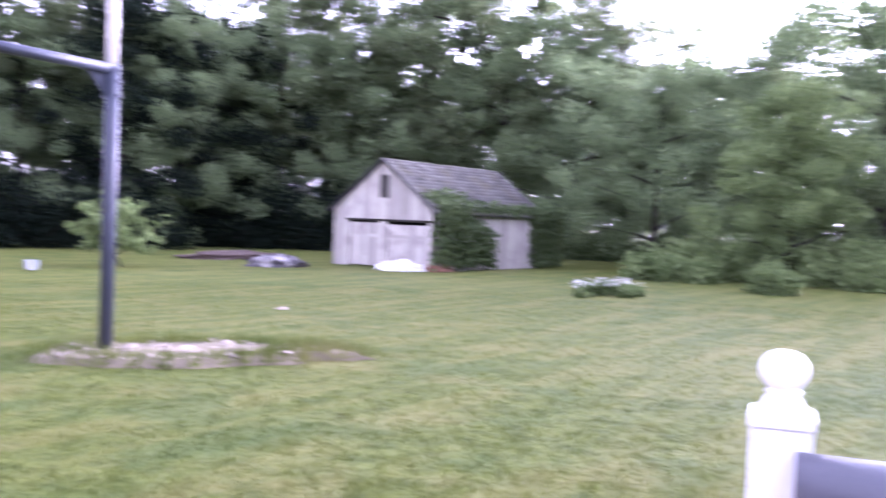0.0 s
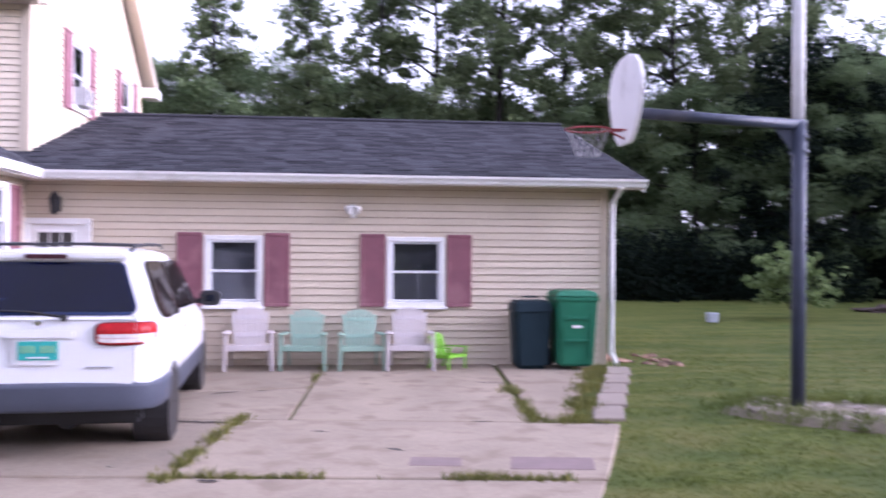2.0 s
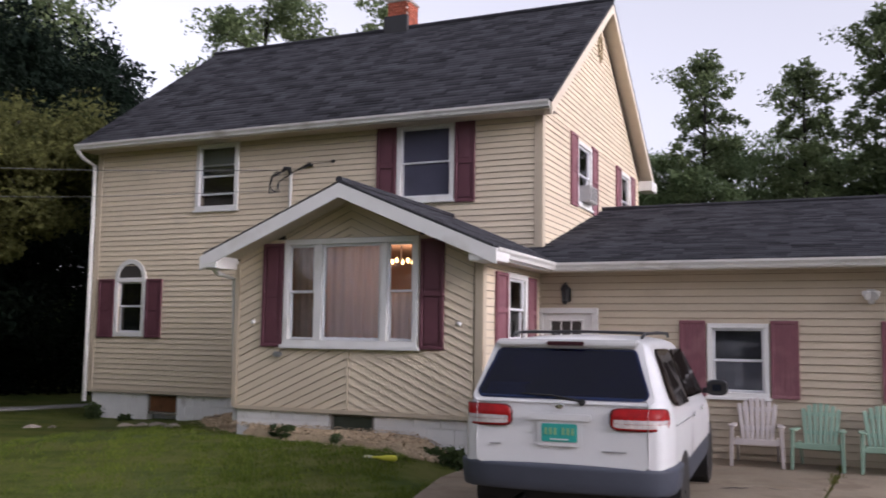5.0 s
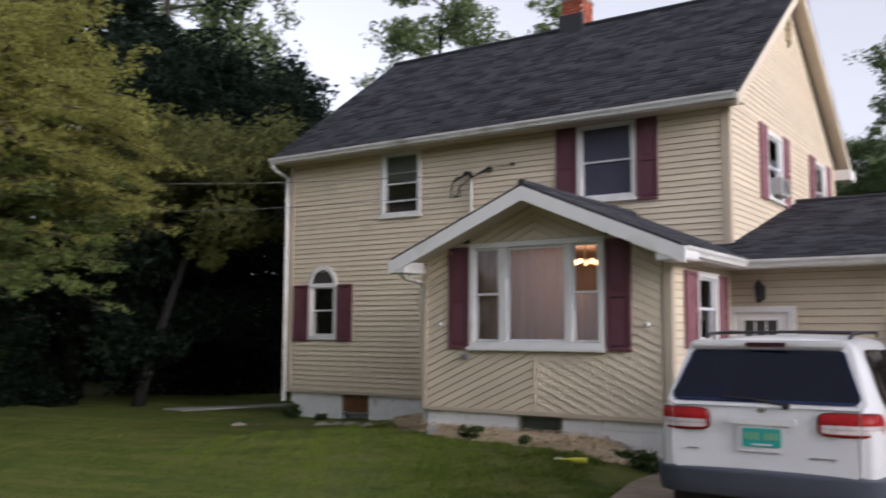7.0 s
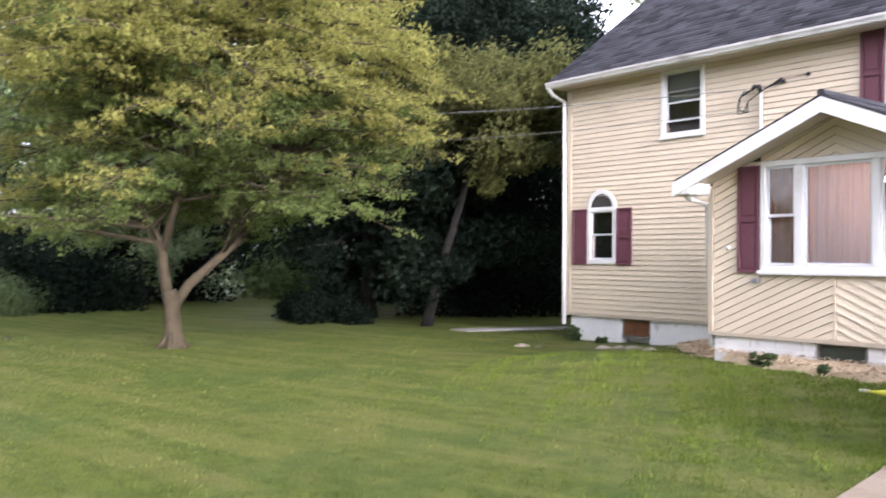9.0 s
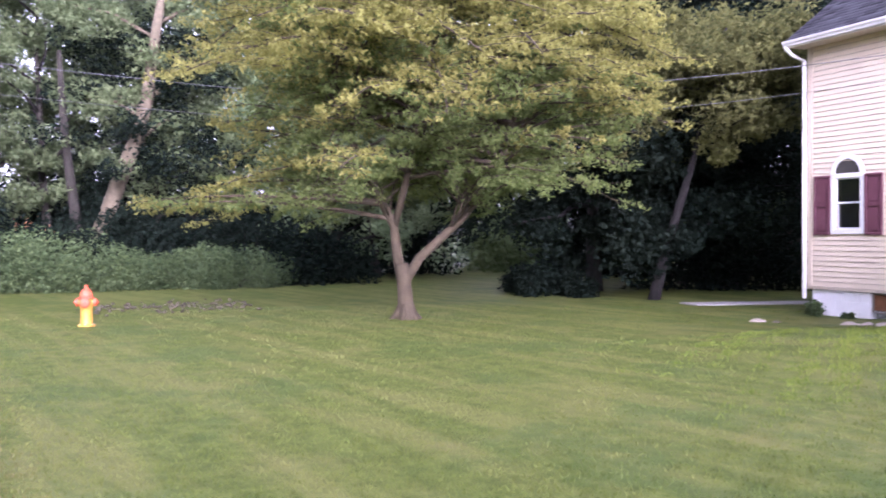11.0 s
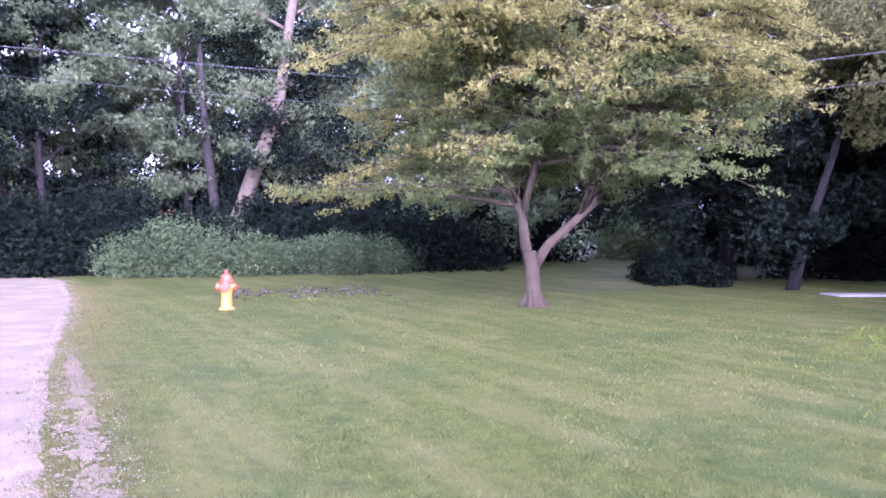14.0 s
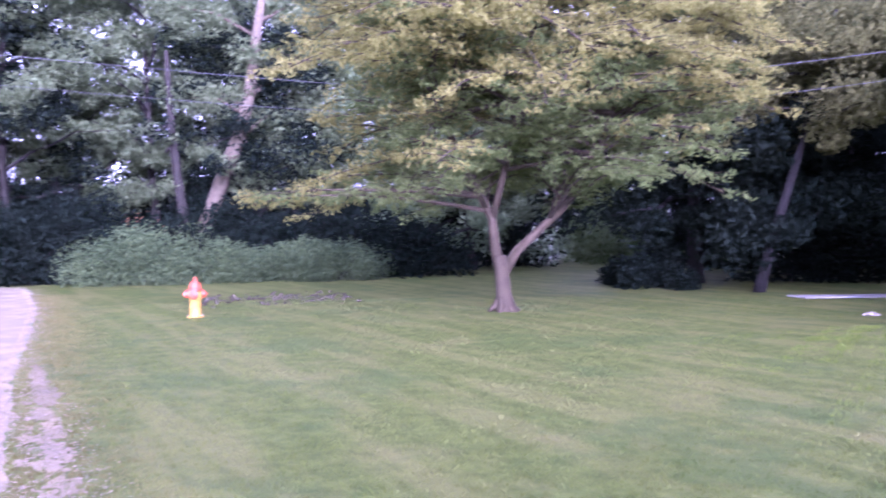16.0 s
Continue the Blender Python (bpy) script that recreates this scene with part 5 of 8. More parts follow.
local("name_bar", boxes([(-0.62, -0.52, -0.021, -0.012, 0.822, 0.833)]), GALV, van)
def tail_lamp(s, grow, out):
    """A rounded lens that wraps the corner: red above, a clear band below, a red lower edge."""
    bm = bmesh.new()
    cor = [(0.435, 0.006), (0.442, 0.005), (0.455, 0.004), (0.49, 0.004), (0.56, 0.005), (0.68, 0.014), (0.765, 0.038), (0.825, 0.077), (0.858, 0.135), (0.872, 0.170), (0.880, 0.195), (0.886, 0.215), (0.889, 0.226)]
    lows = [1.045, 1.020, 1.004, 0.993, 0.990, 0.990, 0.990, 0.990, 0.992, 0.997, 1.008, 1.028, 1.055]
    tops = [1.105, 1.135, 1.155, 1.168, 1.172, 1.172, 1.172, 1.171, 1.168, 1.162, 1.150, 1.130, 1.105]
    rows = []
    for (x, y), lo, hi in zip(cor, lows, tops):
        lo, hi = lo - grow, hi + grow
        if x < 0.45:
            x -= grow
        rows.append([bm.verts.new((s * x, y - out, lo + (hi - lo) * f)) for f in (0.0, 0.10, 0.29, 0.305, 0.49, 1.0)])
    for k, (p, q) in enumerate(zip(rows, rows[1:])):
        for j in range(5):
            inner = 1 < k < 10
            bm.faces.new((p[j], q[j], q[j + 1], p[j + 1])).material_index = 1 if inner and j in (1, 3) else 0
    r = bmesh.ops.extrude_face_region(bm, geom=bm.faces[:])
    for v in r["geom"]:
        if isinstance(v, bmesh.types.BMVert):
            v.co.y += 0.05 + out
            v.co.x -= s * 0.03
    bmesh.ops.recalc_face_normals(bm, faces=bm.faces)
    return bm


LAMPRIM = material("lamp_surround", (0.07, 0.012, 0.012), 0.4, bump=0)
for s in (-1, 1):
    lamp = local("tail_lamp", tail_lamp(s, 0.0, 0.036), [REDLENS, CLEARLENS], van, "red and clear tail lamp", True)
    local("lamp_surround", tail_lamp(s, 0.007, 0.028), [LAMPRIM, LAMPRIM], van, "dark lamp surround", True)
    # side glass, door seams, mirror, cladding
    local("side_window", side_panel([(0.50, 1.175), (0.60, 1.165), (1.42, 1.15), (1.49, 1.165), (1.50, 1.21), (1.42, 1.60), (1.39, 1.64), (1.33, 1.665), (0.74, 1.675), (0.64, 1.665), (0.57, 1.63), (0.50, 1.53), (0.41, 1.34), (0.40, 1.26), (0.43, 1.20)], 0.03, s), TINT_SIDE, van, "dark tinted side window")
    local("side_window_backing", side_panel([(0.52, 1.195), (1.46, 1.175), (1.40, 1.60), (1.33, 1.645), (0.73, 1.658), (0.60, 1.62), (0.44, 1.34), (0.44, 1.24)], 0.022, s), CABIN_SIDE, van)
    local("side_window", side_panel([(1.62, 1.18), (2.42, 1.15), (2.40, 1.60), (2.34, 1.655), (1.62, 1.655), (1.56, 1.61)], 0.03, s), TINT_SIDE, van)
    local("side_window_backing", side_panel([(1.64, 1.20), (2.40, 1.17), (2.38, 1.60), (2.33, 1.64), (1.63, 1.64), (1.59, 1.60)], 0.022, s), CABIN_SIDE, van)
    local("side_window_backing", side_panel([(2.54, 1.17), (3.38, 1.14), (3.28, 1.22), (2.97, 1.54), (2.85, 1.615), (2.54, 1.635)], 0.022, s), CABIN_SIDE, van)
    local("side_window", side_panel([(2.52, 1.15), (3.42, 1.12), (3.30, 1.22), (2.98, 1.55), (2.86, 1.63), (2.52, 1.65)], 0.03, s), TINT_SIDE, van)
    for y in (1.54, 2.47, 3.5):
        local("door_seam", side_panel([(y, 0.6), (y + 0.012, 0.6), (y + 0.012, 1.12), (y, 1.12)], 0.004, s), BLACK, van)
    local("slide_rail", side_panel([(0.45, 1.0), (1.50, 0.985), (1.50, 0.998), (0.45, 1.013)], 0.006, s), GALV, van)
    for y in (1.68, 2.6):
        local("door_handle", side_panel(rounded(y, y + 0.18, 0.98, 1.02, 0.015), 0.03, s), PAINT, van)
    bm = bmesh.new()
    bmesh.ops.create_icosphere(bm, subdivisions=3, radius=1)
    for v in bm.verts:
        v.co = Vector([math.copysign(abs(c) ** 0.6, c) for c in v.co])
        v.co = Vector((s * 1.06 + v.co.x * 0.12, 3.28 + max(v.co.y, -0.55) * 0.10, 1.185 + v.co.z * 0.092))
    box(bm, min(s * 0.90, s * 1.0), max(s * 0.90, s * 1.0), 3.25, 3.32, 1.12, 1.18)
    mirror = local("wing_mirror", bm, BLACK, van, "black wing mirror", True)
    local("mirror_glass", boxes([(min(s * 1.01, s * 1.11), max(s * 1.01, s * 1.11), 3.217, 3.226, 1.145, 1.225)], 0.004), TINT, mirror)
    bm = bmesh.new()
    tube(bm, [(s * 0.60, 0.62, 1.775), (s * 0.61, 0.75, 1.81), (s * 0.62, 1.5, 1.825), (s * 0.62, 2.3, 1.815), (s * 0.61, 2.45, 1.78)], [0.016] * 5, 8)
    local("roof_rail", bm, BLACK, van, smooth=True)
    # wheels
    for y in (0.96, 3.86):
        bm = bmesh.new()
        lathe(bm, [(0.20, -0.10), (0.29, -0.105), (0.325, -0.085), (0.335, -0.04), (0.335, 0.04), (0.325, 0.085), (0.29, 0.105), (0.20, 0.10)], 28, (s * 0.80, y, 0.335), "x")
        wheel = local("wheel", bm, RUBBER, van, "black tyre", True)
        bm = bmesh.new()
        lathe(bm, [(0.02, s * 0.085), (0.06, s * 0.09), (0.07, s * 0.07), (0.17, s * 0.075), (0.2, s * 0.09), (0.205, s * 0.05)], 20, (s * 0.80, y, 0.335), "x")
        rim = local("rim", bm, GALV, wheel, smooth=True)
        # wheel arch
        bm = bmesh.new()
        lathe(bm, [(0.385, -0.18), (0.385, 0.139), (0.02, 0.139), (0.02, -0.18)], 28, (s * 0.80, y, 0.345), "x")
        for v in bm.verts:
            if abs(v.co.x) > 0.9:
                v.co.x = s * (flank(y, max(0.45, min(v.co.z, 0.9))) + 0.006)
        local("wheel_arch", bm, BLACK, van)
for y in (0.95, 2.1):
    bm = bmesh.new()
    tube(bm, [(-0.6, y, 1.815), (0, y, 1.828), (0.6, y, 1.815)], [0.014] * 3, 8)
    local("roof_rack_bar", bm, BLACK, van)
# bumper and underside
bm = bmesh.new()
prof = [(0.0, 0.435), (0.022, 0.44), (0.034, 0.46), (0.046, 0.53), (0.056, 0.635), (0.056, 0.652), (0.048, 0.664), (0.03, 0.67), (0.0, 0.68), (-0.05, 0.68), (-0.05, 0.445)]
spine = [(0.905, 0.62), (0.905, 0.42), (0.895, 0.25), (0.86, 0.13), (0.78, 0.055), (0.6, 0.015), (0.3, -0.01), (0.0, -0.018)]
spine = spine + [(-x, y) for x, y in spine[-2::-1]]
rings = []
for k, (x, y) in enumerate(spine):
    (ax, ay), (bx, by) = spine[max(k - 1, 0)], spine[min(k + 1, len(spine) - 1)]
    tx, ty = bx - ax, by - ay
    ln = math.hypot(tx, ty)
    nx, ny = -ty / ln, tx / ln
    rings.append([bm.verts.new((x - nx * o, y - ny * o, z)) if nx * x + ny * (y - 1) < 0 else bm.verts.new((x + nx * o, y + ny * o, z)) for o, z in prof])
for a, b in zip(rings, rings[1:]):
    for k in range(len(prof)):
        j = (k + 1) % len(prof)
        bm.faces.new((a[k], a[j], b[j], b[k]))
bm.faces.new(rings[0])
bm.faces.new(rings[-1][::-1])
bmesh.ops.recalc_face_normals(bm, faces=bm.faces)
local("rear_bumper", bm, CLAD, van, "grey plastic bumper", True)
local("underbody", boxes([(-0.72, 0.72, 0.45, 4.7, 0.24, 0.45)], 0.03), BLACK, van)
bm = bmesh.new()
tube(bm, [(-0.45, 0.05, 0.30), (-0.45, 0.6, 0.30)], [0.03, 0.03], 10)
local("exhaust_pipe", bm, BLACK, van)
bm = bmesh.new()
lathe(bm, [(0.09, 0.5), (0.11, 0.55), (0.11, 0.95), (0.09, 1.0)], 14, (0.1, 0, 0.29), "y")
local("silencer", bm, BLACK, van)

# ---- things on the driveway ----
def slab_part(name, parent, mat, pts, thick, axis, label=""):
    """A flat board from an outline; axis: the direction of its thickness."""
    bm = bmesh.new()
    f = bm.faces.new([bm.verts.new(p) for p in pts])
    r = bmesh.ops.extrude_face_region(bm, geom=[f])
    for v in r["geom"]:
        if isinstance(v, bmesh.types.BMVert):
            v.co += Vector(axis) * thick
    bmesh.ops.recalc_face_normals(bm, faces=bm.faces)
    bmesh.ops.bevel(bm, geom=bm.edges[:], offset=min(0.006, thick * 0.3), segments=1, affect="EDGES", clamp_overlap=True)
    return local(name, bm, mat, parent, label)


def adirondack(mat, label, scale=1.0, group="chairs along the wall"):
    """A moulded garden chair that faces -y, its feet on z = 0."""
    c = thing("garden_chair", label, "chair", group=group)
    k = scale
    # seat of level slats that dips backwards
    for i in range(6):
        y = -0.28 + i * 0.085
        z = 0.375 - i * 0.018
        slab_part("seat_slat", c, mat, [(-0.27 * k, y * k, z * k), (0.27 * k, y * k, z * k), (0.27 * k, (y + 0.078) * k, (z - 0.016) * k), (-0.27 * k, (y + 0.078) * k, (z - 0.016) * k)], 0.022 * k, (0, 0, -1))
    slab_part("seat_front", c, mat, [(-0.30 * k, -0.29 * k, 0.30 * k), (0.30 * k, -0.29 * k, 0.30 * k), (0.30 * k, -0.29 * k, 0.385 * k), (-0.30 * k, -0.29 * k, 0.385 * k)], 0.025 * k, (0, 1, 0))
    # fanned back
    for i in range(7):
        u = (i - 3) / 3
        lo, hi = u * 0.185, u * 0.245
        top = 0.92 - 0.085 * u * u
        w0, w1 = 0.0245, 0.0315
        p = [((lo - w0) * k, 0.20 * k, 0.25 * k), ((lo + w0) * k, 0.20 * k, 0.25 * k), ((hi + w1) * k, 0.42 * k, (top - 0.02) * k), ((hi) * k, 0.425 * k, top * k), ((hi - w1) * k, 0.42 * k, (top - 0.02) * k)]
        slab_part("back_slat", c, mat, p, 0.018 * k, (0, 0.97, -0.24))
    for z, y in ((0.46, 0.285), (0.72, 0.37)):
        slab_part("back_rail", c, mat, [(-0.2 * k, y * k, z * k), (0.2 * k, y * k, z * k), (0.205 * k, (y + 0.02) * k, (z + 0.06) * k), (-0.205 * k, (y + 0.02) * k, (z + 0.06) * k)], 0.02 * k, (0, 0.97, -0.2))
    for s in (-1, 1):
        arm = [(s * 0.27 * k, 0.34 * k, 0.555 * k), (s * 0.26 * k, -0.28 * k, 0.575 * k), (s * 0.29 * k, -0.35 * k, 0.575 * k), (s * 0.355 * k, -0.35 * k, 0.575 * k), (s * 0.375 * k, -0.24 * k, 0.575 * k), (s * 0.33 * k, 0.34 * k, 0.555 * k)]
        slab_part("arm", c, mat, arm[::s], 0.025 * k, (0, 0, -1))
        leg = [(s * 0.318 * k, -0.30 * k, 0.0), (s * 0.362 * k, -0.30 * k, 0.0), (s * 0.352 * k, -0.32 * k, 0.56 * k), (s * 0.298 * k, -0.32 * k, 0.56 * k)]
        slab_part("leg", c, mat, leg[::s], 0.06 * k, (0, 1, 0))
        back = [(s * 0.29 * k, 0.40 * k, 0.0), (s * 0.29 * k, 0.48 * k, 0.0), (s * 0.29 * k, 0.30 * k, 0.36 * k), (s * 0.29 * k, -0.26 * k, 0.37 * k), (s * 0.29 * k, -0.26 * k, 0.30 * k), (s * 0.29 * k, 0.22 * k, 0.26 * k)]
        slab_part("leg", c, mat, back, 0.03 * k, (-s, 0, 0))
    return c


PLASTIC_PINK = material("pale_plastic", (0.52, 0.47, 0.455), 0.5, var=0.05, stain=(0.48, 0.43, 0.40), stain_at=0.66)
PLASTIC_MINT = material("mint_plastic", (0.26, 0.39, 0.30), 0.5, var=0.06)
PLASTIC_LIME = material("lime_plastic", (0.20, 0.50, 0.03), 0.45, var=0.05)
pale = adirondack(PLASTIC_PINK, "pale lilac plastic garden chair against the siding", 0.95)
mint = adirondack(PLASTIC_MINT, "mint green plastic garden chair against the siding", 0.91)
pale.matrix_world = pose(-1.29, 13.44, 0.073, 0, 0, 4)
mint.matrix_world = pose(-0.52, 13.44, 0.073, 0, 0, -3)
copy_thing(mint, pose(0.28, 13.42, 0.073, 0, 0, 3))
copy_thing(pale, pose(0.98, 13.38, 0.073, 0, 0, -2))
lime = adirondack(PLASTIC_LIME, "small lime green plastic child's chair", 0.56, "child's chair")
lime.matrix_world = pose(1.54, 13.42, 0.073, 0, 0, 45)

GREENBIN = material("green_bin", (0.008, 0.13, 0.065), 0.5, var=0.08)
DARKBIN = material("dark_bin", (0.010, 0.024, 0.032), 0.6, var=0.1, spec=0.2)


def tapered(bm, w0, d0, w1, d1, z0, z1, inset=0.0):
    vs = [bm.verts.new((sx * w / 2, sy * d / 2, z)) for w, d, z in ((w0, d0, z0), (w1, d1, z1)) for sx, sy in ((-1, -1), (1, -1), (1, 1), (-1, 1))]
    for q in ((3, 2, 1, 0), (4, 5, 6, 7), (0, 1, 5, 4), (1, 2, 6, 5), (2, 3, 7, 6), (3, 0, 4, 7)):
        bm.faces.new([vs[i] for i in q])


cart = thing("wheeled_bin", "green wheeled bin with a hinged lid at the wall's end", "bin", (3.36, 13.45, 0.072))
bm = bmesh.new()
tapered(bm, 0.50, 0.55, 0.60, 0.66, 0.05, 1.04)
bmesh.ops.bevel(bm, geom=bm.edges[:], offset=0.03, segments=3, affect="EDGES")
local("body", bm, GREENBIN, cart)
local("rim", boxes([(-0.315, 0.315, -0.345, 0.345, 0.98, 1.045)], 0.015), GREENBIN, cart)
bm = bmesh.new()
tapered(bm, 0.64, 0.70, 0.54, 0.58, 1.046, 1.13)
bmesh.ops.bevel(bm, geom=bm.edges[:], offset=0.02, segments=2, affect="EDGES")
local("lid", bm, GREENBIN, cart)
for x0, x1, z0, z1 in ((-0.16, 0.16, 0.72, 0.76), (-0.16, 0.16, 0.40, 0.44)):
    local("rib", boxes([(x0, x1, -0.345, -0.27, z0, z1)], 0.01), GREENBIN, cart)
for x in (-0.2, 0.2):
    local("rib", boxes([(x - 0.015, x + 0.015, -0.325, -0.26, 0.15, 0.95)], 0.008), GREENBIN, cart)
local("label_plate", boxes([(-0.07, 0.07, -0.318, -0.30, 0.60, 0.64)], 0.004), WHITE, cart)
for s in (-1, 1):
    bm = bmesh.new()
    lathe(bm, [(0.02, -0.03), (0.12, -0.03), (0.13, 0.0), (0.12, 0.03), (0.02, 0.03)], 20, (s * 0.27, 0.30, 0.125), "x")
    local("wheel", bm, RUBBER, cart)
bm = bmesh.new()
tube(bm, [(-0.25, 0.34, 0.98), (-0.25, 0.42, 1.03), (0.25, 0.42, 1.03), (0.25, 0.34, 0.98)], [0.016] * 4, 8)
local("handle", bm, GREENBIN, cart)

can = thing("dustbin", "dark blue-black plastic dustbin with a handled lid", "bin", (2.75, 13.52, 0.072))
bm = bmesh.new()
tapered(bm, 0.46, 0.46, 0.54, 0.54, 0.0, 0.86)
bmesh.ops.bevel(bm, geom=bm.edges[:], offset=0.05, segments=3, affect="EDGES")
local("body", bm, DARKBIN, can)
bm = bmesh.new()
tapered(bm, 0.58, 0.58, 0.52, 0.52, 0.80, 0.98)
bmesh.ops.bevel(bm, geom=bm.edges[:], offset=0.03, segments=3, affect="EDGES")
lid = local("lid", bm, DARKBIN, can)
bm = bmesh.new()
tube(bm, [(-0.11, 0, 0.97), (-0.10, 0, 1.03), (0.10, 0, 1.03), (0.11, 0, 0.97)], [0.012] * 4, 8)
local("handle", bm, DARKBIN, lid)

# ---- basketball hoop ----
POLE = material("navy_pole", (0.035, 0.042, 0.065), 0.5, var=0.15, stain=(0.07, 0.07, 0.08), stain_at=0.66)
POLEWHITE = material("grey_white_pole", (0.55, 0.54, 0.53), 0.6, var=0.08)
BOARD = material("backboard", (0.68, 0.66, 0.66), 0.5, var=0.05, stain=(0.5, 0.47, 0.46), stain_at=0.62, stain_scale=3)
RIM = material("faded_red_rim", (0.30, 0.06, 0.06), 0.6)
NET = material("net_cord", (0.6, 0.58, 0.58), 0.9)
hoop = thing("basketball_hoop", "dark steel basketball goal post with a white fan backboard", "basketball hoop", (5.0, 9.9, 0.0))
bm = bmesh.new()
tube(bm, [(0, 0, -0.1), (0, 0, 1.5), (0, 0, 3.19)], [0.075, 0.075, 0.075], 14)
local("post", bm, POLE, hoop, smooth=True)
bm = bmesh.new()
tube(bm, [(0.06, 0, 3.165), (-0.9, -0.04, 3.20), (-1.92, -0.08, 3.245)], [0.06, 0.06, 0.06], 12)
local("arm", bm, POLE, hoop, smooth=True)
slab_part("gusset", hoop, POLE, [(-0.06, 0, 2.84), (-0.06, 0, 3.12), (-0.30, 0, 3.14), (-0.22, 0, 3.04)], 0.02, (0, 1, 0))
bm = bmesh.new()
tube(bm, [(0.06, 0.14, 2.73), (0.06, 0.14, 4.2), (0.065, 0.14, 6.1)], [0.068, 0.068, 0.066], 14)
local("extension_pole", bm, POLEWHITE, hoop, "pale grey pole strapped to the post", True)
for z in (2.86, 3.02):
    bm = bmesh.new()
    tube(bm, [(0.03, 0.07, z), (0.03, 0.07, z + 0.025)], [0.15, 0.15], 16)
    for v in bm.verts:
        v.co.x = 0.03 + (v.co.x - 0.03) * 0.62
    local("strap", bm, POLE, hoop)
fan = [(-0.56, 3.40), (-0.57, 3.54), (-0.50, 3.68), (-0.34, 3.79), (-0.15, 3.84), (0.15, 3.84), (0.34, 3.79), (0.50, 3.68), (0.57, 3.54), (0.56, 3.40), (0.47, 3.18), (0.32, 2.98), (0.20, 2.90), (-0.20, 2.90), (-0.32, 2.98), (-0.47, 3.18)]
slab_part("backboard", hoop, BOARD, [(-1.97, y - 0.08, z) for y, z in fan], 0.04, (-1, 0, 0), "white fan-shaped backboard")
slab_part("back_brace", hoop, POLE, [(-1.93, -0.33, 3.12), (-1.93, 0.17, 3.12), (-1.93, 0.17, 3.34), (-1.93, -0.33, 3.34)], 0.03, (-1, 0, 0))
bm = bmesh.new()
pts = [(-2.40 + 0.23 * math.cos(a), -0.08 + 0.23 * math.sin(a), 3.05) for a in (2 * math.pi * k / 24 for k in range(25))]
tube(bm, pts, [0.011] * 25, 6)
for y in (-0.14, -0.02):
    tube(bm, [(-2.01, y, 3.05), (-2.18, y, 3.05)], [0.011, 0.011], 6)
tube(bm, [(-2.01, -0.08, 2.96), (-2.17, -0.08, 3.04)], [0.011, 0.011], 6)
local("rim", bm, RIM, hoop, "faded red rim")
bm = bmesh.new()
for k in range(12):
    for d in (-1, 1):
        path = []
        for i in range(5):
            a = 2 * math.pi * (k + d * 0.5 * i) / 12
            r = 0.225 - 0.028 * i
            path.append((-2.40 + r * math.cos(a), -0.08 + r * math.sin(a), 3.04 - 0.07 * i))
        tube(bm, path, [0.0025] * 5, 3, False)
local("net", bm, NET, hoop, "thin pale cord net")

# ---- mailbox on a white post ----
VINYL = material("white_vinyl", (0.80, 0.80, 0.81), 0.35, var=0.02)
BOXPAINT = material("slate_blue_enamel", (0.080, 0.082, 0.105), 0.4, var=0.06)
mail = thing("mailbox", "slate mailbox on a white vinyl post with a ball finial", "mailbox", (2.19, 1.06, -0.062), -67)
local("post", boxes([(-0.063, 0.063, -0.063, 0.063, -0.1, 1.315)], 0.006), VINYL, mail)
local("post_collar", boxes([(-0.067, 0.067, -0.067, 0.067, 1.305, 1.335)], 0.004), VINYL, mail)
bm = bmesh.new()
lathe(bm, [(0.05, 1.335), (0.052, 1.345), (0.043, 1.352), (0.040, 1.362), (0.034, 1.368), (0.034, 1.374), (0.038, 1.378), (0.034, 1.383), (0.030, 1.386), (0.040, 1.394), (0.050, 1.41), (0.052, 1.426), (0.048, 1.443), (0.036, 1.458), (0.018, 1.467), (0.002, 1.469)], 28)
local("finial", bm, VINYL, mail, "white ball finial", True)
bm = bmesh.new()
prof = [(-0.085, 1.08), (0.085, 1.08), (0.085, 1.19)] + [(0.085 * math.cos(a), 1.19 + 0.085 * math.sin(a)) for a in (math.pi * k / 12 for k in range(1, 12))] + [(-0.085, 1.19)]
ends = [[bm.verts.new((y, x - 0.115, z)) for x, z in prof] for y in (0.03, 0.52)]
for k in range(len(prof)):
    j = (k + 1) % len(prof)
    bm.faces.new((ends[0][k], ends[0][j], ends[1][j], ends[1][k]))
bm.faces.new(ends[0][::-1])
bm.faces.new(ends[1])
bmesh.ops.recalc_face_normals(bm, faces=bm.faces)
local("box_body", bm, BOXPAINT, mail, "slate rounded mailbox body", True)
local("support_arm", boxes([(0.0, 0.46, -0.16, -0.064, 1.02, 1.08)], 0.006), VINYL, mail)
local("flag", boxes([(0.3, 0.46, -0.212, -0.203, 1.16, 1.2)], 0.003), RIM, mail)

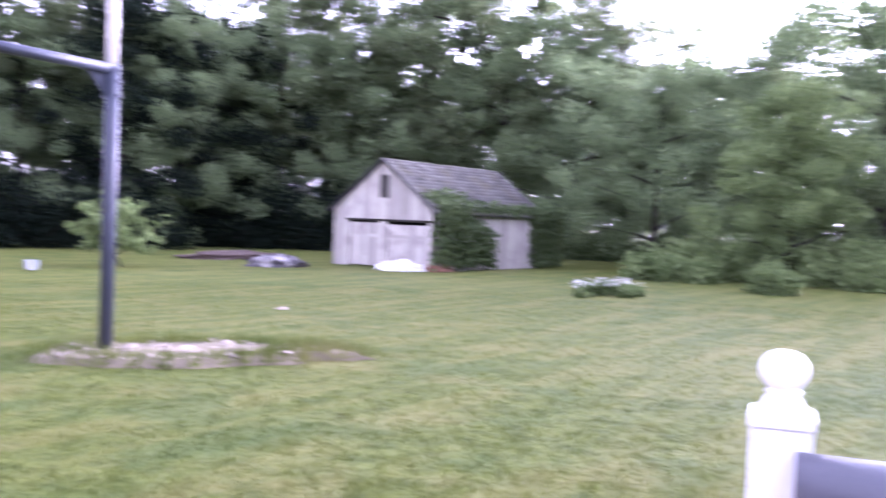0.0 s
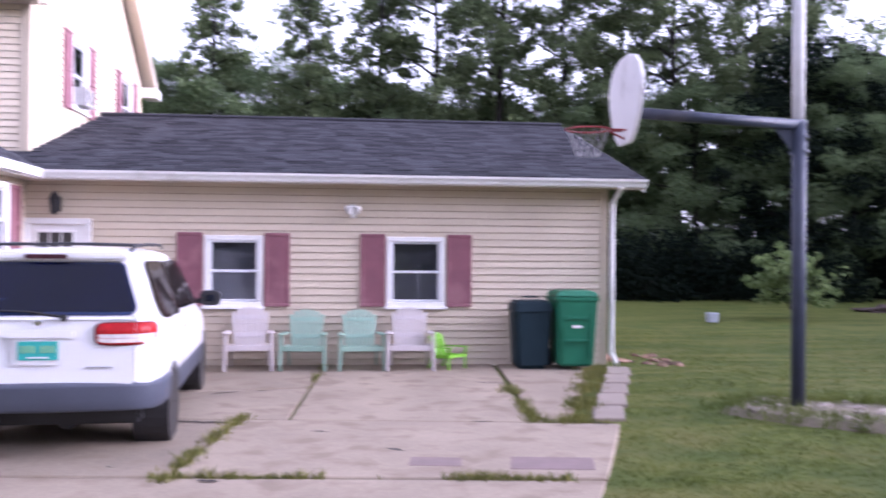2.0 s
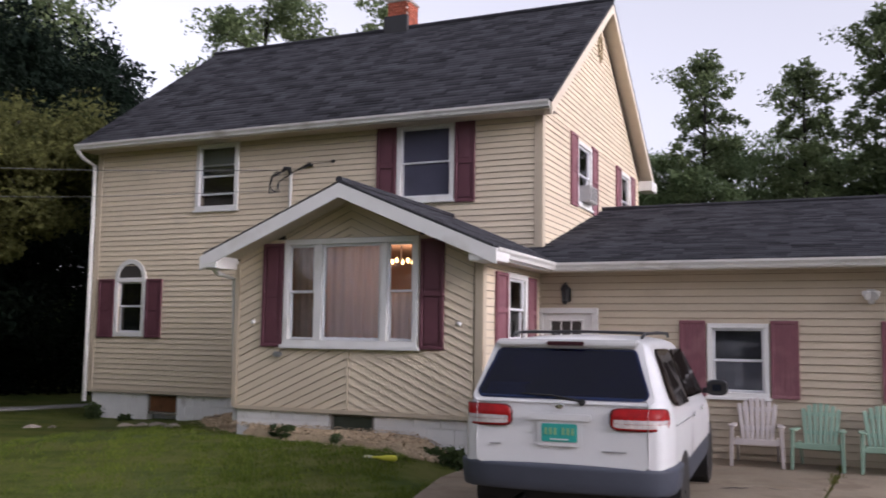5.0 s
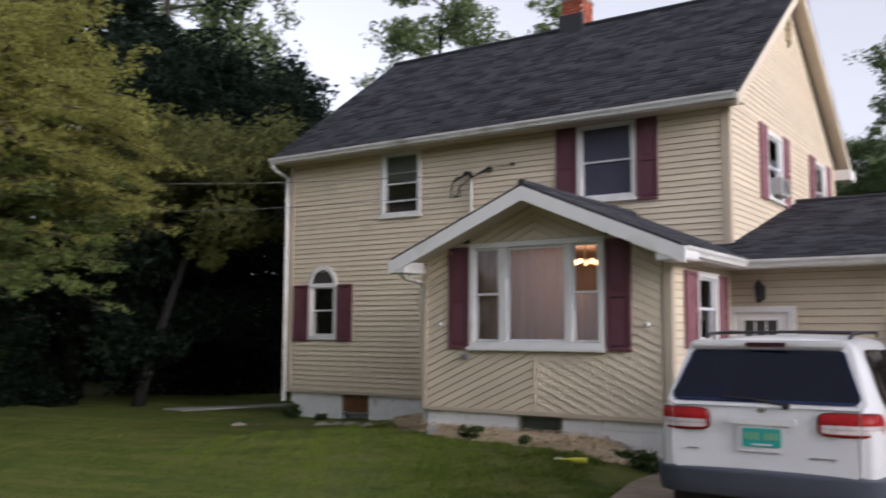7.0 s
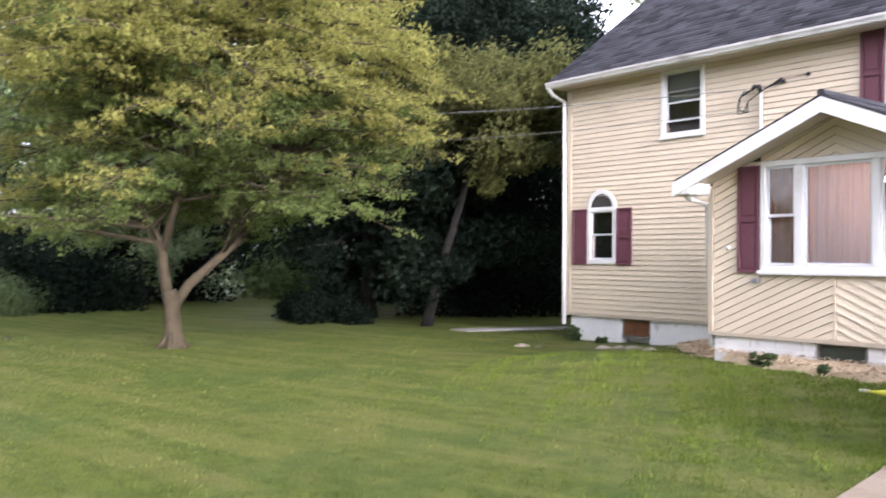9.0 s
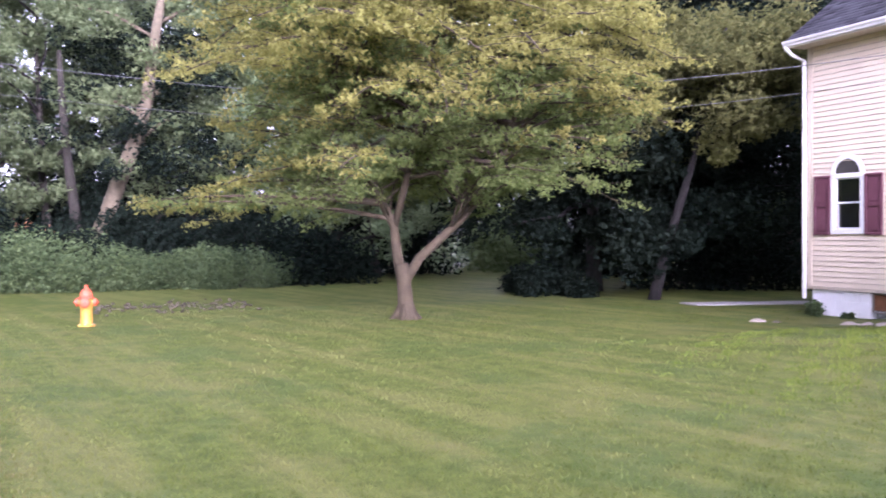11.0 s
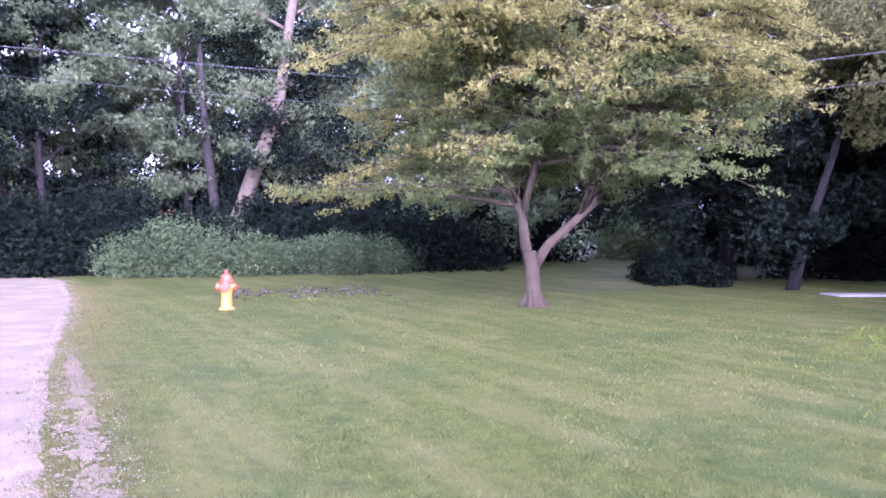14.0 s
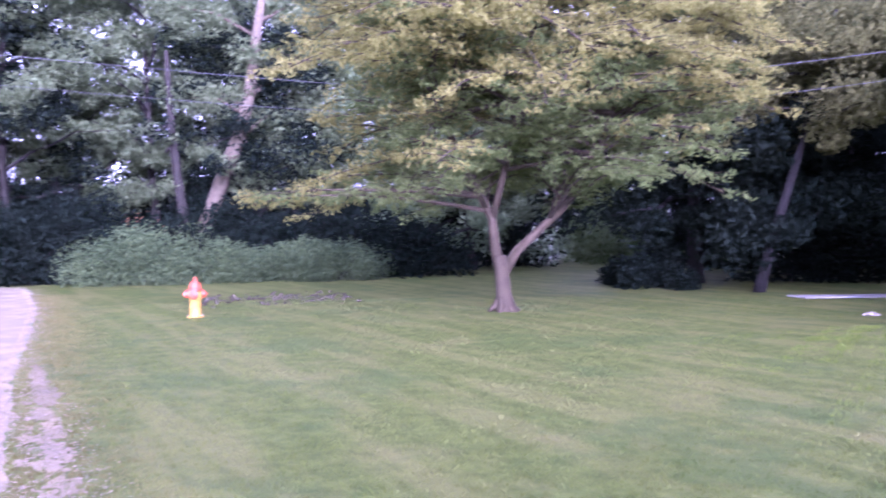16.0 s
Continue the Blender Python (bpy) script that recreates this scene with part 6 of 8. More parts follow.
# ---- foliage ----
def leaves(name, centres, spread, count, size, seed, flat=1.0, tilt=1.0, long=1.6, lean=None, far=False):
    """A mesh of many small pointed leaves round the given clump centres."""
    r = np.random.RandomState(seed)
    c = np.asarray(centres, float)
    pick = r.randint(0, len(c), count)
    d = r.normal(size=(count, 3))
    d /= np.linalg.norm(d, axis=1, keepdims=True) + 1e-9
    d *= (r.rand(count, 1) ** 0.45)
    sp = np.asarray(spread, float)
    sp = sp[pick][:, None] if sp.ndim else sp
    pos = c[pick] + d * sp * np.array([1, 1, flat])
    n = r.normal(size=(count, 3)) * np.array([tilt, tilt, 1.0]) + np.array([0, 0, 0.6])
    n /= np.linalg.norm(n, axis=1, keepdims=True)
    t = r.normal(size=(count, 3))
    if lean is not None:
        t += np.array(lean)
    t -= n * (t * n).sum(1, keepdims=True)
    t /= np.linalg.norm(t, axis=1, keepdims=True) + 1e-9
    b = np.cross(n, t)
    s = size * r.uniform(0.6, 1.35, (count, 1))
    if far:
        tri = np.stack([pos - t * s * long * 0.5 - b * s * 0.2, pos + b * s * 0.6, pos + t * s * long * 0.5 - n * s * 0.15], 1)
        return mesh_from_arrays(name, tri.reshape(-1, 3), np.arange(count * 3).reshape(-1, 3))
    quad = np.stack([pos - t * s * long * 0.5, pos + b * s * 0.5 - t * s * 0.1, pos + t * s * long * 0.5 + n * s * -0.15, pos - b * s * 0.5 - t * s * 0.1], 1)
    return mesh_from_arrays(name, quad.reshape(-1, 3), np.arange(count * 4).reshape(-1, 4))


BARK = material("bark", (0.021, 0.018, 0.013), 0.95, var=0.3, scale=5, fine=30, bump=0.8, dist=0.03)
BARK_LAWN = material("brown_grey_bark", (0.054, 0.041, 0.023), 0.95, var=0.25, scale=5, fine=30, bump=0.8, dist=0.03)
BARK_PALE = material("pale_bark", (0.098, 0.080, 0.050), 0.95, var=0.25, scale=5, fine=30, bump=0.8, dist=0.03)
LEAF_OAK = leaf_material("oak_leaf", (0.072, 0.100, 0.048), (0.200, 0.245, 0.116), 0.58, 0.4, 0.05)
# leaf colour lifted in place of the pale haze over the wood
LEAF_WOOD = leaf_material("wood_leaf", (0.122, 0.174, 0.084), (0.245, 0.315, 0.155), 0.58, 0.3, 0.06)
# dark foliage taken to near black; the trees' deep shade is in it
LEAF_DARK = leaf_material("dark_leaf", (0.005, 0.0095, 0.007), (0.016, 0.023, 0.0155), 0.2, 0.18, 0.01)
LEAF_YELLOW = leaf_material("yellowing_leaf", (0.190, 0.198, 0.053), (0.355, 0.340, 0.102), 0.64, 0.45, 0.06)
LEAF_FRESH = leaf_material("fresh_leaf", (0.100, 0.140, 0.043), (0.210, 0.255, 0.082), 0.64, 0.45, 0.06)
LEAF_HEDGE = leaf_material("hedge_leaf", (0.044, 0.072, 0.030), (0.135, 0.182, 0.076), 0.4, 0.35, 0.08)
LEAF_OLIVE = leaf_material("olive_leaf", (0.060, 0.070, 0.026), (0.180, 0.180, 0.062), 0.55, 0.35, 0.04)
LEAF_LIME = leaf_material("lime_leaf", (0.10, 0.15, 0.055), (0.24, 0.31, 0.125), 0.5, 0.35, 0.08)
LEAF_RUST = leaf_material("rusty_leaf", (0.20, 0.09, 0.05), (0.42, 0.22, 0.10), 0.45)


def limbs(rng, base, height, radius, spread, n, start=0.3, rise=0.5, bend=0.15):
    """A trunk and its limbs as lists of (points, radii), and the limb tips."""
    out, tips = [], []
    p = Vector(base)
    trunk = [p.copy()]
    for k in range(6):
        p = p + Vector((rng.uniform(-bend, bend), rng.uniform(-bend, bend), height / 6))
        trunk.append(p.copy())
    out.append((trunk, [radius * (1.25 if k == 0 else 1 - 0.13 * k) for k in range(7)]))
    for k in range(n):
        f = start + (1 - start) * k / max(1, n - 1) * 0.95
        i = min(5, int(f * 6))
        s = f * 6 - i
        q = trunk[i].lerp(trunk[i + 1], s)
        a = k * 2.4 + rng.uniform(-0.5, 0.5)
        ln = spread * (1.15 - 0.65 * f) * rng.uniform(0.75, 1.15)
        path = [q]
        for j in range(4):
            u = (j + 1) / 4
            path.append(q + Vector((math.cos(a) * ln * u, math.sin(a) * ln * u, ln * rise * u * (1.2 - 0.5 * u))) + Vector((rng.uniform(-1, 1), rng.uniform(-1, 1), rng.uniform(-1, 1))) * 0.12 * ln * u)
            if j > 0:
                tips.append(path[-1])
        r0 = radius * (0.5 - 0.3 * f)
        out.append((path, [r0 * (1 - 0.22 * j) for j in range(5)]))
    tips.append(trunk[-1])
    return out, tips


def tree(name, label, at, height, radius, spread, n_limbs, n_leaves, leaf, clump, mat, seed, bark=BARK, start=0.3, rise=0.5, flat=0.7, extra=3, group="", tilt=1.0, far=False):
    rng = random.Random(seed)
    t = thing(name, label, "tree", at, group=group)
    wood, tips = limbs(rng, (0, 0, -0.2), height, radius, spread, n_limbs, start, rise)
    bm = bmesh.new()
    for path, radii in wood:
        tube(bm, path, radii, 5 if far else 8)
    local("trunk", bm, bark, t, smooth=True)
    centres, sizes = [], []
    for p in tips:
        for k in range(extra):
            q = p + Vector((rng.gauss(0, 1), rng.gauss(0, 1), rng.gauss(0, 0.6))) * clump * 0.8
            centres.append(tuple(q))
            sizes.append(clump * rng.uniform(0.5, 1.1))
    me = leaves("crown", centres, sizes, n_leaves, leaf, seed, flat, tilt, far=far)
    me.materials.append(mat)
    crown = new("crown", me)
    crown.parent = t
    return t


# the yellowing tree on the lawn: long arching boughs with feathered side twigs
def crown_reach(side, z):
    """How far the crown spreads at a height; side runs from -1 towards the lane to 1 towards the house."""
    top = max(0.0, 1 - max(0.0, (z - 6.0) / 3.0) ** 2) ** 0.5
    near_house = 5.3 * top
    near_lane = (6.3 if z < 3.35 else 3.7 if z < 4.5 else 4.9) * top
    across = 4.4 * top
    return (near_house if side > 0 else near_lane) * abs(side) + across * (1 - abs(side))


def lawn_tree():
    rng = random.Random(21)
    t = thing("lawn_tree", "low spreading tree with yellow-green leaves and a forked trunk", "tree", (-17.24, 6.91, -0.02))
    bm = bmesh.new()
    tube(bm, [(0.02, 0.04, -0.1), (0.02, 0.03, 0.10), (0.0, 0.0, 0.30), (0.0, -0.03, 0.70), (0.0, -0.08, 1.10)], [0.30, 0.20, 0.16, 0.145, 0.13], 14)
    for k in range(6):
        a = k * 1.05 + 0.4
        tube(bm, [(0.10 * math.cos(a), 0.10 * math.sin(a), 0.30), (0.19 * math.cos(a), 0.19 * math.sin(a), 0.09), (0.36 * math.cos(a), 0.36 * math.sin(a), -0.04)], [0.06, 0.065, 0.03], 6)
    mains = [[(0.0, -0.05, 0.7), (-0.05, -0.16, 1.3), (-0.1, -0.2, 1.85), (-0.25, -0.6, 2.7), (-0.4, -1.1, 3.8), (-0.6, -1.5, 5.2), (-0.6, -1.7, 6.8), (-0.5, -1.6, 7.9)],
             [(0.0, 0.0, 0.75), (0.04, 0.28, 1.2), (0.1, 0.85, 1.7), (0.15, 1.25, 2.05), (0.3, 1.9, 2.9), (0.4, 2.3, 4.2), (0.5, 2.5, 6.0), (0.6, 2.6, 7.6)],
             [(-0.1, -0.2, 1.8), (0.1, 0.0, 2.8), (0.25, 0.3, 4.2), (0.2, 0.5, 5.8), (0.1, 0.5, 7.4), (0.0, 0.6, 8.5)]]
    for path, r in zip(mains, (0.12, 0.11, 0.08)):
        tube(bm, path, [r * (1 - 0.115 * k) for k in range(len(path))], 9)
    green, yellow = [], []
    centre = Vector((0.1, 0.2, 0))
    for k in range(210):
        path = mains[k % 3]
        low, high = (1.95, 7.6) if k % 3 < 2 else (2.6, 8.3)
        z = low + (high - low) * min(1.0, ((k // 3) + rng.random()) / 55) ** 0.85
        weeping = k >= 168
        if weeping:
            z = rng.uniform(5.2, high)
        i = max(j for j in range(len(path) - 1) if path[j][2] <= z)
        q = Vector(path[i]).lerp(Vector(path[i + 1]), min(1, (z - path[i][2]) / (path[i + 1][2] - path[i][2])))
        a = rng.uniform(0, 2 * math.pi)
        out = Vector((math.cos(a), math.sin(a), 0))
        if z < 2.9 and (q - centre).dot(out) < -0.2:
            out = -out
            a += math.pi
        if out.y > 0.15 and z < 2.75:
            z += 0.9
            i = max(j for j in range(len(path) - 1) if path[j][2] <= z)
            q = Vector(path[i]).lerp(Vector(path[i + 1]), min(1, (z - path[i][2]) / (path[i + 1][2] - path[i][2])))
        lift = rng.uniform(0.25, 2.0) if z > 2.6 else rng.uniform(0.3, 0.75)
        if weeping:
            lift = rng.uniform(-1.2, 0.3)
        end_z = min(z + lift, 8.9)
        reach = crown_reach(out.y, end_z) * rng.uniform(0.72, 1.0)
        # out to the edge of the crown
        base = (q - centre).dot(out)
        ln = max(0.9, reach - base)
        droop = rng.uniform(0.25, 1.0) * ln * (0.2 if z < 3.2 else 0.26)
        bough = []
        for j in range(9):
            u = j / 8
            sway = Vector((-out.y, out.x, 0)) * math.sin(u * 3 + k) * 0.06 * ln
            bough.append(q + out * (ln * u) + sway * u + Vector((0, 0, lift * (1.6 * u - 0.6 * u * u) - droop * u ** 3)))
        r0 = 0.016 + 0.0075 * ln
        tube(bm, bough, [r0 * (1 - 0.105 * j) for j in range(9)], 5)
        n = int(ln / 0.24)
        for m in range(n):
            u = 0.16 + 0.84 * (m + rng.random()) / n
            f = u * 8
            j = min(7, int(f))
            p = bough[j].lerp(bough[j + 1], f - j)
            b = a + (1 if m % 2 else -1) * rng.uniform(0.5, 1.25)
            tl = rng.uniform(0.45, 1.25) * (1.15 - 0.55 * u)
            e = p + Vector((math.cos(b) * tl, math.sin(b) * tl, rng.uniform(-0.30, 0.32) * tl - 0.06))
            tube(bm, [p, p.lerp(e, 0.5) + Vector((0, 0, 0.04 * tl)), e], [0.011, 0.007, 0.003], 4, False)
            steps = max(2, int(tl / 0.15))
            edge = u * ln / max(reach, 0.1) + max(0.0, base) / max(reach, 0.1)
            # outer tips yellow; above 5 m paler leaves also stand in for light
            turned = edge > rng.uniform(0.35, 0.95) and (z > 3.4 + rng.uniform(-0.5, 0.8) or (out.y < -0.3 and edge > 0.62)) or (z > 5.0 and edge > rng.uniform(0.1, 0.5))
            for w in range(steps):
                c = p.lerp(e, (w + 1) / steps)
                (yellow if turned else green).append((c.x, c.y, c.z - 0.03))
    for k in range(24):
        path = mains[k % 2]
        i = 2 if k % 4 < 2 else 3
        q = Vector(path[i]).lerp(Vector(path[i + 1]), rng.random())
        a = rng.uniform(0, 2 * math.pi)
        ln = rng.uniform(1.1, 3.6)
        if math.sin(a) > 0.5 and q.y > 0.5:
            ln *= 0.6
        end = q + Vector((math.cos(a) * ln, math.sin(a) * ln, 0))
        end.z = rng.uniform(2.0, 3.1)
        bough = [q.lerp(end, u) + Vector((0, 0, (0.35 + 0.1 * ln) * math.sin(math.pi * u))) for u in (0, 0.25, 0.5, 0.75, 1.0)]
        tube(bm, bough, [0.026, 0.02, 0.015, 0.010, 0.005], 5)
        for m in range(int(ln / 0.17)):
            f = (0.25 + 0.75 * rng.random()) * 4
            j = min(3, int(f))
            p = bough[j].lerp(bough[j + 1], f - j)
            b = a + (1 if m % 2 else -1) * rng.uniform(0.4, 1.4)
            tl = rng.uniform(0.35, 0.9)
            e = p + Vector((math.cos(b) * tl, math.sin(b) * tl, rng.uniform(-0.35, 0.05) * tl))
            tube(bm, [p, e], [0.008, 0.003], 4, False)
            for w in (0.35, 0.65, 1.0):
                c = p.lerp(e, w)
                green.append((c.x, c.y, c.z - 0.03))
    local("trunk", bm, BARK_LAWN, t, smooth=True)
    total = len(green) + len(yellow)
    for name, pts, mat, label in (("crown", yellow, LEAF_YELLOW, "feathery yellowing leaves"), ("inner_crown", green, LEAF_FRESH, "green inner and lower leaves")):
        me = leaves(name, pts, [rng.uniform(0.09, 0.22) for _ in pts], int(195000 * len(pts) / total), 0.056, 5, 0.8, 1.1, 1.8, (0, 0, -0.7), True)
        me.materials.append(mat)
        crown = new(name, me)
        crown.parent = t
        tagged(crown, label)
    return t


lawn_tree()

# woods: a few kinds of tree, copied round the edge of the lot
KINDS = [tree("forest_tree", "tall broadleaf tree in full green leaf at the wood's edge", (0, 0, -100), 12.0, 0.22, 4.4, 18, 29000, 0.125, 0.85, LEAF_OAK, 31, start=0.16, group="trees of the wood", far=True),
         tree("forest_tree", "tall narrow broadleaf tree with an open crown", (0, 0, -100), 13.5, 0.2, 3.0, 22, 19500, 0.125, 0.6, LEAF_OAK, 32, start=0.22, extra=4, group="trees of the wood", far=True),
         tree("forest_tree", "dense dark green tree with foliage to the ground", (0, 0, -100), 11.0, 0.25, 4.8, 18, 27846, 0.145, 1.15, LEAF_DARK, 33, start=0.07, rise=0.3, group="trees of the wood", far=True),
         tree("forest_tree", "airy broadleaf tree with sky showing through", (0, 0, -100), 12.5, 0.18, 3.3, 20, 17000, 0.12, 0.55, LEAF_OAK, 34, start=0.25, rise=0.7, extra=4, group="trees of the wood", far=True),
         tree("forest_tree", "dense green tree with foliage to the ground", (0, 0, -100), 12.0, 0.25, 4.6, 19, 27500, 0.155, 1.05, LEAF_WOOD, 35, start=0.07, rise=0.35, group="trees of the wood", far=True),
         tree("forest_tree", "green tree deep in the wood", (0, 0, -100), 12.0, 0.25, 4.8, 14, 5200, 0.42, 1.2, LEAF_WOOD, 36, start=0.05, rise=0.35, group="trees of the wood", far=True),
         tree("forest_tree", "slim tall tree with a narrow crown", (0, 0, -100), 14.0, 0.2, 1.7, 24, 10647, 0.152, 0.5, LEAF_OAK, 37, start=0.2, rise=0.5, extra=4, group="trees of the wood", far=True)]
PLACES = [  # (azimuth to the right of straight ahead, distance, kind, scale)
    (-106, 33, 0, 1.0), (-101, 38, 1, 1.0), (-97, 34, 3, 1.0), (-93, 39, 0, 1.0), (-89, 36, 3, 1.05), (-85, 41, 1, 1.0), (-81, 37, 0, 0.95), (-76, 42, 3, 1.1), (-72, 38, 0, 1.0), (-67, 43, 1, 1.05),
    (-72.5, 36, 4, 0.9), (-48.5, 34, 2, 1.05), (-45, 37, 2, 1.1), (-48, 30, 2, 0.85), (-50.5, 40, 2, 1.1), (-61, 56, 4, 0.9), (-67.5, 45, 2, 0.95), (-64, 52, 4, 0.8), (-35, 47, 1, 1.5), (-27, 50, 3, 1.55), (-14, 47, 5, 0.85), (-11, 47, 4, 0.86), (-8.3, 46, 6, 1.12), (-5.6, 50, 4, 1.0),
    (-2.6, 45, 6, 1.08), (-0.5, 50, 4, 0.98), (1.8, 46, 6, 1.3), (3.5, 49, 4, 0.85), (5.4, 47, 1, 1.35), (9, 47, 4, 0.8), (9.5, 45, 6, 1.35), (13, 47, 3, 1.35), (15.5, 46, 4, 0.8), (17, 48, 3, 1.45), (21.5, 44, 4, 0.8), (20.5, 46, 1, 1.35), (24.5, 48, 3, 1.4), (27, 44, 2, 1.0),
    (28, 48, 3, 1.35), (30, 44, 4, 0.85), (33, 47, 2, 0.95), (35.5, 50, 3, 1.4), (36, 47, 4, 0.88), (39, 50, 0, 1.2), (42, 48, 4, 0.92), (45, 50, 4, 1.1), (47.5, 47, 3, 1.4), (50, 47, 4, 1.0), (51, 50, 3, 1.35), (54, 45, 4, 0.9), (57.5, 47, 0, 1.1), (61, 44, 4, 0.72),
    # trees from azimuth 100 on are unseen, added to darken the window reflections
    (64, 47, 0, 0.8), (67.5, 45, 4, 0.9), (72, 40, 4, 1.1), (78, 38, 0, 1.0), (84, 40, 1, 1.0), (100, 38, 5, 1.1), (118, 40, 5, 1.1), (136, 38, 5, 1.4), (152, 40, 5, 1.4), (164, 40, 5, 1.5), (176, 38, 5, 1.4), (188, 40, 5, 1.5), (200, 38, 5, 1.4), (214, 40, 5, 1.4), (228, 38, 5, 1.3), (242, 38, 5, 1.2)]
PLACES += [(-105, 37, 0, 0.95), (-99, 35, 2, 0.9), (-94.5, 37, 0, 1.0), (-87, 40, 0, 0.95), (-83, 36, 2, 0.8), (-78.5, 38, 0, 0.95), (-70, 36, 0, 0.85)]
PLACES += [(az, 53, 5, 0.82) for az in range(-20, 96, 5)]
rng = random.Random(9)
for az, d, kind, s in PLACES:
    a = radians(az)
    z = s * rng.uniform(0.95, 1.05)
    copy_thing(KINDS[kind], Matrix.Translation((math.sin(a) * d, math.cos(a) * d, -0.05)) @ pose(0, 0, 0, 0, 0, rng.uniform(0, 360)) @ Matrix.Diagonal((s, s, z, 1)))
for k in KINDS:
    for o in (k, *k.children_recursive):
        bpy.data.objects.remove(o)


# ---- shrubs and undergrowth ----
def shrub(name, label, at, size, count, leaf, mat, seed, category="bush", lumps=14, group="", kind="", far=False):
    """A low mass of leaves over a few hidden stems."""
    rng = random.Random(seed)
    t = thing(name, label, category, at, group=group, kind=kind)
    bm = bmesh.new()
    centres, sizes = [], []
    for k in range(lumps):
        a, r = rng.uniform(0, 6.28), math.sqrt(rng.random()) * 0.8
        x, y = r * math.cos(a) * size[0], r * math.sin(a) * size[1]
        top = size[2] * (1 - 0.6 * r * r) * rng.uniform(0.75, 1.0)
        tube(bm, [(x * 0.5, y * 0.5, -0.05), (x, y, top * 0.8)], [0.02, 0.008], 5)
        rad = min(size[2] * 0.45, 0.9)
        z = top - rad * 0.7
        while z > -rad * 0.4:
            centres.append((x, y, max(z, rad * 0.3)))
            sizes.append(rad)
            z -= rad
    local("stems", bm, BARK, t)
    me = leaves("foliage", centres, sizes, count, leaf, seed, far=far)
    me.materials.append(mat)
    ob = new("foliage", me)
    ob.parent = t
    return t


shrub("hedge", "rounded mass of vine-covered hedge", (-31.0, 0.6, -0.02), (2.6, 3.6, 1.9), 40000, 0.08, LEAF_HEDGE, 41, "hedge", 46, far=True)
shrub("hedge", "leafy green hedge mound", (-30.2, 5.4, -0.02), (2.2, 3.2, 1.4), 28000, 0.08, LEAF_HEDGE, 42, "hedge", 36, far=True)
# shrub added in place of an orange building glimpsed past the hedge
shrub("rusty_shrub", "small orange shrub added for a building glimpsed behind the hedge", (-34.6, -0.05, -0.02), (0.45, 0.5, 2.55), 900, 0.08, LEAF_RUST, 45, "bush", 8)
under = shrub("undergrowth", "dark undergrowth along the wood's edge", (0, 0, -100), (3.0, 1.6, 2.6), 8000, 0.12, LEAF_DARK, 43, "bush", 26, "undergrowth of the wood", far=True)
under2 = shrub("undergrowth", "leafy green brambles along the wood's edge", (0, 0, -100), (2.6, 1.5, 1.7), 6500, 0.12, LEAF_HEDGE, 44, "bush", 22, "undergrowth of the wood", far=True)
rng = random.Random(77)
for az in range(-104, 92, 5):
    d = 33 if az < -60 else 30 if az < -44 else 38 if az < 10 else 39 if az < 38 else 34
    d += rng.uniform(-1.5, 1.5)
    a = radians(az + rng.uniform(-1, 1))
    if -44 < az < 8 or -70 < az < -51:
        continue
    if 28 < az < 62:
        d = 44
    src = under2 if az > 44 and rng.random() < 0.8 else under
    s = rng.uniform(0.85, 1.2)
    copy_thing(src, Matrix.Translation((math.sin(a) * d, math.cos(a) * d, -0.03)) @ pose(0, 0, 0, 0, 0, -az + rng.uniform(-15, 15)) @ Matrix.Diagonal((s * 1.15, s, s, 1)))
for az in range(-108, -71, 4):
    a, s = radians(az + rng.uniform(-1, 1)), rng.uniform(1.4, 1.8)
    copy_thing(under, Matrix.Translation((math.sin(a) * 39, math.cos(a) * 39, -0.03)) @ pose(0, 0, 0, 0, 0, -az) @ Matrix.Diagonal((s, s, s, 1)))
for k in (under, under2):
    for o in (k, *k.children_recursive):
        bpy.data.objects.remove(o)

# big shade trees left of the house
# near-black trunk colour; the canopy's shade is painted into the bark
BARK_DARK = material("canopy_shaded_bark", (0.012, 0.010, 0.009), 0.95, var=0.3, scale=5, fine=30, bump=0.8, dist=0.03)
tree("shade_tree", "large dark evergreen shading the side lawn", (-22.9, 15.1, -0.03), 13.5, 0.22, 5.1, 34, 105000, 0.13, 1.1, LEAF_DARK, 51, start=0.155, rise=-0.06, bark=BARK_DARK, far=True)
olive = tree("shade_tree", "dark spreading tree with a slanting trunk", (-19.3, 14.5, -0.03), 6.9, 0.15, 2.9, 18, 40000, 0.085, 0.7, LEAF_OLIVE, 52, start=0.62, rise=0.15, bark=BARK_DARK, far=True)
for o in olive.children:
    for v in o.data.vertices:
        v.co.x += 0.15 * v.co.z
        v.co.y += 0.20 * v.co.z
tree("shade_tree", "tall dark green maple behind the house", (-27.0, 20.5, -0.03), 15.0, 0.35, 4.0, 18, 10000, 0.16, 0.6, LEAF_OAK, 53, start=0.15, rise=0.35, far=True)
tree("shade_tree", "tall airy broadleaf tree behind the house", (-27.6, 24.8, -0.03), 17.0, 0.3, 3.9, 16, 12000, 0.17, 0.8, LEAF_OAK, 54, start=0.3, rise=0.6, far=True)


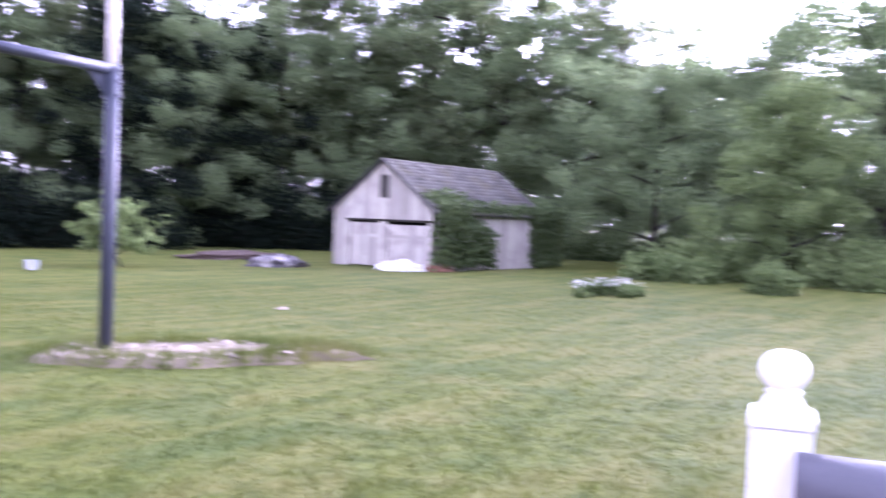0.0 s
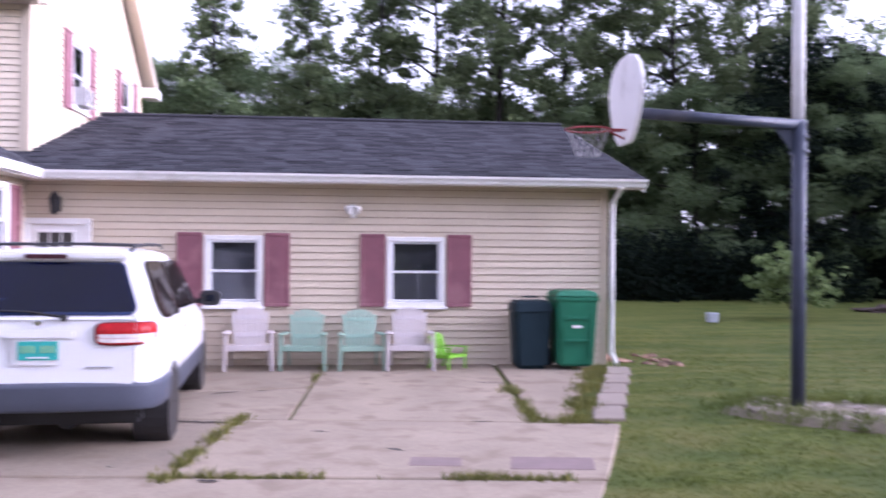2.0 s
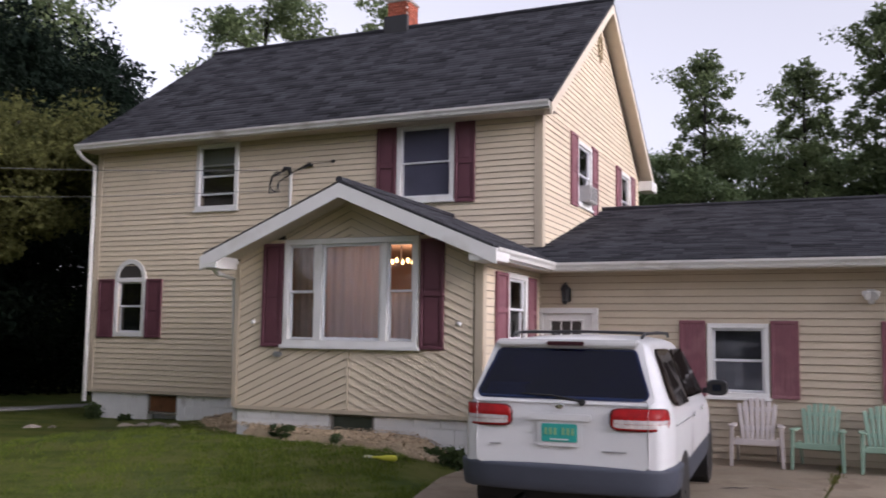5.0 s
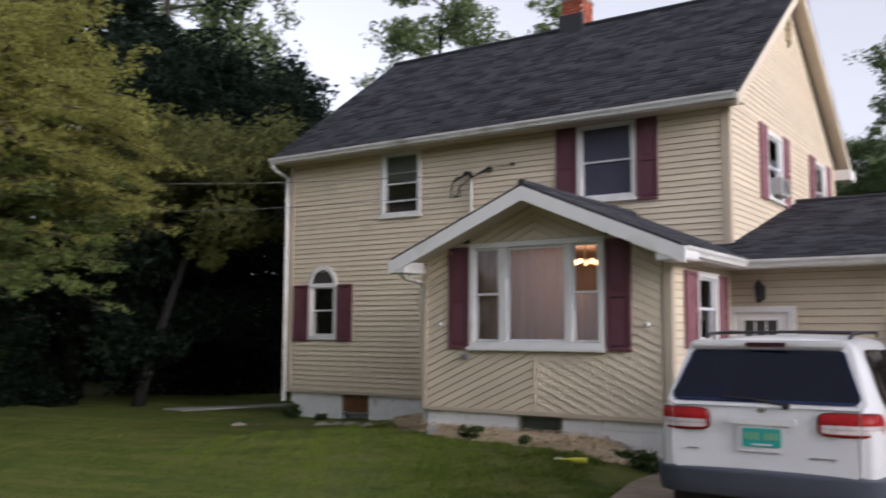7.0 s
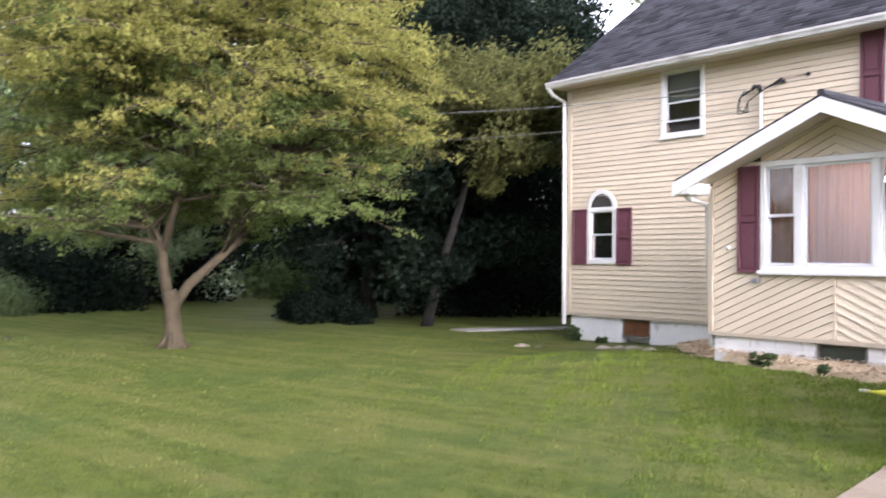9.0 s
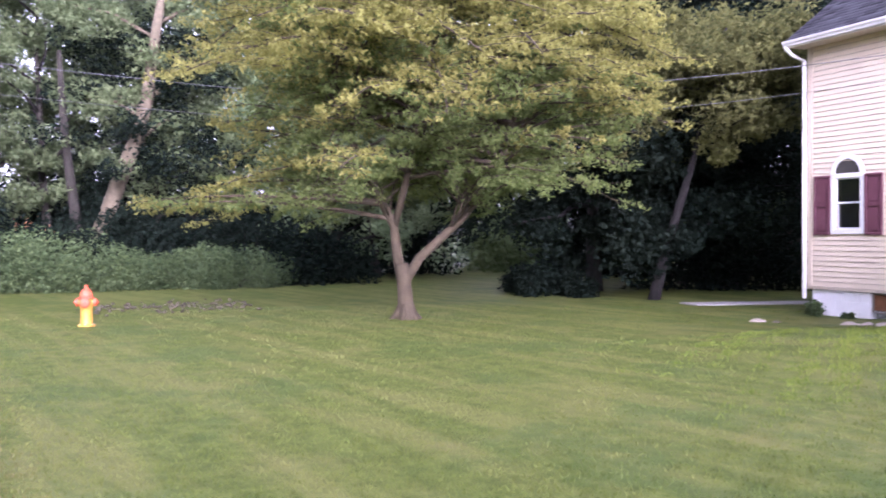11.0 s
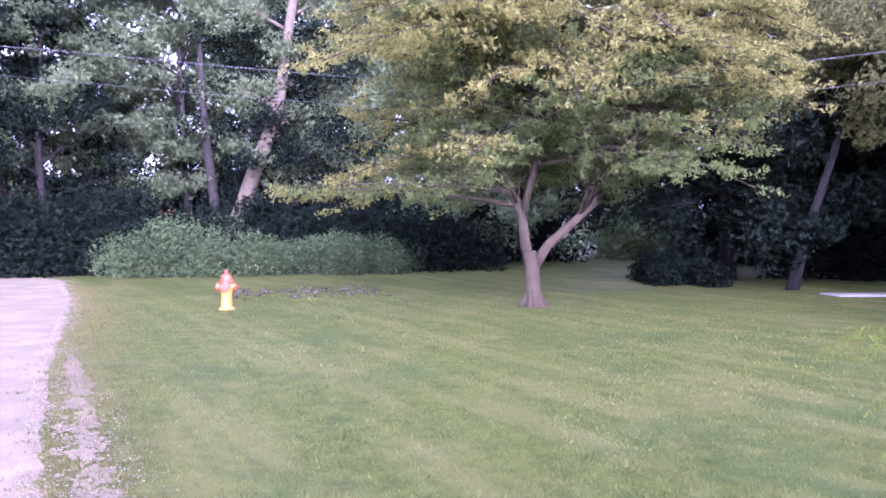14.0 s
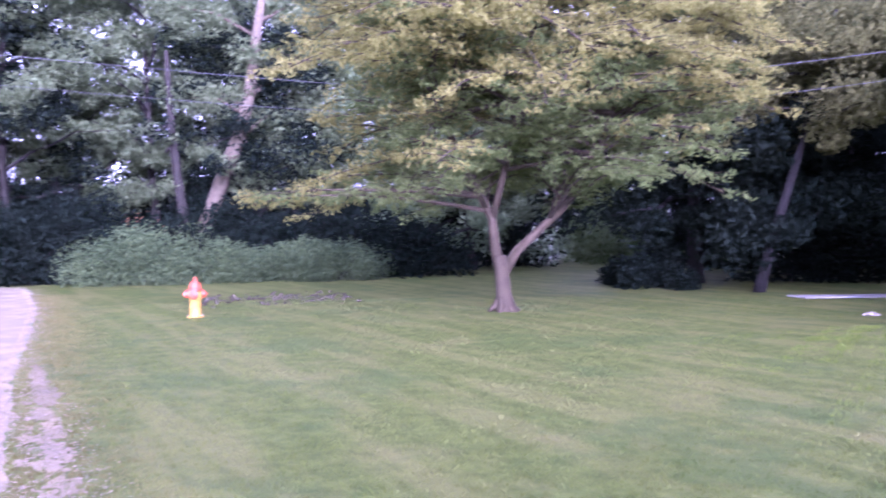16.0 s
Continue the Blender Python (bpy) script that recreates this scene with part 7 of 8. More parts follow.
def leaning_tree():
    t = thing("leaning_tree", "old tree with a pale leaning trunk in the hedge", "tree", (-34.2, 2.0, -0.03))
    bm = bmesh.new()
    tube(bm, [(0.1, -0.2, -0.1), (0.1, 0.1, 1.4), (0.1, 0.45, 2.3), (0.2, 0.9, 3.6), (0.3, 1.45, 5.0), (0.35, 1.85, 6.6), (0.4, 2.15, 8.9), (0.5, 2.6, 11.5)], [0.36, 0.30, 0.28, 0.27, 0.26, 0.22, 0.17, 0.1], 10)
    tips = []
    rng = random.Random(61)
    for k in range(16):
        z = rng.uniform(4.5, 11)
        a = rng.uniform(0, 6.28)
        q = Vector((0.3, 1.0 + 0.15 * z, z))
        e = q + Vector((-abs(math.cos(a)), math.sin(a), 0.35)) * rng.uniform(1.5, 4)
        tube(bm, [q, q.lerp(e, 0.5) + Vector((0, 0, 0.3)), e], [0.08, 0.05, 0.02], 6)
        tips += [tuple(e), tuple(q.lerp(e, 0.6))]
    local("trunk", bm, BARK_PALE, t, "pale leaning trunk", True)
    bm = bmesh.new()
    tube(bm, [(0.0, -0.3, -0.1), (0.0, -0.55, 2.5), (0.0, -0.85, 5.0), (0.0, -1.0, 8.0)], [0.20, 0.18, 0.14, 0.08], 8)
    local("second_trunk", bm, BARK, t, "dark second trunk", True)
    me = leaves("crown", tips, [1.1] * len(tips), 16000, 0.13, 61, 0.7, far=True)
    me.materials.append(LEAF_OAK)
    new("crown", me).parent = t


leaning_tree()
# bush added in place of a sunlit field; lime leaves carry its brightness
shrub("sunlit_bush", "bright green bush added for the sunlit field beyond the gap", (-36.0, 20.0, -0.02), (3.6, 2.0, 3.2), 7000, 0.16, LEAF_LIME, 47, "bush", 22)
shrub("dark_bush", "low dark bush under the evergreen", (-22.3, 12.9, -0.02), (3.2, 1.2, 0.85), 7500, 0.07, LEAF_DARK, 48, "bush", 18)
# dark mass added to block the bright gap behind the evergreen
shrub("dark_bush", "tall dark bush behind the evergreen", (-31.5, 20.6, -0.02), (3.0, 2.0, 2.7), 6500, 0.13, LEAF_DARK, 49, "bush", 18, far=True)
tree("young_tree", "small bright green young tree on the back lawn", (12.5, 24.3, -0.02), 1.75, 0.04, 1.15, 12, 1700, 0.10, 0.28, LEAF_LIME, 71, start=0.3, rise=0.5)

tree("pale_tree", "pale sage-green leafy tree at the wood's edge", (29.6, 12.6, -0.02), 6.0, 0.13, 2.2, 16, 17000, 0.115, 0.75, LEAF_LIME, 72, start=0.12, rise=0.4, far=True)
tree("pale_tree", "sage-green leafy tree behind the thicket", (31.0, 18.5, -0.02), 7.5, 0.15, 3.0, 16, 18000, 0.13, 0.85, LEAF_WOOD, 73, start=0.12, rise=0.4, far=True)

# ---- old shed ----
OLDWOOD = material("weathered_white_boards", (0.37, 0.347, 0.310), 0.9, var=0.18, scale=4, fine=40, bump=0.5, rand=0.5, stain=(0.29, 0.265, 0.245), stain_at=0.58, stain_scale=2)
OLDROOF = material("worn_roofing", (0.095, 0.092, 0.082), 0.95, var=0.25, scale=2, fine=60, bump=0.5, island=0.5, stain=(0.09, 0.085, 0.06), stain_at=0.6)
SW, SL, SH, SP = 4.4, 6.5, 1.98, 3.6
shed = thing("shed", "weathered white wooden shed overgrown with vines", "shed", (20.6, 22.45, -0.02), -83)
for k in range(int(SW / 0.185)):
    x = -SW / 2 + k * 0.185
    u = abs(x + 0.09)
    top = SP - (SP - SH) * u / (SW / 2) - 0.02
    mid_open = (-1.45 < x + 0.09 < -0.12) or (0.18 < x + 0.09 < 1.95)
    low = 1.55 if mid_open else 0.0
    if abs(x + 0.09) < 0.16:
        local("board", boxes([(x + 0.004, x + 0.181, -0.025, 0.0, 0.0, 2.3)], 0.004), OLDWOOD, shed)
        low = 3.05
    if top - low > 0.1:
        local("board", boxes([(x + 0.004, x + 0.181, -0.025, 0.0, low, top)], 0.004), OLDWOOD, shed)
for x0, x1 in ((-1.45, -0.13), (0.2, 1.93)):
    n = int((x1 - x0) / 0.185)
    for k in range(n):
        local("door_board", boxes([(x0 + k * 0.186, x0 + k * 0.186 + 0.18, 0.02, 0.05, 0.05, 1.43 if x0 > 0 else 1.47)], 0.004), OLDWOOD, shed)
    local("door_rail", boxes([(x0, x1, -0.0, 0.02, 1.0, 1.1)], 0.004), OLDWOOD, shed)
local("lintel", boxes([(-1.6, 2.1, -0.05, -0.026, 1.53, 1.60)], 0.005), BARK, shed)
# loft opening drawn as a solid panel with its inner shade as colour
local("loft_opening", boxes([(-0.12, 0.12, -0.02, 0.0, 2.3, 3.05)], 0.004), DARKROOM, shed)
for k in range(int(SL / 0.2)):
    local("board", boxes([(SW / 2 - 0.025, SW / 2, k * 0.2 + 0.004, k * 0.2 + 0.196, 0.0, SH)], 0.004), OLDWOOD, shed)
local("inner_wall", boxes([(-SW / 2, SW / 2 - 0.03, SL - 0.1, SL, 0, SH)]), BARK, shed)
local("inner_wall", boxes([(-SW / 2, -SW / 2 + 0.05, 0.0, SL - 0.1, 0, SH)]), BARK, shed)
rise = (SP - SH) / (SW / 2)
for s in (-1, 1):
    M = shed.matrix_world
    c = M @ Vector((s * (SW / 2 + 0.18), -0.2 if s > 0 else -0.2, SH - 0.18 * rise))
    al = (M.to_3x3() @ Vector((0, 1, 0)))
    up = (M.to_3x3() @ Vector((-s, 0, rise))).normalized()
    roof = roof_slope("roof", shed, c, al, up, SL + 0.4, (SW / 2 + 0.18) * math.hypot(1, rise), OLDROOF, 0.2, 0.5)
vine = leaves("vine", [(SW / 2 + 0.1, 0.1 + 0.28 * k, 0.3 + 0.28 * j) for k in range(11) for j in range(7 - k // 3)] + [(SW / 2 + 0.05, 0.3 + 0.5 * k, SH + 0.05) for k in range(12)]
              + [(SW / 2 - 0.4 + 0.3 * math.sin(k), 0.2 + 0.3 * k, SH + 0.35) for k in range(7)] + [(SW / 2 + 0.2, 5.8 + 0.25 * k, 0.3 + 0.28 * j) for k in range(7) for j in range(7)], 0.33, 6800, 0.12, 81)
vine.materials.append(LEAF_HEDGE)
ob = new("vine", vine)
ob.parent = shed
tagged(ob, "green vine climbing over the wall and roof edge")

# junk by the shed
TARP = material("white_tarp", (0.72, 0.72, 0.72), 0.5, var=0.05)


def heap(name, label, category, at, size, mat, seed, turn=0):
    """A crumpled low heap."""
    bm = bmesh.new()
    bmesh.ops.create_icosphere(bm, subdivisions=4, radius=1)
    for v in bm.verts:
        d = 1 + 0.35 * noise.noise(v.co * 2.1 + Vector((seed, 0, 0))) + 0.15 * noise.noise(v.co * 5 + Vector((0, seed, 0)))
        v.co = Vector((v.co.x * size[0] * d, v.co.y * size[1] * d, max(-0.03, v.co.z * size[2] * d)))
    ob = part(name, bm, mat, None, smooth=True)
    ob.matrix_world = pose(*at, 0, 0, turn)
    return tagged(ob, label, category)


heap("tarpaulin", "crumpled white tarpaulin on the grass by the shed", "tarpaulin", (20.1, 21.0, 0.0), (0.74, 0.40, 0.29), TARP, 1.0, -40)
heap("scrap_heap", "brown scrap timber heap beside the tarpaulin", "scrap", (21.2, 20.4, 0.0), (0.6, 0.35, 0.22), material("scrap_brown", (0.16, 0.08, 0.05), 0.9, var=0.3), 2.0)
heap("covered_machine", "dark covered yard machine with a pale top", "machine", (17.2, 23.6, 0.0), (0.95, 0.5, 0.34), material("dark_cover", (0.05, 0.045, 0.05), 0.7, var=0.3, stain=(0.4, 0.38, 0.38), stain_at=0.62, stain_scale=2.5), 3.0, -20)
heap("dirt_mound", "low reddish mound of dirt behind the machine", "dirt", (18.6, 28.0, 0.0), (2.0, 0.9, 0.24), material("red_dirt", (0.07, 0.05, 0.042), 0.95, var=0.3), 4.0)
pail = thing("white_box", "small dull white plastic box on the back lawn", "box", (9.6, 23.3, 0.0))
bm = bmesh.new()
tapered(bm, 0.25, 0.2, 0.29, 0.24, 0.0, 0.22)
bmesh.ops.bevel(bm, geom=bm.edges[:], offset=0.02, segments=2, affect="EDGES")
BOXPALE = material("dull_pale_plastic", (0.42, 0.45, 0.50), 0.6, var=0.08)
local("body", bm, BOXPALE, pail)
local("lid", boxes([(-0.155, 0.155, -0.13, 0.13, 0.22, 0.25)], 0.012), BOXPALE, pail)
flowers = shrub("flowering_bush", "low leafy bush with white flower heads", (18.6, 12.3, -0.02), (1.35, 0.75, 0.36), 3600, 0.085, LEAF_LIME, 91)
rngf = random.Random(3)
PETAL = material("white_petals", (0.75, 0.75, 0.73), 0.8, var=0.08, island=0.4)
me = leaves("blossom", [(rngf.uniform(-1.0, 1.0), rngf.uniform(-0.5, 0.5), rngf.uniform(0.26, 0.38)) for _ in range(26)], 0.10, 330, 0.032, 92)
me.materials.append(PETAL)
new("blossom", me).parent = flowers
shrub("weed_clump", "tall leafy weed clump at the wood's edge", (23.9, 10.7, -0.02), (0.6, 0.55, 0.95), 1900, 0.11, LEAF_LIME, 93)
shrub("thicket", "tangled green thicket below the wood", (27.5, 15.0, -0.02), (3.2, 2.2, 1.3), 9000, 0.12, LEAF_LIME, 94, lumps=30)
shrub("thicket", "tangled green thicket below the wood", (30.5, 10.5, -0.02), (3.0, 3.0, 1.6), 9000, 0.13, LEAF_LIME, 95, lumps=30)
shrub("edge_bush", "slim dark green bush beside the mailbox", (2.75, 0.75, -0.02), (0.28, 0.28, 1.25), 900, 0.05, LEAF_DARK, 96, lumps=8)

# ---- stone bed at the hoop ----
rng = random.Random(14)
ROCK = material("bed_rock", (0.29, 0.25, 0.205), 0.9, var=0.2, scale=6, bump=0.5, rand=0.7)
stone_bed = thing("stone_bed", "ragged grassy bed edged with pale stones round the post", "garden bed", (5.9, 9.2, 0), kind="structure")
bm = bmesh.new()
SOIL = material("bed_soil", (0.150, 0.128, 0.085), 0.95, var=0.35, scale=3, bump=0.6)
ring = []
for k in range(40):
    a = 2 * math.pi * k / 40
    r = 1 + 0.3 * noise.noise((math.cos(a) * 2.5, math.sin(a) * 2.5, 3)) + 0.15 * noise.noise((math.cos(a) * 7, math.sin(a) * 7, 8))
    x, y = 1.95 * r * math.cos(a), 0.85 * r * math.sin(a)
    ca, sa = math.cos(-0.52), math.sin(-0.52)
    ring.append((5.8 + x * ca - y * sa, 9.42 + x * sa + y * ca))
c0 = bm.verts.new((5.8, 9.42, 0.08))
inner = [bm.verts.new((5.8 + 0.84 * (x - 5.8), 9.42 + 0.84 * (y - 9.42), 0.075 + 0.03 * noise.noise((x, y, 0)))) for x, y in ring]
outer = [bm.verts.new((x, y, -0.03)) for x, y in ring]
for k in range(40):
    j = (k + 1) % 40
    bm.faces.new((c0, inner[k], inner[j]))
    bm.faces.new((inner[k], outer[k], outer[j], inner[j]))
part("soil", bm, SOIL, stone_bed)


def rock_mesh(seed):
    bm = bmesh.new()
    bmesh.ops.create_icosphere(bm, subdivisions=2, radius=1)
    for v in bm.verts:
        v.co *= 1 + 0.5 * noise.noise(v.co * 1.3 + Vector((seed * 7.1, 0, 0)))
        v.co.z *= 0.55
    me = bpy.data.meshes.new("stone")
    bm.to_mesh(me)
    bm.free()
    me.materials.append(ROCK)
    return me


ROCKS = [rock_mesh(k) for k in range(5)]


def stone(x, y, z, s, parent):
    ob = new("stone", rng.choice(ROCKS))
    ob.parent = parent
    if parent:
        ob.matrix_parent_inverse = parent.matrix_world.inverted()
    ob.matrix_basis = Matrix.Translation((x, y, z)) @ pose(0, 0, 0, rng.uniform(-20, 20), rng.uniform(-20, 20), rng.uniform(0, 360)) @ Matrix.Diagonal((s, s * rng.uniform(0.7, 1.2), s, 1))
    return ob


for x, y in ring[::1]:
    for k in range(2):
        f = rng.uniform(0.72, 0.98)
        if rng.random() < 0.3:
            stone(5.8 + f * (x - 5.8), 9.42 + f * (y - 9.42), 0.03, rng.uniform(0.03, 0.075), stone_bed)
for k in range(120):
    a, f = rng.uniform(0, 6.28), math.sqrt(rng.random()) * 0.85
    x, y = ring[int(a / 6.284 * 40)]
    x, y = 5.8 + f * (x - 5.8), 9.42 + f * (y - 9.42)
    if rng.random() < (0.85 if x < 5.7 else 0.5 if x < 6.6 else 0.12):
        stone(x, y, 0.07, rng.uniform(0.03, 0.085), stone_bed)
rocks_corner = thing("edging_stones", "small brown stones and bare earth along the wing's end wall", "stones", (4.6, 14.6, 0), kind="structure")
BROWN_ROCK = material("brown_rock", (0.17, 0.105, 0.07), 0.9, var=0.25, scale=6, bump=0.5, rand=0.7)
pale_rocks = ROCKS
ROCKS = [me.copy() for me in pale_rocks]
for me in ROCKS:
    me.materials[0] = BROWN_ROCK
bm = bmesh.new()
rim_ = [(4.65 + (0.75 + 0.15 * noise.noise((k * 0.7, 0, 0))) * math.cos(k * 0.3927), 14.6 + (1.0 + 0.2 * noise.noise((0, k * 0.7, 0))) * math.sin(k * 0.3927)) for k in range(16)]
top = bm.verts.new((4.65, 14.6, 0.03))
low = [bm.verts.new((x, y, -0.025)) for x, y in rim_]
for k in range(16):
    bm.faces.new((top, low[k], low[(k + 1) % 16]))
part("bare_earth", bm, BROWN_ROCK, rocks_corner)
for k in range(26):
    stone(rng.uniform(4.15, 5.2), rng.uniform(13.75, 15.3), 0.03, rng.uniform(0.05, 0.13), rocks_corner)
ROCKS = pale_rocks
lawn_stones = thing("lawn_stones", "flat pale stones lying in the side lawn", "stones", (-13, 13, 0), kind="structure")
for x, y, s in ((-12.3, 13.6, 0.20), (-12.05, 13.7, 0.13), (-13.75, 12.7, 0.15), (-13.4, 12.85, 0.11), (-11.0, 13.0, 0.14), (-11.4, 13.3, 0.2), (-10.4, 12.6, 0.12), (9.8, 13.2, 0.09), (-10.2, 12.2, 0.1)):
    stone(x, y, float(ground_height(x, y)) - 0.3 * s, s, lawn_stones)
walkway = part("side_path", slab_mesh([(-17.9, 14.2), (-17.2, 14.15), (-16.4, 17.0), (-16.9, 17.3)], -0.1, 0.015), material("pale_path", (0.27, 0.255, 0.24), 0.9, var=0.12), None)
tagged(walkway, "pale concrete strip beside the house", "path", kind="structure")

# dug earth behind the hydrant
pebbles("dug_earth", [(-22.3 + rng.gauss(0, 0.9), 3.2 + rng.uniform(-2.2, 1.7), rng.uniform(0.02, 0.06)) for _ in range(210)], material("clods", (0.060, 0.052, 0.030), 0.95, var=0.3, island=0.5), "scattered grey-brown earth clods in the grass", "earth", 8)

# ---- hydrant ----
HYELLOW = material("hydrant_yellow", (0.52, 0.27, 0.04), 0.45, var=0.12, stain=(0.45, 0.22, 0.04), stain_at=0.62, stain_scale=9)
HRED = material("hydrant_red", (0.48, 0.075, 0.03), 0.45, var=0.12, stain=(0.50, 0.15, 0.05), stain_at=0.62, stain_scale=12)
hyd = thing("fire_hydrant", "yellow fire hydrant with a red bonnet and caps on the grass", "fire hydrant", (-18.53, 1.04, -0.02), -14)
hyd.scale = (0.9, 0.9, 0.92)
bpy.context.view_layer.update()
bm = bmesh.new()
lathe(bm, [(0.175, 0.0), (0.175, 0.03), (0.125, 0.035), (0.118, 0.08), (0.112, 0.34), (0.125, 0.37), (0.135, 0.42), (0.135, 0.54), (0.12, 0.56)], 24)
local("barrel", bm, HYELLOW, hyd, smooth=True)
bm = bmesh.new()
lathe(bm, [(0.150, 0.555), (0.155, 0.565), (0.150, 0.595), (0.130, 0.60), (0.124, 0.66), (0.098, 0.725), (0.056, 0.755), (0.038, 0.76), (0.034, 0.835), (0.016, 0.84)], 24)
local("bonnet", bm, HRED, hyd, "red bonnet", True)
for ax, sg, r, ln in (("y", -1, 0.068, 0.20), ("y", 1, 0.068, 0.20), ("x", 1, 0.085, 0.20)):
    bm = bmesh.new()
    lathe(bm, [(r, sg * 0.06), (r, sg * (ln - 0.05)), (r * 0.4, sg * (ln - 0.045))], 16, (0, 0, 0.485), ax)
    noz = local("nozzle", bm, HYELLOW, hyd, smooth=True)
    bm = bmesh.new()
    lathe(bm, [(r * 1.2, sg * (ln - 0.06)), (r * 1.25, sg * ln), (r * 1.0, sg * (ln + 0.015)), (r * 0.35, sg * (ln + 0.02)), (r * 0.35, sg * (ln + 0.05)), (0.002, sg * (ln + 0.05))], 14, (0, 0, 0.485), ax)
    local("cap", bm, HRED, noz, "red cap")
for k in range(6):
    bm = bmesh.new()
    a = k * math.pi / 3
    lathe(bm, [(0.016, 0.03), (0.016, 0.05), (0.004, 0.052)], 6, (0.150 * math.cos(a), 0.150 * math.sin(a), 0))
    local("bolt", bm, GALV, hyd)

# ---- toys on the lawn ----
BAT = 0.62
bat = thing("toy_bat", "yellow plastic toy bat on the grass", "toy", (-5.35, 10.35, float(ground_height(-5.35, 10.35))), 8)
bm = bmesh.new()
lathe(bm, [(0.01, -0.34 * BAT), (0.018, -0.33 * BAT), (0.014, -0.1 * BAT), (0.035, 0.1 * BAT), (0.038, 0.28 * BAT), (0.02, 0.32 * BAT)], 12, (0, 0, 0.035), "x")
local("body", bm, material("yellow_plastic", (0.62, 0.60, 0.05), 0.4), bat, smooth=True)
local("grip", boxes([(-0.36 * BAT, -0.16 * BAT, -0.02, 0.02, 0.018, 0.055)], 0.012), TARP, bat)
part("scrap_paper", boxes([(-5.2, -4.9, 11.0, 11.09, 0.06, 0.09)], 0.008), TARP, None)
tagged(bpy.data.objects["scrap_paper"], "pale flattened scrap lying on the grass", "litter")

# ---- wires ----
wires = []
WIRE = material("wire", (0.12, 0.12, 0.125), 0.6)
for k, (dz, r) in enumerate(((0.0, 0.0075), (-0.55, 0.005))):
    P = [(-9.95, YM - 0.18, 4.82 + dz * 0.7), (-14.8, 12.2, 4.75 + dz), (-20.2, 7.2, 4.78 + dz * 1.1), (-31.3, -5.3, 7.1 + dz * 1.6), (-44, -19, 9.6 + dz)]
    pts = []
    for i in range(len(P) - 1):
        p0, p1, p2, p3 = [Vector(P[max(0, min(len(P) - 1, i + o))]) for o in (-1, 0, 1, 2)]
        for j in range(10):
            u = j / 10
            pts.append(0.5 * ((2 * p1) + (p2 - p0) * u + (2 * p0 - 5 * p1 + 4 * p2 - p3) * u * u + (3 * p1 - p0 - 3 * p2 + p3) * u ** 3))
    pts.append(Vector(P[-1]))
    bm = bmesh.new()
    tube(bm, pts, [r] * len(pts), 5)
    tagged(part("service_wire", bm, WIRE, None), "thin overhead service wire to the house", "wire", "overhead wires")
bm = bmesh.new()
tube(bm, [(-44, -19, -0.5), (-44, -19, 10.5)], [0.16, 0.12], 12)
tagged(part("utility_pole", bm, BARK, None), "wooden utility pole at the lane", "pole")

# ---- foundation plants ----
for x, y, s, seed in ((-4.8, 11.25, 0.28, 1), (-5.1, 11.3, 0.15, 2), (-7.35, 11.3, 0.16, 3), (-7.6, 11.35, 0.12, 4), (-14.2, 14.65, 0.35, 5), (-13.3, 14.6, 0.16, 6), (-10.2, 14.7, 0.2, 7), (-6.5, 11.2, 0.12, 8), (-9.4, 14.5, 0.2, 9)):
    z = bed_height(x, y) - 0.02 if x > -9 else 0.02
    shrub("foundation_weed", "dark leafy weed at the foot of the foundation", (x, y, z - 0.03), (s * 0.8, s * 0.6, s * 1.0), int(200 + s * 700), 0.05, LEAF_HEDGE, 100 + seed, "plant", 5, "weeds at the foundation")


# ---- grass ----
GRASS = grass_material("grass_blade")
LIT_TUFT = leaf_material("lit_tuft_blade", (0.085, 0.135, 0.020), (0.215, 0.262, 0.050), 0.35, 0.5, 0.1)


def blades(name, pts, height, width, seed, mat, label, category="grass"):
    r = np.random.RandomState(seed)
    p = np.asarray(pts, float)
    n = len(p)
    clump = sum(np.sin(p[:, 0] * kx + p[:, 1] * ky + ph) for kx, ky, ph in ((9.1, 4.7, 0.3), (-5.3, 11.9, 1.7), (15.7, -8.9, 4.1), (-17.9, -13.3, 2.2), (2.9, 3.7, 5.0), (-23.0, 19.0, 0.9)))
    h = height * r.uniform(0.5, 1.3, n) * np.clip(1.0 + 0.15 * clump, 0.5, 1.6)
    a = r.rand(n) * 6.283
    lean = r.uniform(0.1, 0.9, n) * h
    b = r.rand(n) * 6.283
    w = width * r.uniform(0.6, 1.3, n)
    base = np.zeros((n, 3))
    base[:, :p.shape[1]] = p
    if p.shape[1] < 3:
        base[:, 2] = -0.022 + ground_height(p[:, 0], p[:, 1])
    side = np.stack([np.cos(a) * w / 2, np.sin(a) * w / 2, 0 * w], 1)
    tip = base + np.stack([np.cos(b) * lean, np.sin(b) * lean, h], 1)
    v = np.stack([base - side, base + side, tip], 1).reshape(-1, 3)
    me = mesh_from_arrays(name, v, np.arange(3 * n).reshape(-1, 3))
    me.materials.append(mat)
    return tagged(new(name, me), label, category, kind="stuff")


r = np.random.RandomState(2)
# blades thin out with distance from where people walk
n = 520000
az = r.uniform(radians(-78), radians(104), n)
dist = 3.2 * (22 / 3.2) ** (r.rand(n) ** 0.8)
gx, gy = -np.sin(az) * dist, np.cos(az) * dist
ok = np.ones(n, bool)


def inside_many(x, y, poly):
    odd = np.zeros(len(x), bool)
    for (a, b), (c, d) in zip(poly, poly[1:] + poly[:1]):
        hit = ((b > y) != (d > y)) & (x < a + (y - b) / ((d - b) or 1e-9) * (c - a))
        odd ^= hit
    return odd


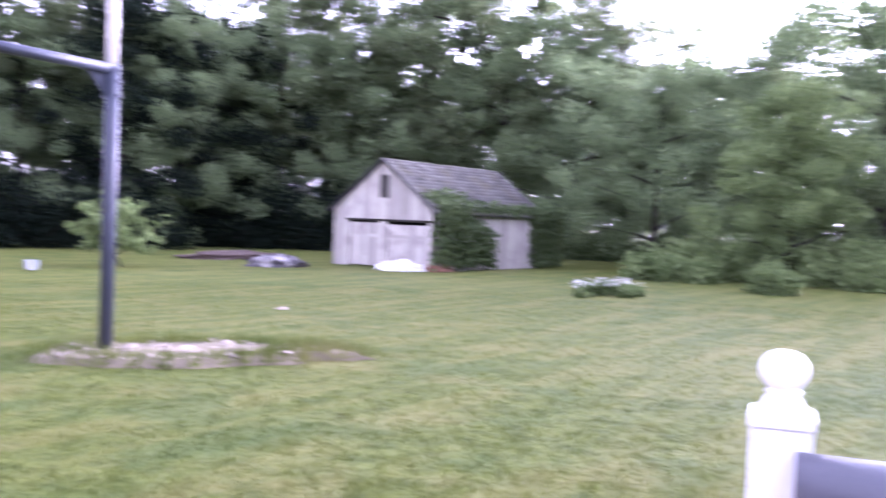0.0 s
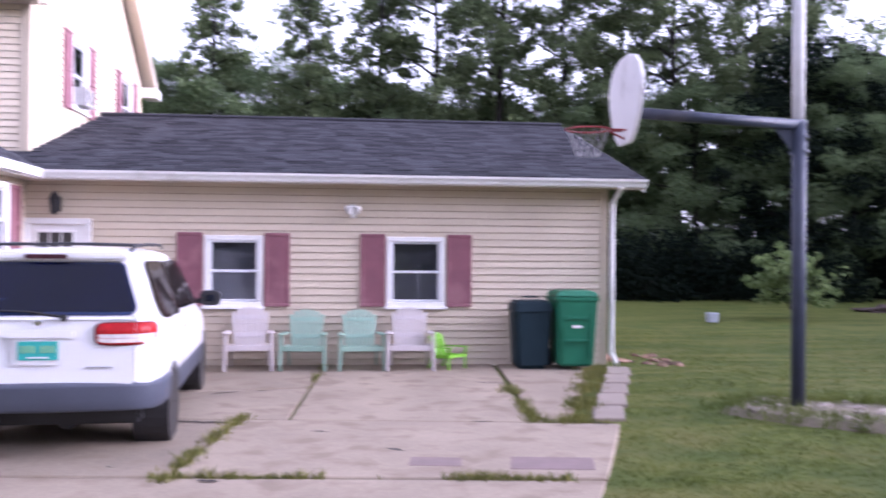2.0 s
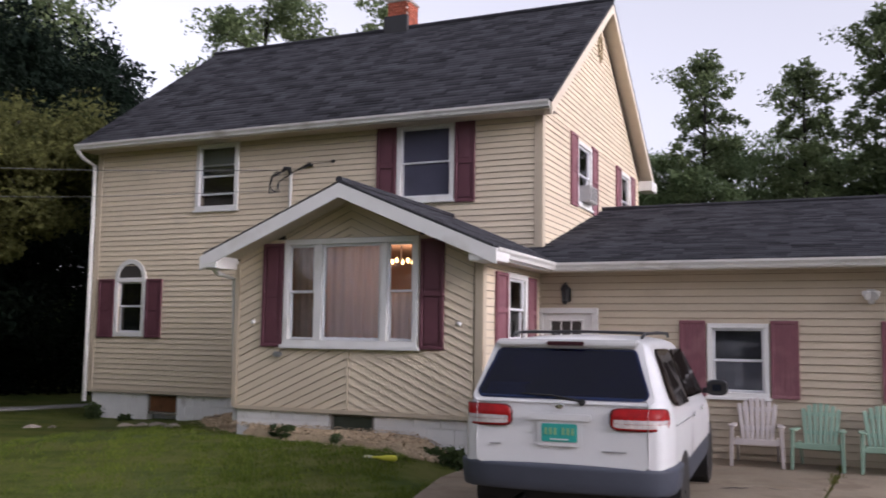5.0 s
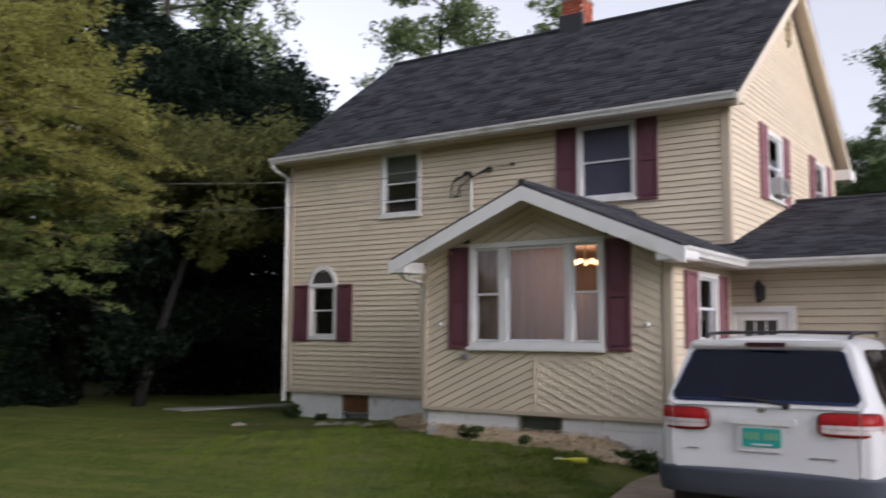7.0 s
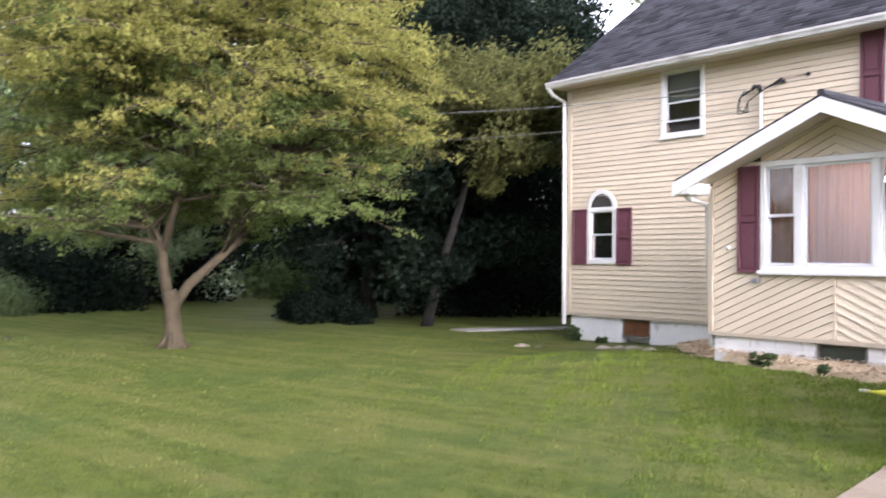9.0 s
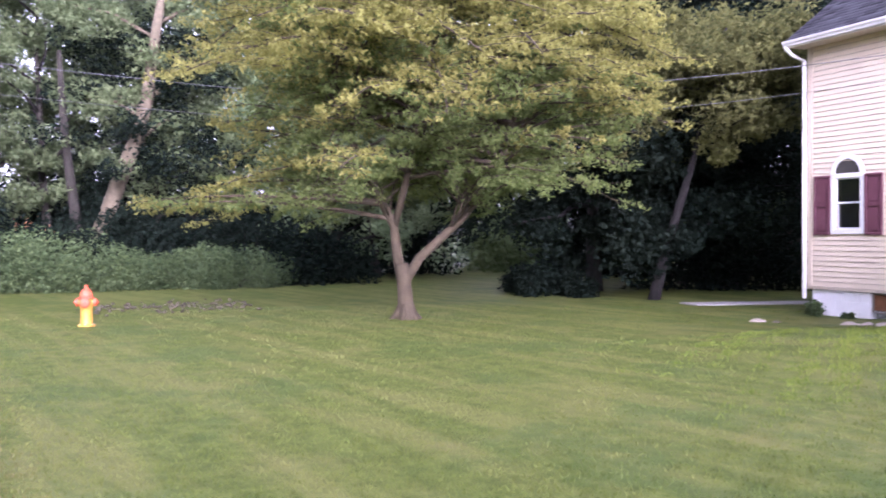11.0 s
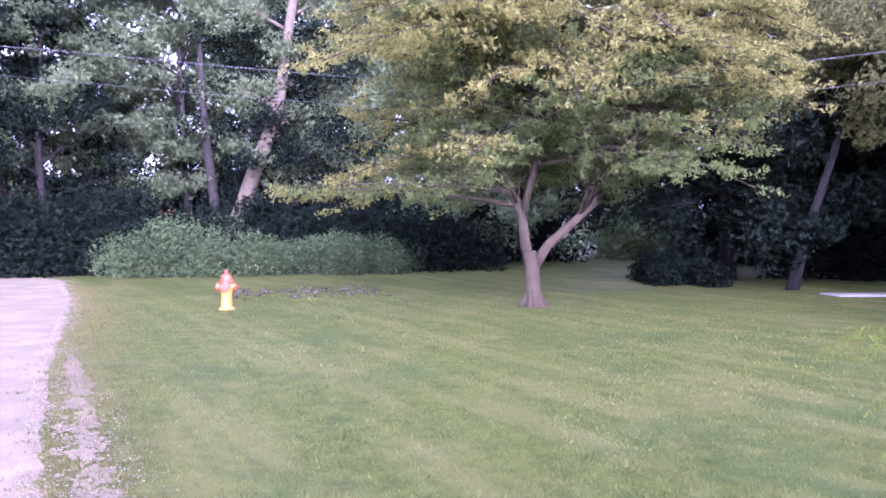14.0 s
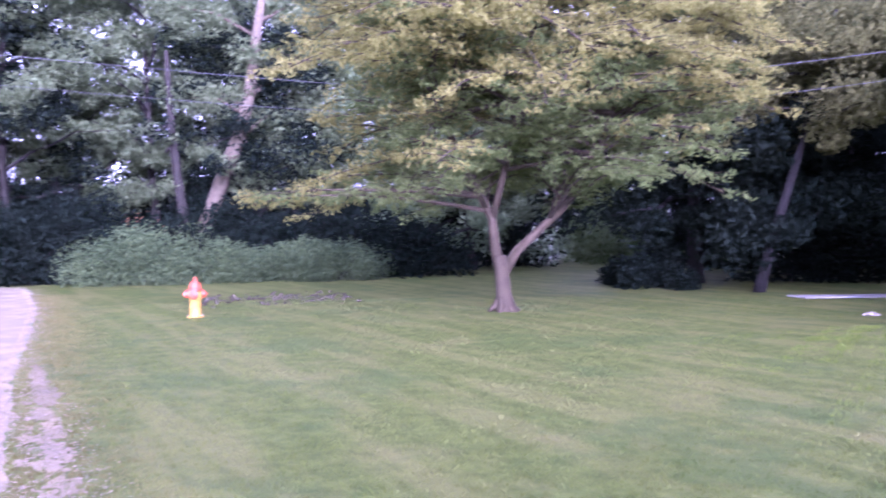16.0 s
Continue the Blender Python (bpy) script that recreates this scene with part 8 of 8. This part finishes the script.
ok &= ~inside_many(gx, gy, OUT) & ~inside_many(gx, gy, BED)
ok &= ~((gx > -14.7) & (gx < 4.2) & (gy > 13.9)) & ~((gx > -8.5) & (gx < -4.5) & (gy > 11.5))
lane = lane_edge(gx)
off = gy - lane
clod = np.sin(gx * 13.0 + gy * 7.0) + np.sin(gx * -6.1 + gy * 17.0 + 1.3) + np.sin(gx * 23.0 - gy * 29.0)
bare = np.where(off < 0, np.where(clod > 1.1, 0.55 + 1.4 * off, 0.03), np.where(off < 0.17, 0.55, np.where((off < 0.45) & (gx > -12.9), 0.34 + 0.12 * clod, np.clip(0.5 + (off - 0.45), 0, 1))))
keep = (r.rand(n) < bare) & (off > -0.5)
ok &= keep
ok &= ~((((gx - 5.8) / 1.5) ** 2 + ((gy - 9.42) / 0.8) ** 2 < 1) & (r.rand(n) < 0.1))
gp = np.stack([gx, gy], 1)[ok]
blades("lawn_grass", gp, 0.027, 0.012, 5, GRASS, "short mown grass blades of the lawn")
# thicker tufts before the house; brighter blades stand in for light near the drive
tx, ty = -3.0 - 9.0 * r.rand(220000) ** 1.4, r.uniform(4.6, 12.4, 220000)
tuft = np.sin(tx * 3.1 + ty * 1.7) + np.sin(tx * -4.3 + ty * 5.9 + 2.0) + np.sin(tx * 9.7 + ty * 8.3 + 1.0) + np.sin(tx * 17.0 - ty * 13.0)
tk = (tuft + r.normal(size=220000) * 1.3 > 0.3 + 0.35 * (-6.0 - tx) + 1.3 * np.maximum(0, 9.0 - ty)) & ~inside_many(tx, ty, OUT) & ~inside_many(tx, ty, BED) & ~((tx > -8.5) & (tx < -4.5) & (ty > 11.5))
blades("lawn_tufts", np.stack([tx, ty], 1)[tk], 0.050, 0.013, 6, LIT_TUFT, "thicker tufts coloured brighter for the lighter lawn by the drive")
# dry straw-coloured turf along the lane
STRAW = leaf_material("straw_grass", (0.105, 0.100, 0.030), (0.200, 0.184, 0.064), 0.3, 0.25)
FLECK = leaf_material("dull_weed", (0.09, 0.08, 0.035), (0.17, 0.155, 0.07), 0.3, 0.3)
vx = -4.3 - 22 * r.rand(26000) ** 1.5
vo = np.abs(r.normal(0.32, 0.34, 26000))
vk = r.rand(26000) < np.where((vo > 0.18) & (vo < 0.42) & (vx > -12.9), 0.5, 1)
blades("verge_grass", np.stack([vx, lane_edge(vx) + vo], 1)[vk], 0.03, 0.012, 25, STRAW, "dry straw-coloured grass beside the lane")
# flecks of weed in the edge of the lane
fleck = []
for k in range(420):
    cx = -4.2 - 9 * r.rand() ** 1.5
    cy = float(lane_edge(cx)) - 0.04 - 0.75 * r.rand() ** 1.7
    for _ in range(r.randint(5, 16)):
        fleck.append((cx + r.normal() * 0.045, cy + r.normal() * 0.016))
blades("lane_weeds", fleck, 0.022, 0.011, 27, FLECK, "small dull weeds sprouting in the gravel", "weeds")
# longer grass in and round the stone bed
fr = []
for k in range(6500):
    x, y = ring[r.randint(0, 40)]
    f = r.uniform(0.35, 1.08) ** 0.6
    if x < 5.9 and r.rand() < 0.45:
        continue
    fr.append((5.8 + f * (x - 5.8) + r.normal() * 0.06, 9.42 + f * (y - 9.42) + r.normal() * 0.06, 0.02 if f > 0.9 else 0.07))
blades("bed_grass", fr, 0.10, 0.013, 15, GRASS, "longer unmown grass round the stone bed")
# weeds in the joints
WEED = leaf_material("joint_weed", (0.065, 0.08, 0.018), (0.225, 0.215, 0.055), 0.3)
wp = []
rng = random.Random(6)
for line, lo, hi, w, k in ((V1, 0.1, 1.0, 0.05, 500), (V2, 0.55, 1.0, 0.03, 150), (V3, 0.08, 0.62, 0.06, 520), (V4, 0.05, 0.98, 0.10, 1500), (A, 0.34, 0.40, 0.04, 60), (B, 0.42, 0.56, 0.03, 220), (B, 0.60, 0.74, 0.04, 380), (A, 0.74, 0.83, 0.03, 120)):
    (ax, ay), (bx, by) = line
    for _ in range(int(k * 2.2)):
        u = rng.uniform(lo, hi)
        if noise.noise((u * 9, k, 0)) < -0.1:
            continue
        wp.append((ax + (bx - ax) * u + rng.gauss(0, w), ay + (by - ay) * u + rng.gauss(0, w), 0.0))
        wp[-1] = (*wp[-1][:2], float(drive_rise(*wp[-1][:2])))
blades("joint_weeds", wp, 0.065, 0.016, 9, WEED, "weeds growing in the slab joints", "weeds")
